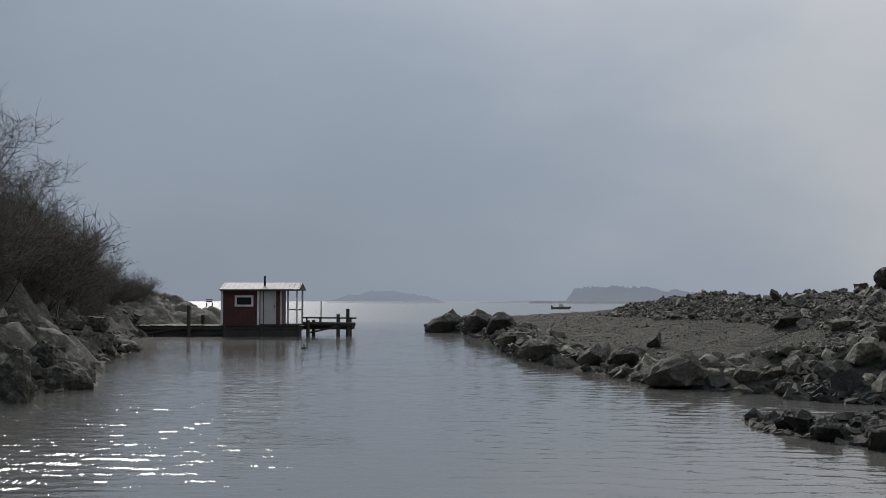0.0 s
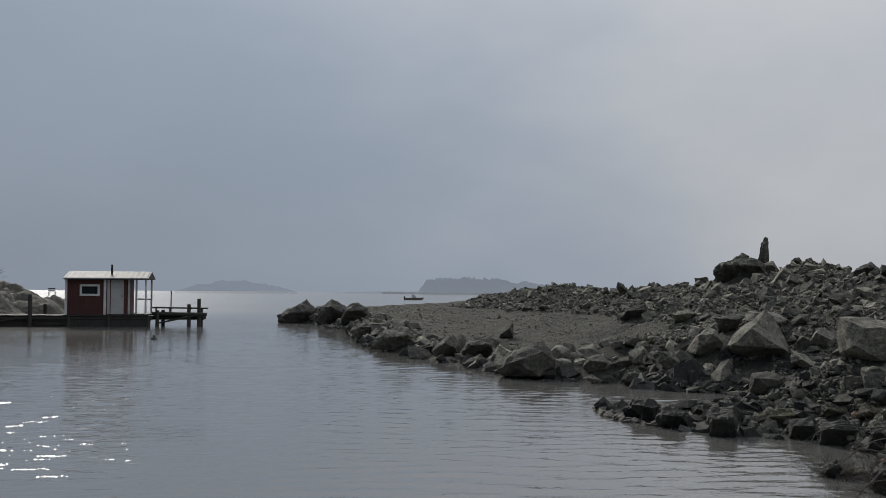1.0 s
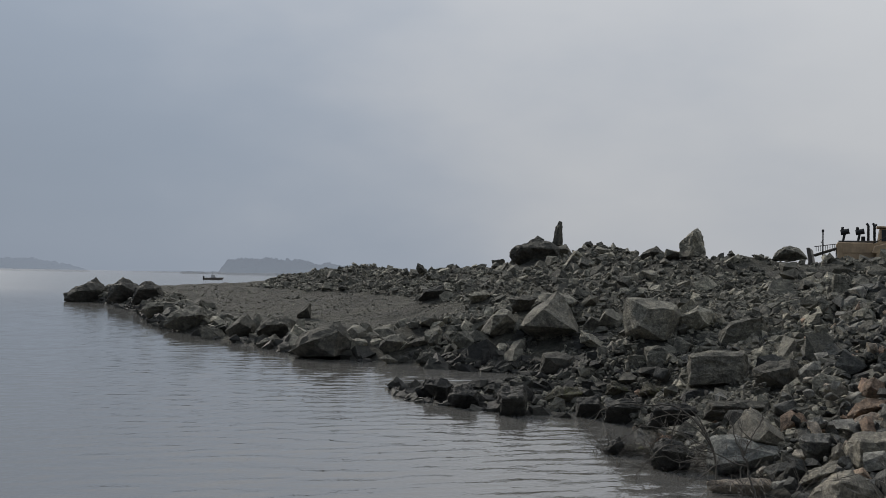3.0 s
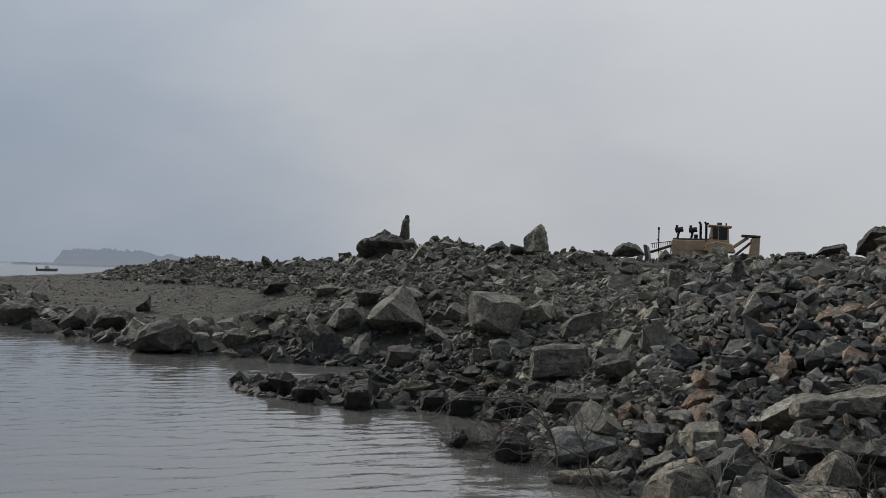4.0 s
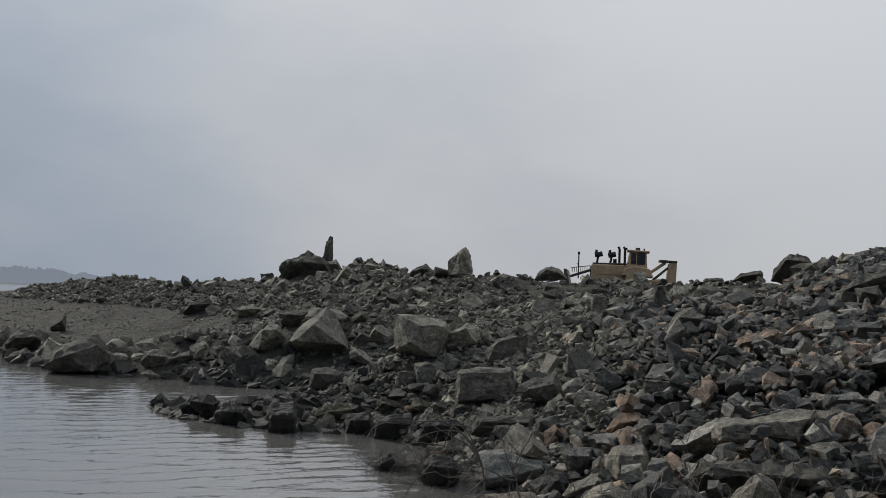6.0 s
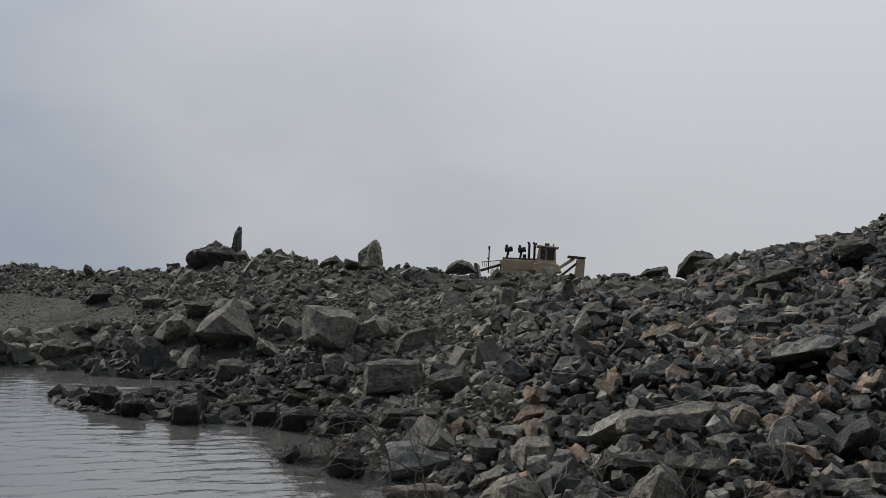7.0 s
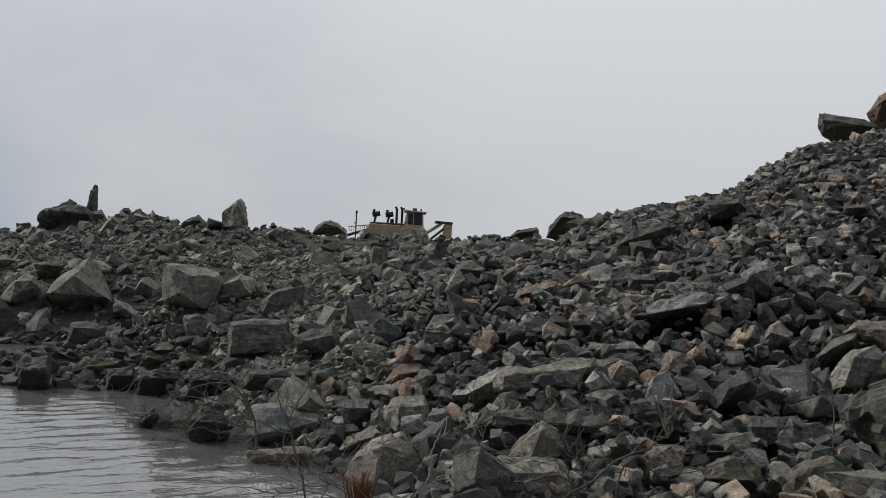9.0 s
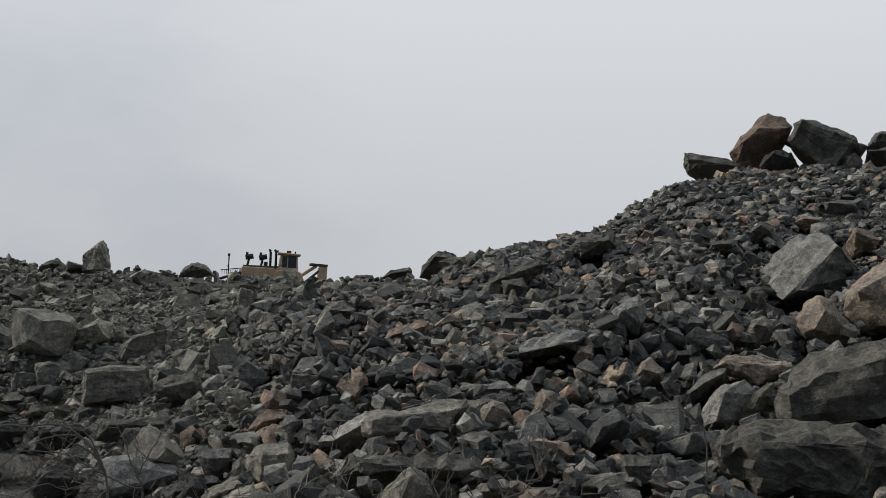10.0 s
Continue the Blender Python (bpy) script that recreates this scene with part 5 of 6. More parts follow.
boulder((8.31, 14.58, 0.56), (0.50, 0.40, 0.43), 30, "block", 63, DUST_ROCK, "large square-faced dusty gneiss block at the foot of the slope")
boulder((9.31, 13.91, 1.00), (0.75, 0.53, 0.47), 34, "slab", 64, DUST_ROCK, "dusty gneiss slab on the slope")
boulder((8.11, 14.92, 0.53), (0.50, 0.40, 0.30), 28, "slab", 65, DUST_ROCK, "grey broken gneiss block on the rubble slope")
boulder((10.88, 14.26, 1.49), (0.36, 0.29, 0.33), 37, "chip", 66, DUST_ROCK, "grey broken gneiss block on the rubble slope")
boulder((11.17, 14.04, 1.64), (0.36, 0.29, 0.47), 39, "wedge", 67, DUST_ROCK, "grey broken gneiss block on the rubble slope")
boulder((11.11, 12.60, 1.79), (0.25, 0.20, 0.49), 42, "wedge", 68, DUST_ROCK, "grey broken gneiss block on the rubble slope")
boulder((11.14, 9.80, 1.68), (0.43, 0.34, 0.24), 49, "slab", 70, DUST_ROCK, "grey broken gneiss block on the rubble slope")
boulder((14.02, 36.03, 2.25), (0.48, 0.38, 0.37), 21, "block", 83, DARK_ROCK, "small dark block on the ridge")
boulder((5.24, 17.80, -0.03), (0.16, 0.13, 0.10), 16, "dome", 88, WET_ROCK, "dark wet weed-covered rock in shallow water")
boulder((7.76, 12.67, 0.32), (0.44, 0.35, 0.23), 31, "slab", 95, WET_ROCK, "flat rock on the low stony spit")
boulder((7.46, 15.18, 0.17), (0.30, 0.24, 0.24), 26, "chip", 102, WET_ROCK, "dark wet weed-covered rock in shallow water")
boulder((3.67, 32.38, -0.12), (0.75, 0.60, 0.52), 7, "chip", 116, DARK_ROCK, "angular dusty rock on the bank by the water")
boulder((6.14, 24.61, 0.03), (0.40, 0.32, 0.45), 14, "block", 121, DUST_ROCK, "angular dusty rock on the bank by the water")
boulder((7.95, 22.42, 0.26), (0.49, 0.39, 0.54), 20, "chip", 122, DUST_ROCK, "angular dusty rock on the bank by the water")
boulder((12.89, 6.71, 2.41), (0.29, 0.23, 0.34), 65, "chip", 144, ROCK, "grey broken gneiss block on the rubble slope")
boulder((-8.66, 24.60, -0.07), (1.35, 1.21, 0.69), -19, "dome", 146, GRANITE, "dark rough rock standing at the wooded shore")
boulder((-12.83, 43.45, 0.02), (1.13, 1.01, 0.54), -16, "chip", 147, DARK_ROCK, "dark rough rock standing at the wooded shore")
boulder((-12.04, 36.80, 0.25), (1.45, 1.30, 0.75), -18, "dome", 148, GRANITE, "dark rough rock standing at the wooded shore")
boulder((-8.54, 21.35, -0.24), (0.82, 0.74, 1.32), -22, "dome", 149, GRANITE, "dark rough rock standing at the wooded shore")
boulder((-9.19, 24.92, 0.30), (0.73, 0.65, 0.83), -20, "chip", 150, GRANITE, "dark rough rock standing at the wooded shore")
boulder((-9.03, 25.96, 0.16), (0.51, 0.46, 0.39), -19, "chip", 151, GRANITE, "dark rough rock standing at the wooded shore")
boulder((-10.28, 26.17, 0.83), (0.88, 0.80, 0.87), -21, "dome", 152, GRANITE, "dark rough rock standing at the wooded shore")
boulder((-13.71, 42.20, 0.69), (1.04, 0.94, 0.71), -18, "slab", 153, GRANITE, "dark rough rock standing at the wooded shore")


# ---- bedrock of the wooded shore ----
def bed_rise(x, y, d):
    """Rounded granite domes with creases between them, above the plain land form."""
    calm = 1 - 0.4 * min(1, max(0, (y - 50) / 12))
    step = noise.noise(Vector((x * 0.7, y * 0.5, 4.0)))
    domes = 1.45 * (abs(noise.noise(Vector((x * 0.37, y * 0.27, 0.5)))) - 0.2) + 0.6 * abs(noise.noise(Vector((x * 0.9, y * 0.6, 9))))
    return min(1, (d + 0.6) / 1.4) * (domes + calm * 0.5 * round(step * 4) / 4 + 0.22 * noise.noise(Vector((x * 2.2, y * 2.2, 1))) - 0.45 * abs(noise.noise(Vector((x * 1.3, y * 1.1, 7)))) - 0.3 * abs(noise.noise(Vector((x * 3.1, y * 2.6, 3)))) + 0.12)


def bedrock():
    xs, ys = np.arange(-46, -7, 0.2), np.arange(14, 100, 0.3)
    gx, gy = np.meshgrid(xs, ys)
    d, gz = shore_distance(gx, gy), height(gx, gy)
    for i in range(gx.shape[0]):
        for j in range(gx.shape[1]):
            if -0.6 < d[i, j] < 26:
                gz[i, j] += bed_rise(gx[i, j], gy[i, j], d[i, j])
    nx = len(xs)
    i = (np.arange(len(ys) - 1)[:, None] * nx + np.arange(nx - 1)[None]).ravel()
    faces = np.stack([i, i + 1, i + nx + 1, i + nx], 1)
    near = d.ravel()[faces]
    keep = (near.min(1) > -4) & (near.max(1) < 25) & (gy.ravel()[faces].min(1) > 16)
    ob = mesh_object("bedrock", np.stack([gx.ravel(), gy.ravel(), gz.ravel()], 1).tolist(), faces[keep].tolist(), GRANITE, smooth=True)
    return tagged(ob, "bare grey granite slope with lichen and dry moss", "bedrock", kind="structure")


bedrock()


# ---- bathing hut and jetty ----
def jetty():
    base = thing("jetty", pose(0, 0, 0), "dark wet timber jetty on posts beside a red hut", "jetty")
    rng = random.Random(5)
    for k in range(76):
        x = -19.2 + k * 0.185
        part("plank", box((0.165, 3.0 if x < -7.9 else 1.5, 0.05), (x, 62.0 if x < -7.9 else 62.4, 0.60 + rng.uniform(-0.012, 0.012)), (0, 0, rng.uniform(-0.6, 0.6)), 0.006), DARK_WOOD, base)
    for y in (60.65, 62.0, 63.3):
        part("beam", rod((-19.3, y, 0.47), (-5.2 if y > 61 else -7.9, y, 0.47), 0.11), DARK_WOOD, base)
    for x, y, top in ((-18.4, 60.8, 0.7), (-14.3, 60.5, 1.75), (-14.1, 63.2, 1.2), (-12.3, 60.6, 0.6), (-10.2, 60.6, 0.6), (-8.1, 60.6, 0.6), (-7.7, 61.4, 0.9), (-6.0, 61.6, 1.25), (-5.45, 61.6, 1.55), (-5.45, 63.1, 1.0), (-7.6, 63.2, 0.9)):
        part("post", rod((x, y, -1.4), (x, y, top), 0.12, 0.10), DARK_WOOD, base)
    for k in range(56):
        part("skirting_board", box((0.188, 0.04, 0.62), (-18.4 + k * 0.188, 60.62 if k > 31 else 60.75, 0.26 + rng.uniform(-0.04, 0.02)), (0, 0, 0), 0.006), DARK_WOOD, base)
    for z in (0.15, 0.32):
        part("crib_log", rod((-18.4, 60.9, z), (-12.5, 60.75, z), 0.10), DARK_WOOD, base)
    part("rail", rod((-8.0, 61.55, 1.05), (-4.95, 61.55, 1.02), 0.045), DARK_WOOD, base)
    part("rail", rod((-8.0, 61.5, 0.72), (-5.0, 61.5, 0.68), 0.10), DARK_WOOD, base)
    part("brace", rod((-7.6, 61.5, 0.2), (-5.6, 61.5, 0.62), 0.05), DARK_WOOD, base)
    part("brace", rod((-17.0, 60.6, 0.1), (-14.4, 60.6, 0.55), 0.06), DARK_WOOD, base)
    return base


def hut():
    """A red boarded hut with a porch at one end, under a sheet-metal roof."""
    base = thing("bathing_hut", pose(0, 0, 0), "red boarded bathing hut with white trim and pale metal roof", "hut")
    x0, x1, y0, y1, z0, z1 = -12.45, -9.25, 60.7, 63.1, 0.66, 2.62
    wall = part("wall", box((x1 - x0 - 0.9, 0.06, z1 - z0), ((x0 + x1 - 0.9) / 2, y0, (z0 + z1) / 2)), RED_BOARD, base, "red front wall of upright boards")
    n = int((x1 - x0 - 0.9) / 0.19)
    for k in range(n + 1):
        part("batten", box((0.05, 0.03, z1 - z0), (x0 + 0.04 + k * 0.19, y0 - 0.045, (z0 + z1) / 2), (0, 0, 0), 0.005), RED_BOARD, wall)
    part("wall", box((0.06, y1 - y0, z1 - z0), (x0, (y0 + y1) / 2, (z0 + z1) / 2)), RED_BOARD, base)
    part("wall", box((x1 - x0, 0.06, z1 - z0), ((x0 + x1) / 2, y1, (z0 + z1) / 2)), RED_BOARD, base)
    part("wall", box((0.06, y1 - y0, z1 - z0), (x1, (y0 + y1) / 2, (z0 + z1) / 2)), RED_BOARD, base)
    part("wall", box((0.30, 0.06, z1 - z0), (x1 - 0.15, y0, (z0 + z1) / 2)), RED_BOARD, base)
    door = part("door", box((0.92, 0.05, 1.86), (-9.88, y0 - 0.03, z0 + 0.97)), GREY_BOARD, base, "weathered grey boarded door")
    part("handle", rod((-9.50, y0 - 0.07, z0 + 0.95), (-9.50, y0 - 0.07, z0 + 1.1), 0.015), BLACK_METAL, door)
    for x in (x0 - 0.02, -10.42):
        part("corner_board", box((0.13, 0.09, z1 - z0), (x, y0 - 0.04, (z0 + z1) / 2)), WHITE_BOARD, base, "white painted corner board")
    window = part("window", box((0.88, 0.03, 0.50), (-11.22, y0 - 0.05, 2.0)), GLASS, base, "small dark window in a white frame")
    for dx, dz, w, h in ((0, 0.26, 1.06, 0.11), (0, -0.26, 1.06, 0.11), (-0.47, 0, 0.11, 0.5), (0.47, 0, 0.11, 0.5)):
        part("frame", box((w, 0.06, h), (-11.22 + dx, y0 - 0.07, 2.0 + dz), (0, 0, 0), 0.008), WHITE_BOARD, window)
    part("floor", box((4.35, 2.5, 0.08), (-10.3, 61.9, 0.66)), DARK_WOOD, base)
    for x, y in ((-8.75, y0), (-8.25, y0), (-8.25, y1), (-9.15, y0)):
        part("porch_post", box((0.10, 0.10, z1 - z0), (x, y, (z0 + z1) / 2)), WHITE_BOARD if x > -8.6 and y == y0 else GREY_BOARD, base)
    part("porch_rail", box((0.9, 0.05, 0.08), (-8.7, y1, 1.5)), GREY_BOARD, base)
    # roof: two sheets over a boarded gable
    roof = part("roof", profile([(-1.55, 0), (0, 0.40), (1.55, 0), (1.55, -0.06), (0, 0.33), (-1.55, -0.06)], 4.5, 0.01), ROOF_METAL, base, "pale sheet-metal gable roof")
    roof.matrix_world = pose(-10.33, 61.9, 2.66, 0, 0, 90)
    for k in range(16):
        seam = part("seam", box((1.62, 0.02, 0.02), (0, 0, 0), (0, 0, 0), 0.005), ROOF_METAL, roof)
        seam.matrix_local = pose(-0.78, -2.16 + k * 0.286, 0.205, 0, -14.5, 0)
    for x in (-8.13, -12.55):
        gable = part("gable", profile([(-1.35, 0.0), (0, 0.33), (1.35, 0.0)], 0.05, 0.0), DARK_WOOD, base, "dark boarded gable")
        gable.matrix_world = pose(x, 61.9, 2.64, 0, 0, 90)
    part("fascia", box((4.46, 0.05, 0.10), (-10.28, 60.38, 2.62)), DARK_WOOD, base)
    part("stovepipe", rod((-10.15, 61.2, 2.7), (-10.15, 61.2, 3.42), 0.055), BLACK_METAL, base, "black steel stovepipe")
    return base


def bench():
    base = thing("bench", pose(-7.45, 61.9, 0.62), "plain dark wooden bench standing on the jetty", "bench")
    part("seat", box((0.9, 0.35, 0.05), (0, 0, 0.45)), DARK_WOOD, base)
    for x in (-0.38, 0.38):
        part("leg", box((0.06, 0.3, 0.44), (x, 0, 0.215)), DARK_WOOD, base)
    part("upright", box((0.06, 0.06, 1.35), (0.42, 0.1, 0.68)), DARK_WOOD, base)


def garden_chair(at, turn):
    base = thing("wooden_chair", pose(*at, 0, 0, turn) @ Matrix.Scale(0.6, 4), "dark wooden chair standing on bare granite", "chair")
    part("seat", box((0.75, 0.5, 0.05), (0, 0, 0.45)), DARK_WOOD, base)
    for x in (-0.33, 0.33):
        for y in (-0.2, 0.2):
            part("leg", box((0.06, 0.06, 0.45), (x, y, 0.225)), DARK_WOOD, base)
    for z in (0.62, 0.82):
        part("back_slat", box((0.75, 0.04, 0.12), (0, 0.24, z)), DARK_WOOD, base)


def buoy():
    base = thing("mooring_buoy", pose(-5.85, 45.4, -0.05), "small dark mooring buoy floating in the bay", "buoy")
    bm = bmesh.new()
    bmesh.ops.create_icosphere(bm, subdivisions=2, radius=0.16)
    part("float", bm, BLACK_METAL, base, smooth=True)
    part("eye", rod((0, 0, 0.14), (0, 0, 0.22), 0.03), BLACK_METAL, base)


def motorboat():
    base = thing("motorboat", pose(29.5, 268, 0, 0, 0, -8), "small white motorboat lying out in the mist", "boat")
    part("hull", profile([(-2.2, -0.1), (2.0, -0.1), (2.6, 0.62), (-2.3, 0.5)], 1.7, 0.12), STEEL, base, "grey boat hull")
    part("cabin", profile([(-0.6, 0.5), (0.7, 0.55), (0.3, 1.25), (-0.5, 1.25)], 1.3, 0.08), WHITE_HULL, base)
    part("engine", box((0.35, 0.4, 0.9), (-2.35, 0, 0.45)), BLACK_METAL, base)
    part("mast", rod((-0.3, 0, 1.2), (-0.3, 0, 2.1), 0.03), BLACK_METAL, base)


jetty()
hut()
bench()
# the chair stands on the highest rock behind the jetty
spots = [(*polar(-12.25, r), r) for r in np.arange(60.0, 80.0, 0.4)]
spots = [(x, y, float(height(x, y)) + bed_rise(x, y, float(shore_distance(x, y))), r) for x, y, r in spots]
chair_x, chair_y, chair_z, _ = max(spots, key=lambda s: (s[2] - 2.0) / s[3])
garden_chair((chair_x, chair_y, chair_z - 0.05), 20)
buoy()
motorboat()


# ---- bulldozer behind the ridge ----
def bulldozer(at, turn):
    """A large crawler tractor: blade at -x, ripper at +x."""
    base = thing("bulldozer", pose(*at, 0, 0, turn), "dusty yellow crawler bulldozer with a rear ripper", "bulldozer")
    for y in (-1.15, 1.15):
        track = part("track", profile([(-2.3, 0.0), (1.9, 0.0), (2.5, 0.35), (1.6, 1.55), (1.0, 1.6), (-2.4, 1.05), (-2.75, 0.55)], 0.6, 0.08, at=(0, y, 0)), STEEL, base, "worn steel crawler track")
        for x, z, r in ((1.3, 1.1, 0.5), (-2.1, 0.55, 0.48), (1.7, 0.5, 0.42)):
            part("wheel", rod((x, y - 0.34, z), (x, y + 0.34, z), r, sides=18), YELLOW, track)
    part("belly", box((4.2, 1.3, 0.8), (-0.2, 0, 1.0)), STEEL, base)
    part("hood", profile([(-2.1, 1.3), (1.0, 1.3), (1.0, 2.55), (-2.1, 2.6), (-2.2, 2.4)], 1.5, 0.05), YELLOW, base, "dusty yellow engine hood")
    part("side_panel", box((2.3, 0.04, 0.7), (-0.6, -0.78, 2.15)), YELLOW, base)
    part("grille", box((0.06, 1.3, 1.0), (-2.2, 0, 1.95)), BLACK_METAL, base, "dark radiator grille")
    part("sprocket_guard", rod((1.25, -1.52, 1.35), (1.25, -1.40, 1.35), 0.78, sides=20), YELLOW, base)
    part("step", box((0.5, 0.25, 0.05), (0.5, -1.3, 2.0)), STEEL, base)
    part("handrail", rod((0.3, -1.35, 2.45), (1.2, -1.35, 3.0), 0.025), BLACK_METAL, base)
    part("beacon", rod((1.9, 0.4, 3.72), (1.9, 0.4, 3.95), 0.06), BLACK_METAL, base)
    part("hood_top", box((2.7, 1.3, 0.10), (-0.7, 0, 2.66)), STEEL, base)
    part("fender", profile([(0.2, 1.75), (2.6, 1.65), (2.3, 2.3), (1.2, 2.5), (0.4, 2.3)], 2.9, 0.06), YELLOW, base)
    cab = part("cab", profile([(0.55, 2.2), (2.15, 2.2), (2.05, 3.6), (0.75, 3.6)], 1.6, 0.06), YELLOW, base, "yellow operator cab")
    part("window", box((0.62, 1.64, 0.9), (1.66, 0, 3.08)), GLASS, cab)
    part("window", box((0.38, 1.64, 0.85), (1.08, 0, 3.08)), GLASS, cab)
    part("window", box((0.05, 1.2, 0.8), (0.68, 0, 3.08), (0, 8, 0)), GLASS, cab)
    part("canopy", box((1.75, 1.9, 0.14), (1.42, 0, 3.66), (0, 3, 0), 0.05), YELLOW, base, "cab roof guard")
    part("roof_light", box((0.35, 0.3, 0.2), (1.4, 0.2, 3.88)), STEEL, base)
    part("roof_light", box((0.2, 0.2, 0.15), (0.5, -0.5, 3.85)), BLACK_METAL, base)
    for x in (0.0, 0.42):
        stack = part("exhaust_stack", rod((x, 0.15, 2.6), (x, 0.15, 3.85), 0.10), BLACK_METAL, base)
        part("tip", rod((x, 0.15, 3.85), (x - 0.12, 0.15, 4.02), 0.10, 0.08), BLACK_METAL, stack)
    for x in (-1.75, -0.72):
        cleaner = part("air_cleaner", rod((x, -0.3, 2.6), (x + 0.12, -0.3, 3.2), 0.09), BLACK_METAL, base)
        part("bowl", rod((x - 0.15, -0.3, 3.3), (x + 0.45, -0.3, 3.42), 0.2), BLACK_METAL, cleaner)
        part("cap", rod((x - 0.05, -0.3, 3.4), (x - 0.02, -0.3, 3.72), 0.10), BLACK_METAL, cleaner)
    part("muffler", rod((-0.35, 0.4, 2.75), (-0.35, 0.4, 3.05), 0.16), BLACK_METAL, base)
    for k in range(5):
        part("tread_plate", box((0.45, 0.62, 0.05), (-2.2 + k * 0.9, -1.15, 1.22 + 0.07 * k), (0, -5, 0)), STEEL, base)
    # blade and its mast
    part("blade", profile([(-4.3, 0.2), (-3.9, 0.2), (-3.75, 1.1), (-3.95, 2.1), (-4.2, 2.1), (-4.05, 1.1)], 5.2, 0.03), STEEL, base, "worn steel blade")
    for y in (-1.6, 1.6):
        part("push_arm", rod((-3.8, y, 0.6), (0.2, y, 0.7), 0.16), YELLOW, base)
        part("lift_ram", rod((-3.75, y * 0.5, 1.6), (-2.0, y * 0.4, 2.2), 0.08), STEEL, base)
    part("blade_guard", box((0.05, 4.2, 0.06), (-3.2, 0, 2.55)), STEEL, base)
    for k in range(9):
        part("guard_bar", rod((-2.3 - k * 0.16, -0.9, 1.9), (-2.3 - k * 0.16, -0.9, 2.42 - 0.02 * k), 0.022, sides=6), STEEL, base)
    part("guard_rail", rod((-2.2, -0.9, 2.44), (-3.7, -0.9, 2.24), 0.03, sides=6), STEEL, base)
    part("mast", rod((-3.1, -1.4, 1.4), (-3.1, -1.4, 3.3), 0.05), BLACK_METAL, base)
    part("receiver", box((0.16, 0.16, 0.2), (-3.1, -1.4, 3.38)), BLACK_METAL, base)
    # ripper
    part("ripper_beam", profile([(3.55, 1.0), (4.3, 1.0), (4.35, 2.85), (3.75, 2.8)], 1.9, 0.04), YELLOW, base, "yellow ripper beam")
    part("ripper_cap", box((1.35, 2.0, 0.14), (3.7, 0, 2.95), (0, 3, 0)), STEEL, base)
    for y in (-0.7, 0.7):
        part("ripper_arm", rod((2.2, y, 1.3), (3.9, y, 1.5), 0.17), YELLOW, base)
        part("ripper_ram", rod((2.3, y, 2.0), (3.5, y, 2.85), 0.12), YELLOW, base)
        part("ripper_ram", rod((2.6, y, 1.5), (3.75, y, 2.5), 0.09), STEEL, base)
    part("shank", profile([(3.8, 1.0), (4.15, 1.0), (4.0, 0.1), (3.6, -0.05)], 0.3, 0.03), STEEL, base)
    return base


bulldozer((54.5, 65.3, float(height(54.5, 65.3)) - 0.05), -39.5)


# ---- far islands and the low far shore ----
def island(name, label, at, breadth, tall, seed, mat, wooded):
    base = thing(name, pose(at[0], at[1], 0, 0, 0, -math.degrees(math.atan2(at[0], at[1]))), label, "island", kind="structure")
    verts, faces, n = [], [], 260
    for k in range(n + 1):
        u = -1 + 2 * k / n
        x, w = u * breadth / 2, wooded(u)
        tops = 0.5 * noise.noise(Vector((x * 0.10, seed, 0))) + 0.35 * noise.noise(Vector((x * 0.33, seed, 3))) + 0.3 * noise.noise(Vector((x * 0.9, seed, 7)))
        verts += [(x, -14, -0.5), (x, -3, tall * w * 0.6), (x, 0, tall * w * (1 + 0.38 * tops)), (x, 14, -0.5)]
    for k in range(n):
        a = 4 * k
        faces += [(a + j, a + 4 + j, a + 5 + j, a + 1 + j) for j in range(3)]
    mesh_object("wood", verts, faces, mat, base, "misty bare wood down to the shore")


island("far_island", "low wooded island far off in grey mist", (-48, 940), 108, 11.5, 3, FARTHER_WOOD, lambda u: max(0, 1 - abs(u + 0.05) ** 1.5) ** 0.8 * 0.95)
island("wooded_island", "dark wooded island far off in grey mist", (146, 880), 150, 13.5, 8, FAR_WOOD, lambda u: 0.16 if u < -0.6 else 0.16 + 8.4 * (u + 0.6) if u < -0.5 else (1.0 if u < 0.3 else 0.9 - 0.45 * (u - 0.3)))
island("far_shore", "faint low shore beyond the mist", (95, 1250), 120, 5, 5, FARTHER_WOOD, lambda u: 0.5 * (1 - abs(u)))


def antenna_pole(x, y):
    base = thing("marker_pole", pose(x, y, float(height(x, y))), "thin grey marker pole standing behind the ridge", "pole")
    part("pole", rod((0, 0, -0.2), (0, 0, 1.15), 0.025, 0.018, 8), STEEL, base)


antenna_pole(*polar(18.65, 62))


# ---- bare trees and shrubs ----
def grow(rng, start, way, length, radius, depth, limbs, spread, droop, out, bend=0.22):
    """Branch by branch: a bent tapering limb with smaller ones along it."""
    p, w, steps = Vector(start), Vector(way).normalized(), 3 if depth > 1 else 2
    r = radius
    for k in range(steps):
        w = (w + Vector((rng.uniform(-1, 1), rng.uniform(-1, 1), rng.uniform(-0.6, 1) + droop)) * bend).normalized()
        q, r1 = p + w * (length / steps), r * (0.72 if depth else 0.5)
        out.append((depth, p.copy(), q.copy(), r, r1))
        if depth:
            for _ in range(limbs if k else max(1, limbs - 2)):
                side = Vector((rng.uniform(-1, 1), rng.uniform(-1, 1), rng.uniform(-0.3, 0.8)))
                grow(rng, p.lerp(q, rng.uniform(0.3, 1)), w * (1 - spread) + side * spread, length * rng.uniform(0.45, 0.72), max(r1 * 0.6, 0.004), depth - 1, limbs, spread, droop, out, bend)
        p, r = q, r1


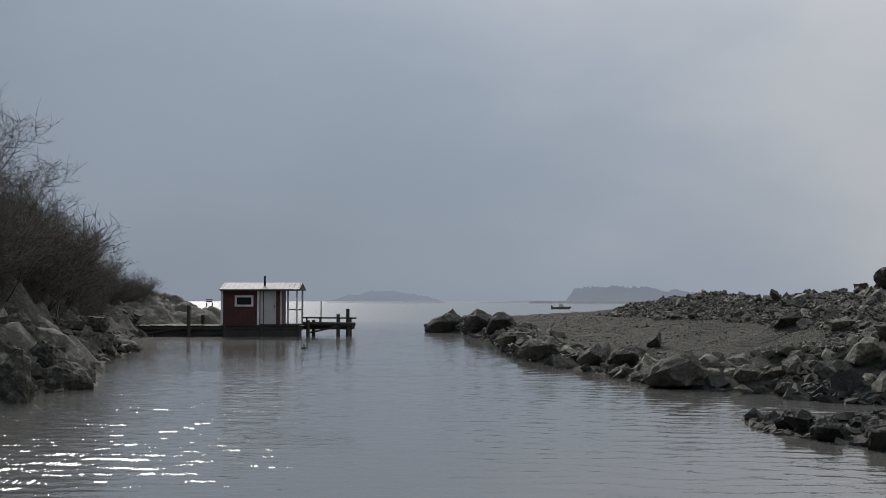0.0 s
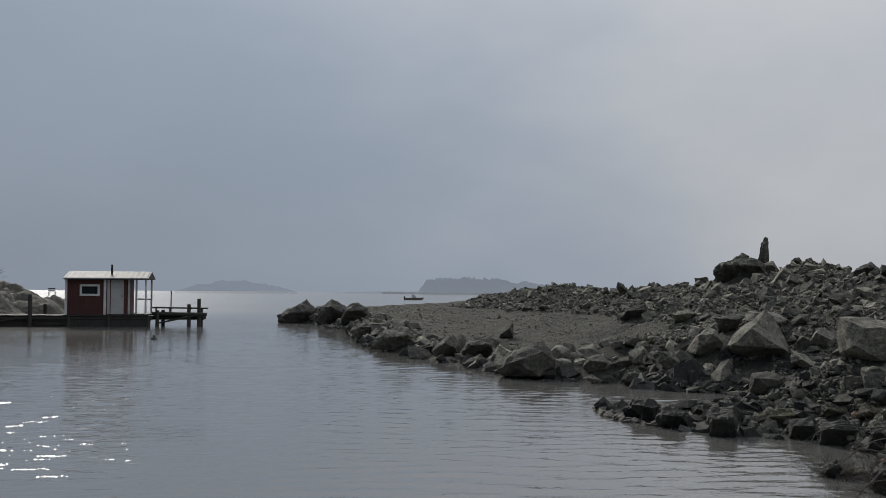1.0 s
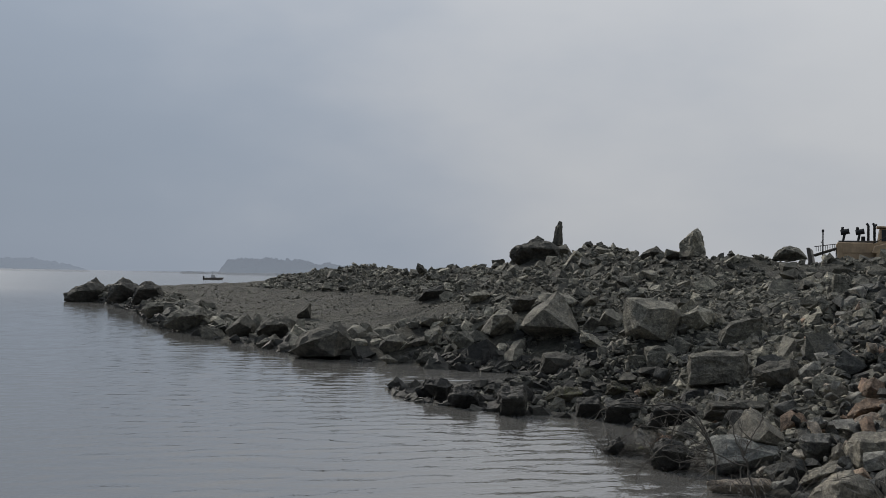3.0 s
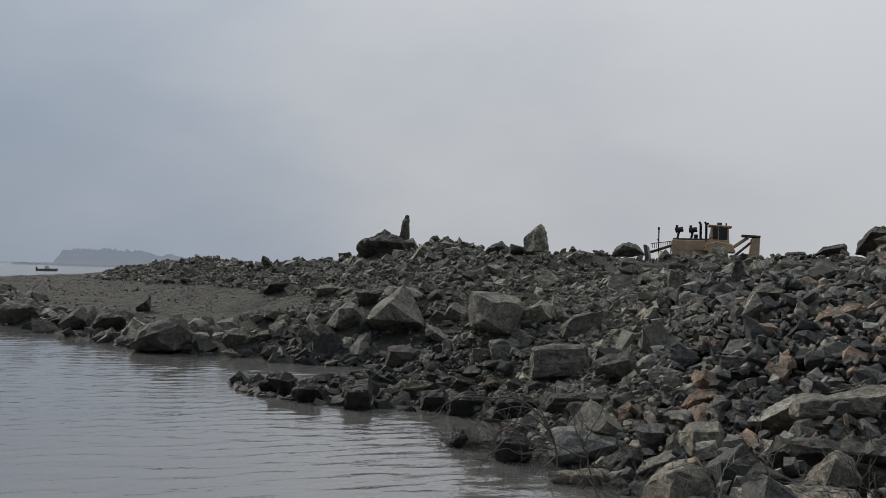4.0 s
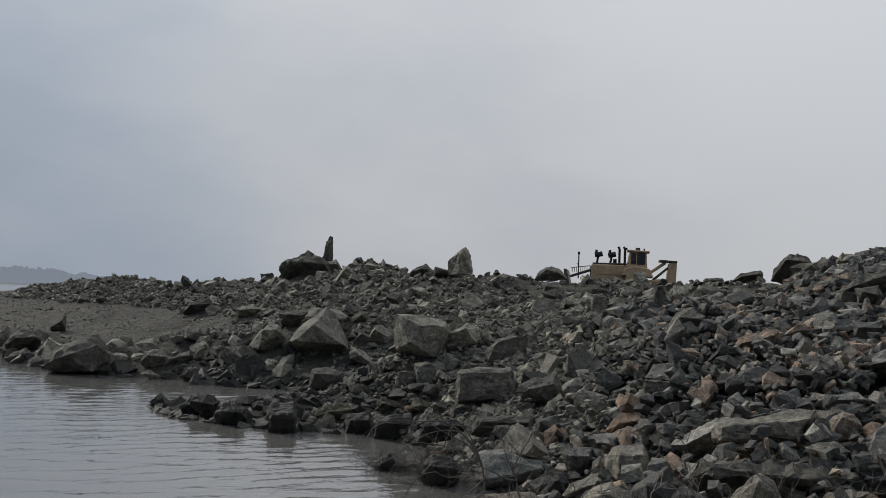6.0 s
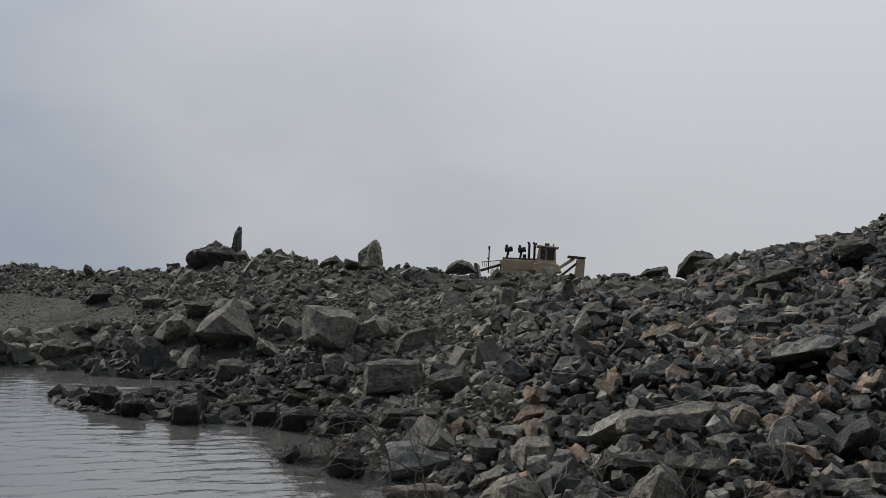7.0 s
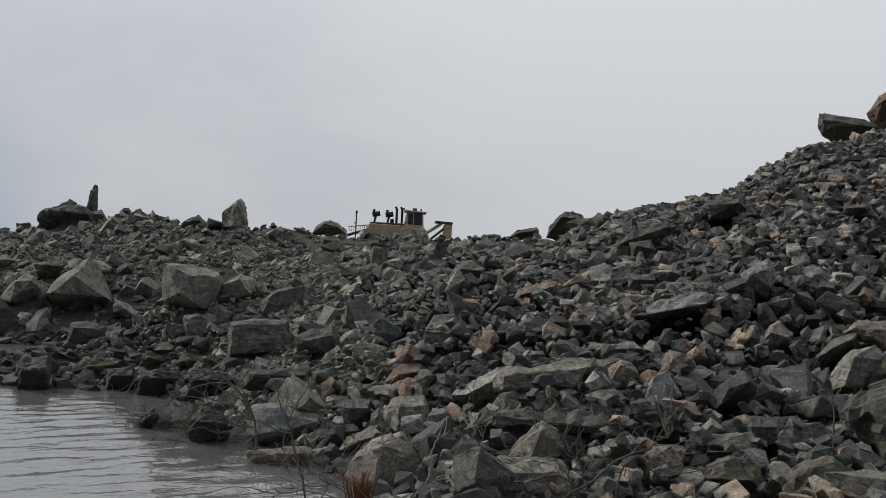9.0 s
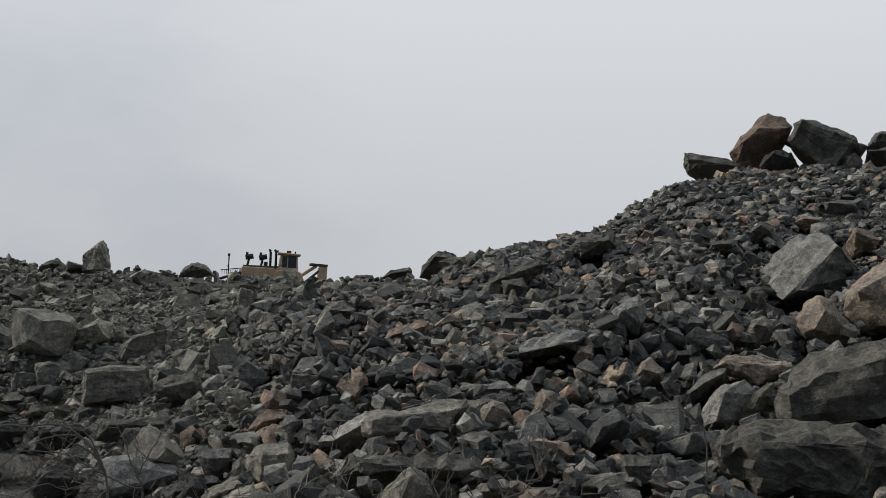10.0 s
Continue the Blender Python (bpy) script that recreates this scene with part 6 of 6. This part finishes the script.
def bars(segments, sides, thick=1.0):
    verts, faces = [], []
    for _, a, b, r0, r1 in segments:
        w = (b - a).normalized()
        u = w.orthogonal().normalized()
        v = w.cross(u)
        s = len(verts)
        for k in range(sides):
            c = u * math.cos(6.2832 * k / sides) + v * math.sin(6.2832 * k / sides)
            verts += [a + c * r0 * thick, b + c * r1 * thick]
        for k in range(sides):
            j = (k + 1) % sides
            faces.append((s + 2 * k, s + 2 * j, s + 2 * j + 1, s + 2 * k + 1))
    return verts, faces


def bare_tree(seed, tall, at, label):
    rng, out = random.Random(seed), []
    grow(rng, (0, 0, -0.2), (rng.uniform(-0.15, 0.2), rng.uniform(-0.1, 0.1), 1), tall * 0.62, tall * 0.022, 4, 3, 0.72, 0.05, out, 0.34)
    base = thing("bare_tree", at, label, "tree", "bare trees on the shore")
    mesh_object("trunk", *bars([s for s in out if s[0] == 4], 8), BARK, base)
    tagged(mesh_object("branching", *bars([s for s in out if s[0] in (2, 3)], 5), BARK, base), kind="stuff")
    tagged(mesh_object("crown", *bars([s for s in out if s[0] < 2], 3, 2.0), TWIG, base, "crown of fine bare twigs"), kind="stuff")
    return base


def bare_shrub(seed, tall, at, label, stems=9, group="bare shrubs on the shore"):
    rng, out = random.Random(seed), []
    for _ in range(stems):
        grow(rng, (rng.uniform(-0.5, 0.5), rng.uniform(-0.5, 0.5), -0.2), (rng.uniform(-0.5, 0.5), rng.uniform(-0.5, 0.5), 1), tall * 0.6, 0.022, 3, 3, 0.72, 0.02, out, 0.34)
    base = thing("bare_shrub", at, label, "shrub", group)
    tagged(mesh_object("brush", *bars(out, 3, 1.7), TWIG, base), kind="stuff")
    return base


def wooded_shore():
    rng = random.Random(12)

    def stand(b, r):
        x, y = polar(b, r)
        return x, y, float(height(x, y))
    first = bare_tree(3, 5.6, pose(*stand(-23.4, 38)), "tall bare deciduous tree with dense fine twigs")
    other = bare_tree(8, 4.6, pose(*stand(-21.6, 43)), "bare deciduous tree with spreading twigs")
    for b, r, s in ((-25.5, 36, 1.0), (-24.6, 44, 1.05), (-22.5, 47, 0.9), (-21.0, 50, 0.75)):
        copy_thing(first, pose(*stand(b, r), 0, 0, rng.uniform(0, 360)) @ Matrix.Scale(s, 4))
    for b, r, s in ((-22.6, 35, 0.8), (-20.4, 47, 0.85), (-19.6, 53, 0.8), (-18.8, 54, 0.75), (-18.0, 57, 0.6)):
        copy_thing(other, pose(*stand(b, r), 0, 0, rng.uniform(0, 360)) @ Matrix.Scale(s, 4))
    shrub = bare_shrub(21, 2.6, pose(*stand(-20.5, 40)), "dense bare shrub of dark twigs on granite")
    lower = bare_shrub(22, 2.0, pose(*stand(-18.2, 50)), "low bare shrub of dark twigs on granite", 7)
    for k in range(60):
        b = -26 + 10.6 * (k / 59) + rng.uniform(-0.3, 0.3)
        r = 36 + 22 * max(0, (b + 24) / 8) + rng.uniform(-4, 6)
        x, y, z = stand(b, r)
        while z < 1.6 and r < 75:
            r += 1.5
            x, y, z = stand(b, r)
        copy_thing(shrub if k % 2 else lower, pose(x, y, z, 0, 0, rng.uniform(0, 360)) @ Matrix.Scale(rng.uniform(0.75, 1.1) * (1.45 if b < -20 else 1.2 if b < -17.5 else 0.75), 4))


wooded_shore()


# ---- growth by the near shore ----
def waterside_bush(at, spread, seed, label):
    """Arching bare sprays that hang over the water."""
    rng, out = random.Random(seed), []
    for _ in range(34):
        a = rng.uniform(0, 6.283)
        grow(rng, (rng.uniform(-0.2, 0.2) * spread, rng.uniform(-0.2, 0.2) * spread, -0.05), (math.cos(a), math.sin(a), rng.uniform(0.2, 0.9)), spread * rng.uniform(0.5, 1.0), 0.009, 2, 2, 0.55, -0.35, out, 0.4)
    base = thing("waterside_bush", pose(*at), label, "bush", "waterside bushes")
    tagged(mesh_object("brush", *bars(out, 3), TWIG, base), kind="stuff")


waterside_bush((6.04, 10.34, 0.00), 0.42, 31, "tangled reddish-brown bush hanging over the water")
waterside_bush((5.83, 11.17, 0.00), 0.26, 32, "small drowned clump of bare twigs")


def bough(rng, points, r0, r1, twigs):
    """A crooked limb through a few points, with short twigs along it."""
    p = [Vector(q) for q in points]
    line = []
    for k in range(len(p) - 1):
        a, b, c, d = p[max(0, k - 1)], p[k], p[k + 1], p[min(len(p) - 1, k + 2)]
        for j in range(5):
            u = j / 5
            line.append(0.5 * (2 * b + (c - a) * u + (2 * a - 5 * b + 4 * c - d) * u * u + (3 * b - a - 3 * c + d) * u ** 3) + Vector((rng.uniform(-1, 1), rng.uniform(-1, 1), rng.uniform(-1, 1))) * 0.006)
    line.append(p[-1])
    n = len(line) - 1
    for k in range(3, n):
        if rng.random() < 0.24:
            way = (line[k + 1] - line[k]).normalized() + Vector((rng.uniform(-1, 1), rng.uniform(-1, 1), rng.uniform(-0.6, 1.0)))
            grow(rng, line[k], way, rng.uniform(0.1, 0.32), r1 * 0.8, 1, 2, 0.6, -0.1, twigs, 0.45)
    verts, faces, sides = [], [], 6
    for k, q in enumerate(line):
        w = (line[min(k + 1, n)] - line[max(k - 1, 0)]).normalized()
        u = w.cross(Vector((0.3, 1, 0.2))).normalized()
        v, r = w.cross(u), r0 + (r1 - r0) * k / n
        verts += [q + (u * math.cos(6.2832 * j / sides) + v * math.sin(6.2832 * j / sides)) * r for j in range(sides)]
    for k in range(n):
        faces += [(k * sides + j, k * sides + (j + 1) % sides, (k + 1) * sides + (j + 1) % sides, (k + 1) * sides + j) for j in range(sides)]
    return verts, faces


def sapling(at, turn, seed, boughs, thick, mat, label):
    """A crooked many-stemmed sapling; its limbs are given across and up."""
    rng = random.Random(seed)
    base = thing("bare_sapling", pose(*at, 0, 0, -turn), label, "sapling", "bare saplings")
    twigs = []
    for k, limb in enumerate(boughs):
        lean = rng.uniform(-0.25, 0.25)
        mesh_object("stem", *bough(rng, [(p[0], lean * (p[0] - limb[0][0]), p[1]) for p in limb], thick * (0.85 if k == 0 else 0.6), thick * 0.3, twigs), mat, base, smooth=True)
    tagged(mesh_object("brush", *bars(twigs, 3), mat, base), kind="stuff")


# saplings and low stems
sapling((5.08, 7.35, -0.05), 34.9, 61, [[(0, -0.1), (0, 0.1), (-0.05, 0.33), (-0.11, 0.5), (-0.13, 0.61), (-0.16, 0.67), (-0.13, 0.74), (-0.08, 0.84), (-0.03, 0.93), (-0.02, 1)], [(-0.13, 0.59), (-0.23, 0.61), (-0.34, 0.66), (-0.45, 0.69), (-0.54, 0.72)], [(-0.16, 0.67), (-0.19, 0.73), (-0.23, 0.82), (-0.24, 0.88)]], 0.011, TWIG, "crooked bare sapling in front of the rubble")
sapling((5.96, 9.40, -0.05), 32.4, 62, [[(0, -0.1), (0, 0.27), (-0.09, 0.51), (-0.27, 0.71), (-0.43, 0.79), (-0.65, 0.78), (-0.86, 0.8), (-1.07, 0.74), (-1.17, 0.61), (-1.25, 0.55)], [(-0, 0.33), (-0.12, 0.4), (-0.31, 0.51), (-0.53, 0.55), (-0.74, 0.55), (-0.87, 0.43), (-1.08, 0.32), (-1.16, 0.33)], [(-0.03, 0.38), (-0.15, 0.65), (-0.3, 0.76), (-0.37, 0.64), (-0.42, 0.48), (-0.42, 0.34)], [(-0.02, 0.35), (-0.12, 0.51), (-0.23, 0.59), (-0.34, 0.64), (-0.51, 0.73), (-0.59, 0.82)], [(-0, 0.3), (-0.16, 0.27), (-0.35, 0.23), (-0.51, 0.28), (-0.67, 0.2), (-0.77, 0.03)], [(0.02, 0.24), (-0.13, 0.1), (-0.23, 0.05), (-0.24, -0.12)], [(-0.09, 0.51), (-0.21, 0.65), (-0.43, 0.69), (-0.69, 0.58), (-0.82, 0.46)], [(-0.03, 0.27), (-0.25, 0.37), (-0.47, 0.39), (-0.62, 0.25), (-0.75, 0.09), (-0.75, -0.08)]], 0.012, TWIG, "tangled bare branches arching over the water")
sapling((4.98, 6.04, 0.17), 40.2, 63, [[(0, -0.1), (0, 0.14), (0.07, 0.24), (0.11, 0.37), (0.11, 0.47), (0.14, 0.56), (0.17, 0.65)], [(0.05, 0.21), (0.14, 0.28), (0.24, 0.34), (0.33, 0.39), (0.41, 0.43)]], 0.008, PALE_TWIG, "pale thin bare stem between the stones")
sapling((5.59, 5.16, 0.37), 48.7, 64, [[(0, -0.1), (0, 0.06), (-0.08, 0.17), (-0.17, 0.19), (-0.27, 0.16), (-0.36, 0.13), (-0.47, 0.14), (-0.57, 0.17), (-0.61, 0.21), (-0.64, 0.32), (-0.67, 0.43), (-0.64, 0.5), (-0.6, 0.56)], [(-0.63, 0.28), (-0.68, 0.3), (-0.76, 0.28)], [(-0.57, 0.3), (-0.48, 0.3), (-0.41, 0.28)]], 0.009, TWIG, "thin dark curving stem in front of the stones")
sapling((5.38, 5.09, 0.32), 47.9, 65, [[(-0, -0.1), (-0, 0.15), (0.08, 0.21), (0.17, 0.28), (0.23, 0.34), (0.28, 0.39), (0.4, 0.45), (0.47, 0.48), (0.52, 0.53), (0.59, 0.56)], [(0.07, 0.19), (0.01, 0.27), (-0.04, 0.32), (-0.08, 0.37)], [(0.1, 0.22), (0.09, 0.29), (0.06, 0.37), (-0.01, 0.41), (-0.03, 0.48), (-0.07, 0.54)]], 0.010, TWIG, "crooked bare sapling in front of the rubble")
sapling((5.66, 4.92, 0.30), 50.5, 66, [[(0, -0.1), (0, 0.29), (0.1, 0.43), (0.17, 0.38), (0.22, 0.35), (0.41, 0.37), (0.54, 0.43), (0.64, 0.48)], [(0.22, 0.35), (0.13, 0.48), (0.06, 0.5)]], 0.007, TWIG, "thin bare stem lying over the stones")
sapling((7.87, 4.68, 0.57), 61.2, 67, [[(0, -0.1), (0, 0.3), (-0.03, 0.47), (-0.07, 0.52), (-0.13, 0.56), (-0.19, 0.63), (-0.23, 0.68)], [(-0.07, 0.52), (-0.17, 0.61), (-0.27, 0.61)]], 0.009, TWIG, "thin bare stem in front of the rubble")
sapling((4.81, 6.43, -0.05), 37.2, 68, [[(0, -0.1), (0, 0.3), (-0.24, 0.45), (-0.13, 0.53), (-0.02, 0.63), (0.03, 0.69)], [(-0, 0.36), (-0.2, 0.45), (-0.4, 0.53), (-0.61, 0.53), (-0.67, 0.5)], [(-0.04, 0.3), (-0.31, 0.35), (-0.54, 0.33), (-0.78, 0.36), (-1.04, 0.28)], [(0.08, 0.31), (-0.05, 0.43), (-0.24, 0.38), (-0.39, 0.39), (-0.55, 0.44)], [(-0.23, 0.3), (-0.18, 0.39), (-0.22, 0.49), (-0.21, 0.58)]], 0.007, TWIG, "tangle of thin dark twigs at the water's edge")


def dry_grass():
    rng, verts, faces = random.Random(9), [], []
    for _ in range(420):
        x, y = polar(rng.uniform(45, 66), rng.uniform(6.3, 7.3))
        z = float(height(x, y))
        for _ in range(5):
            a, h = rng.uniform(0, 6.283), rng.uniform(0.04, 0.14)
            lx, ly, w = math.cos(a) * h * 0.5, math.sin(a) * h * 0.5, 0.004
            s = len(verts)
            verts += [(x - w, y, z), (x + w, y, z), (x + lx * 0.5 + w, y + ly * 0.5, z + h * 0.7), (x + lx, y + ly, z + h)]
            faces += [(s, s + 1, s + 2), (s, s + 2, s + 3)]
    tagged(mesh_object("dry_grass", verts, faces, DRY_GRASS), "dry brown grass between stones at the foot", "grass", kind="stuff")


dry_grass()


def fern_tuft(at, seed):
    """A tuft of dead rust-coloured fern blades bent outwards."""
    rng, verts, faces = random.Random(seed), [], []
    for _ in range(70):
        a, h = rng.uniform(0, 6.283), rng.uniform(0.12, 0.34)
        x, y, lx, ly, w = rng.uniform(-0.06, 0.06), rng.uniform(-0.06, 0.06), math.cos(a) * h * 0.55, math.sin(a) * h * 0.55, 0.006
        s = len(verts)
        verts += [(x - w, y, -0.05), (x + w, y, -0.05), (x + lx * 0.4 + w, y + ly * 0.4, h * 0.7), (x + lx * 0.4 - w, y + ly * 0.4, h * 0.7), (x + lx, y + ly, h * rng.uniform(0.7, 1.0))]
        faces += [(s, s + 1, s + 2, s + 3), (s + 3, s + 2, s + 4)]
    base = thing("dead_fern", pose(*at), "rust-brown dead fern tuft beside a grey boulder", "fern")
    tagged(mesh_object("fronds", verts, faces, RUST_GRASS, base), kind="stuff")


fern_tuft((5.28, 6.95, 0.06), 71)


# ---- loose rubble ----
def rubble_shapes(count, chamfer, first, detail=0.0):
    shapes = []
    for k in range(count):
        kind = ("chip", "slab", "slab", "wedge", "slab", "block")[k % 6]
        p = stone_points(kind, first + k) * np.array((1.0, 0.74, 0.36 if kind == "slab" else 0.56)) / 2
        bm = hull([tuple(v) for v in p], detail, 0.03, first + k, chamfer)
        bm.verts.ensure_lookup_table()
        shapes.append((np.array([v.co[:] for v in bm.verts]), [tuple(v.index for v in f.verts) for f in bm.faces]))
        bm.free()
    return shapes


NEAR_SHAPES, FAR_SHAPES = rubble_shapes(30, 0.0, 300), rubble_shapes(14, 0.0, 400)
BIG_SHAPES, LOOSE_SHAPES = rubble_shapes(30, 0.016, 500), rubble_shapes(30, 0.014, 500, 0.22)


def turns(rng, n, flat):
    """Random turns; flat stones lie mostly flat."""
    yaw, a, b = rng.uniform(0, 2 * np.pi, n), rng.normal(0, flat, n), rng.normal(0, flat, n)
    cy, sy, ca, sa, cb, sb = np.cos(yaw), np.sin(yaw), np.cos(a), np.sin(a), np.cos(b), np.sin(b)
    o, i = np.zeros(n), np.ones(n)
    rz = np.array([[cy, -sy, o], [sy, cy, o], [o, o, i]]).transpose(2, 0, 1)
    rx = np.array([[i, o, o], [o, ca, -sa], [o, sa, ca]]).transpose(2, 0, 1)
    ry = np.array([[cb, o, sb], [o, i, o], [-sb, o, cb]]).transpose(2, 0, 1)
    return rx @ ry @ rz


def strewn(seed, count, x_range, y_range, wanted, size, spread, biggest, flat=0.5, clear=1.0, lift=0.0, near=1.0):
    """Places, sizes and turns of stones where wanted(x, y, inland, z) holds."""
    rng = np.random.default_rng(seed)
    x, y = rng.uniform(*x_range, count), rng.uniform(*y_range, count)
    d, z = shore_distance(x, y), height(x, y)
    keep = wanted(x, y, d, z) > rng.uniform(0, 1, count)
    for fx, fy, fr in FOOTPRINTS:
        keep &= np.hypot(x - fx, y - fy) > fr * clear
    x, y, z = x[keep], y[keep], z[keep]
    s = np.minimum(size * np.exp(rng.normal(0, spread, len(x))), biggest)
    s = s * np.interp(np.hypot(x, y), (11, 14), (near, 1.0))
    upper = np.clip((bearing(x, y) - 50) / 6, 0, 1) * np.clip((z - 1.6) / 0.8, 0, 1)   # only small stones high on the heap
    s = s * (1 - 0.32 * upper)
    return x, y, z + lift * np.clip((17 - np.hypot(x, y)) / 4, 0, 1) * rng.uniform(-1, 1, len(x)) + 0.1 * s, s, turns(rng, len(x), flat), rng.integers(0, 1000, len(x))


def rubble(label, mat, shapes, placed):
    """Uncountable small stones as one mesh."""
    x, y, z, s, r, pick = placed
    verts, faces, start = [], [], 0
    for k in range(len(x)):
        v, f = shapes[pick[k] % len(shapes)]
        verts.append(v @ r[k].T * s[k] + (x[k], y[k], z[k]))
        faces.extend([tuple(i + start for i in q) for q in f])
        start += len(v)
    ob = mesh_object("rubble", np.concatenate(verts).tolist(), faces, mat)
    return tagged(ob, label, "rubble", kind="stuff")


def near_slope(x, y, d, z):
    b, r = bearing(x, y), np.hypot(x, y)
    return ((b > 27) & (b < 78) & (r > 6.5) & (r < np.interp(b, (44, 54), (17, 21.5))) & (d > -0.15)) * (1 - 0.82 * dusty(x, y))


def far_slope(x, y, d, z):
    b, r = bearing(x, y), np.hypot(x, y)
    spit = (y < 19.3) & (x < 8.6)
    return (~spit & (b > 8) & (b < 52) & (r > 10.6) & ((r > 17) | (dusty(x, y) > 0)) & (r < 70) & (d > 0.1) & ((z > 1.12) | ((b > 17) & (r < 31)))) * np.where((b > 32) & (b < 48) & (r > 19), 0.45, np.where(r < 17, dusty(x, y), 1.0))


def bank(x, y, d, z):
    return ((x > -2) & (y > 14) & (d > -0.25) & (d < 2.2) & (bearing(x, y) < 31)) * np.clip(1.2 - 0.5 * np.abs(d), 0.05, 1)


def terrace(x, y, d, z):
    b, r = bearing(x, y), np.hypot(x, y)
    return ((b > 0) & (b < 32) & (r > 17) & (r < 80) & (d > 1.5) & (z < 1.3)) * 0.8


def left_bank(x, y, d, z):
    return ((x < -7) & (y > 17) & (d > -0.2) & (d < 5)) * np.clip(1.1 - 0.22 * np.abs(d), 0, 1)


def loose_rocks(placed, most):
    """The larger stones of the slope's foot, each by itself; the rest goes back to the heap."""
    x, y, z, s, r, pick = placed
    alone = (s > 0.24) & (np.hypot(x, y) < 14.5)
    alone &= np.cumsum(alone) <= most
    meshes = []
    for v, f in LOOSE_SHAPES:
        me = bpy.data.meshes.new("rock")
        me.from_pydata([tuple(p) for p in v], [], f)
        me.materials.append(ROCK)
        meshes.append(me)
    for k in np.nonzero(alone)[0]:
        ob = new("rock", meshes[pick[k] % len(meshes)])
        ob.matrix_world = Matrix.Translation((x[k], y[k], z[k])) @ Matrix(r[k].tolist()).to_4x4() @ Matrix.Scale(s[k], 4)
        tagged(ob, "loose angular piece of grey gneiss on the heap", "rock", "loose rocks on the slope")
    return tuple(v[~alone] for v in placed)


HEAP = loose_rocks(strewn(1, 10500, (2, 22), (1, 22), near_slope, 0.2, 0.42, 0.46, 0.42, 1.1, 0.1, 1.1), 300)
rubble("heaped broken gneiss of many sizes on the slope", RUBBLE, BIG_SHAPES, HEAP)
def upper_heap(x, y, d, z):
    b, r = bearing(x, y), np.hypot(x, y)
    return ((b > 47) & (b < 78) & (r > 12.5) & (r < 20)) * np.clip((b - 47) / 5, 0, 1)


rubble("flat chips of gneiss high on the heap", RUBBLE, NEAR_SHAPES, strewn(21, 17000, (8, 20), (2, 14), upper_heap, 0.2, 0.35, 0.36, 0.4, 0.8, 0.06))
rubble("small broken gneiss between the larger stones", RUBBLE, NEAR_SHAPES, strewn(2, 40000, (2, 22), (1, 22), near_slope, 0.115, 0.4, 0.26, 0.6, 0.72, 0.17))
rubble("dusty broken rock on the ridge", DUST_RUBBLE, FAR_SHAPES, strewn(3, 9000, (2, 30), (10, 70), far_slope, 0.25, 0.45, 0.6, 0.5, 1.1))
rubble("small dusty rubble on the ridge", DUST_RUBBLE, FAR_SHAPES, strewn(4, 56000, (2, 30), (10, 70), far_slope, 0.125, 0.38, 0.3, 0.8))
rubble("fine dusty spoil on the flank of the ridge", DUST_RUBBLE, NEAR_SHAPES, strewn(14, 22000, (4, 14), (8, 19), lambda x, y, d, z: dusty(x, y) * (d > 0.0), 0.1, 0.45, 0.3, 0.5, 0.6))
rubble("dusty grit between the stones of the flank", DUST_RUBBLE, FAR_SHAPES, strewn(23, 30000, (4, 14), (9, 22), lambda x, y, d, z: ((d > 0.0) & (d < 6)) * (bearing(x, y) < 36), 0.06, 0.4, 0.14, 0.6, 0.5))
rubble("angular rocks along the bank", DUST_RUBBLE, NEAR_SHAPES, strewn(5, 9000, (-2, 14), (19.5, 76), lambda x, y, d, z: bank(x, y, d, z) * (d > 0.3), 0.29, 0.5, 0.9, 0.5, 0.9))
rubble("dark weedy rocks at the waterline", WET_RUBBLE, NEAR_SHAPES, strewn(15, 9000, (-2, 14), (19.5, 76), lambda x, y, d, z: bank(x, y, d, z) * (d <= 0.45), 0.27, 0.5, 0.8, 0.5, 0.8))
rubble("dark stones round the little inlet", WET_RUBBLE, NEAR_SHAPES, strewn(22, 7000, (5, 11), (15.5, 22.5), lambda x, y, d, z: ((d > -0.15) & (d < 1.3)) * 1.0, 0.15, 0.45, 0.4, 0.35, 0.8))
rubble("small stones on the low spit", WET_RUBBLE, NEAR_SHAPES, strewn(8, 6500, (4, 12), (11, 19.5), bank, 0.15, 0.45, 0.4, 0.25))
rubble("loose stones and gravel on the levelled ground", DUST_RUBBLE, FAR_SHAPES, strewn(6, 34000, (0, 24), (16, 76), terrace, 0.036, 0.6, 0.3))
rubble("dark rocks along the wooded shore", DARK_RUBBLE, NEAR_SHAPES, strewn(7, 9000, (-30, -7), (17, 64), left_bank, 0.34, 0.5, 0.95, 0.35))


def head_of_bay(x, y, d, z):
    return ((np.hypot(x, y) < 16) & (y > -6) & (d > -0.2) & (bearing(x, y) > -120)) * 1.0


rubble("small stones and gravel on the near bank", DUST_RUBBLE, FAR_SHAPES, strewn(9, 14000, (-16, 16), (-6, 9), head_of_bay, 0.07, 0.5, 0.3))
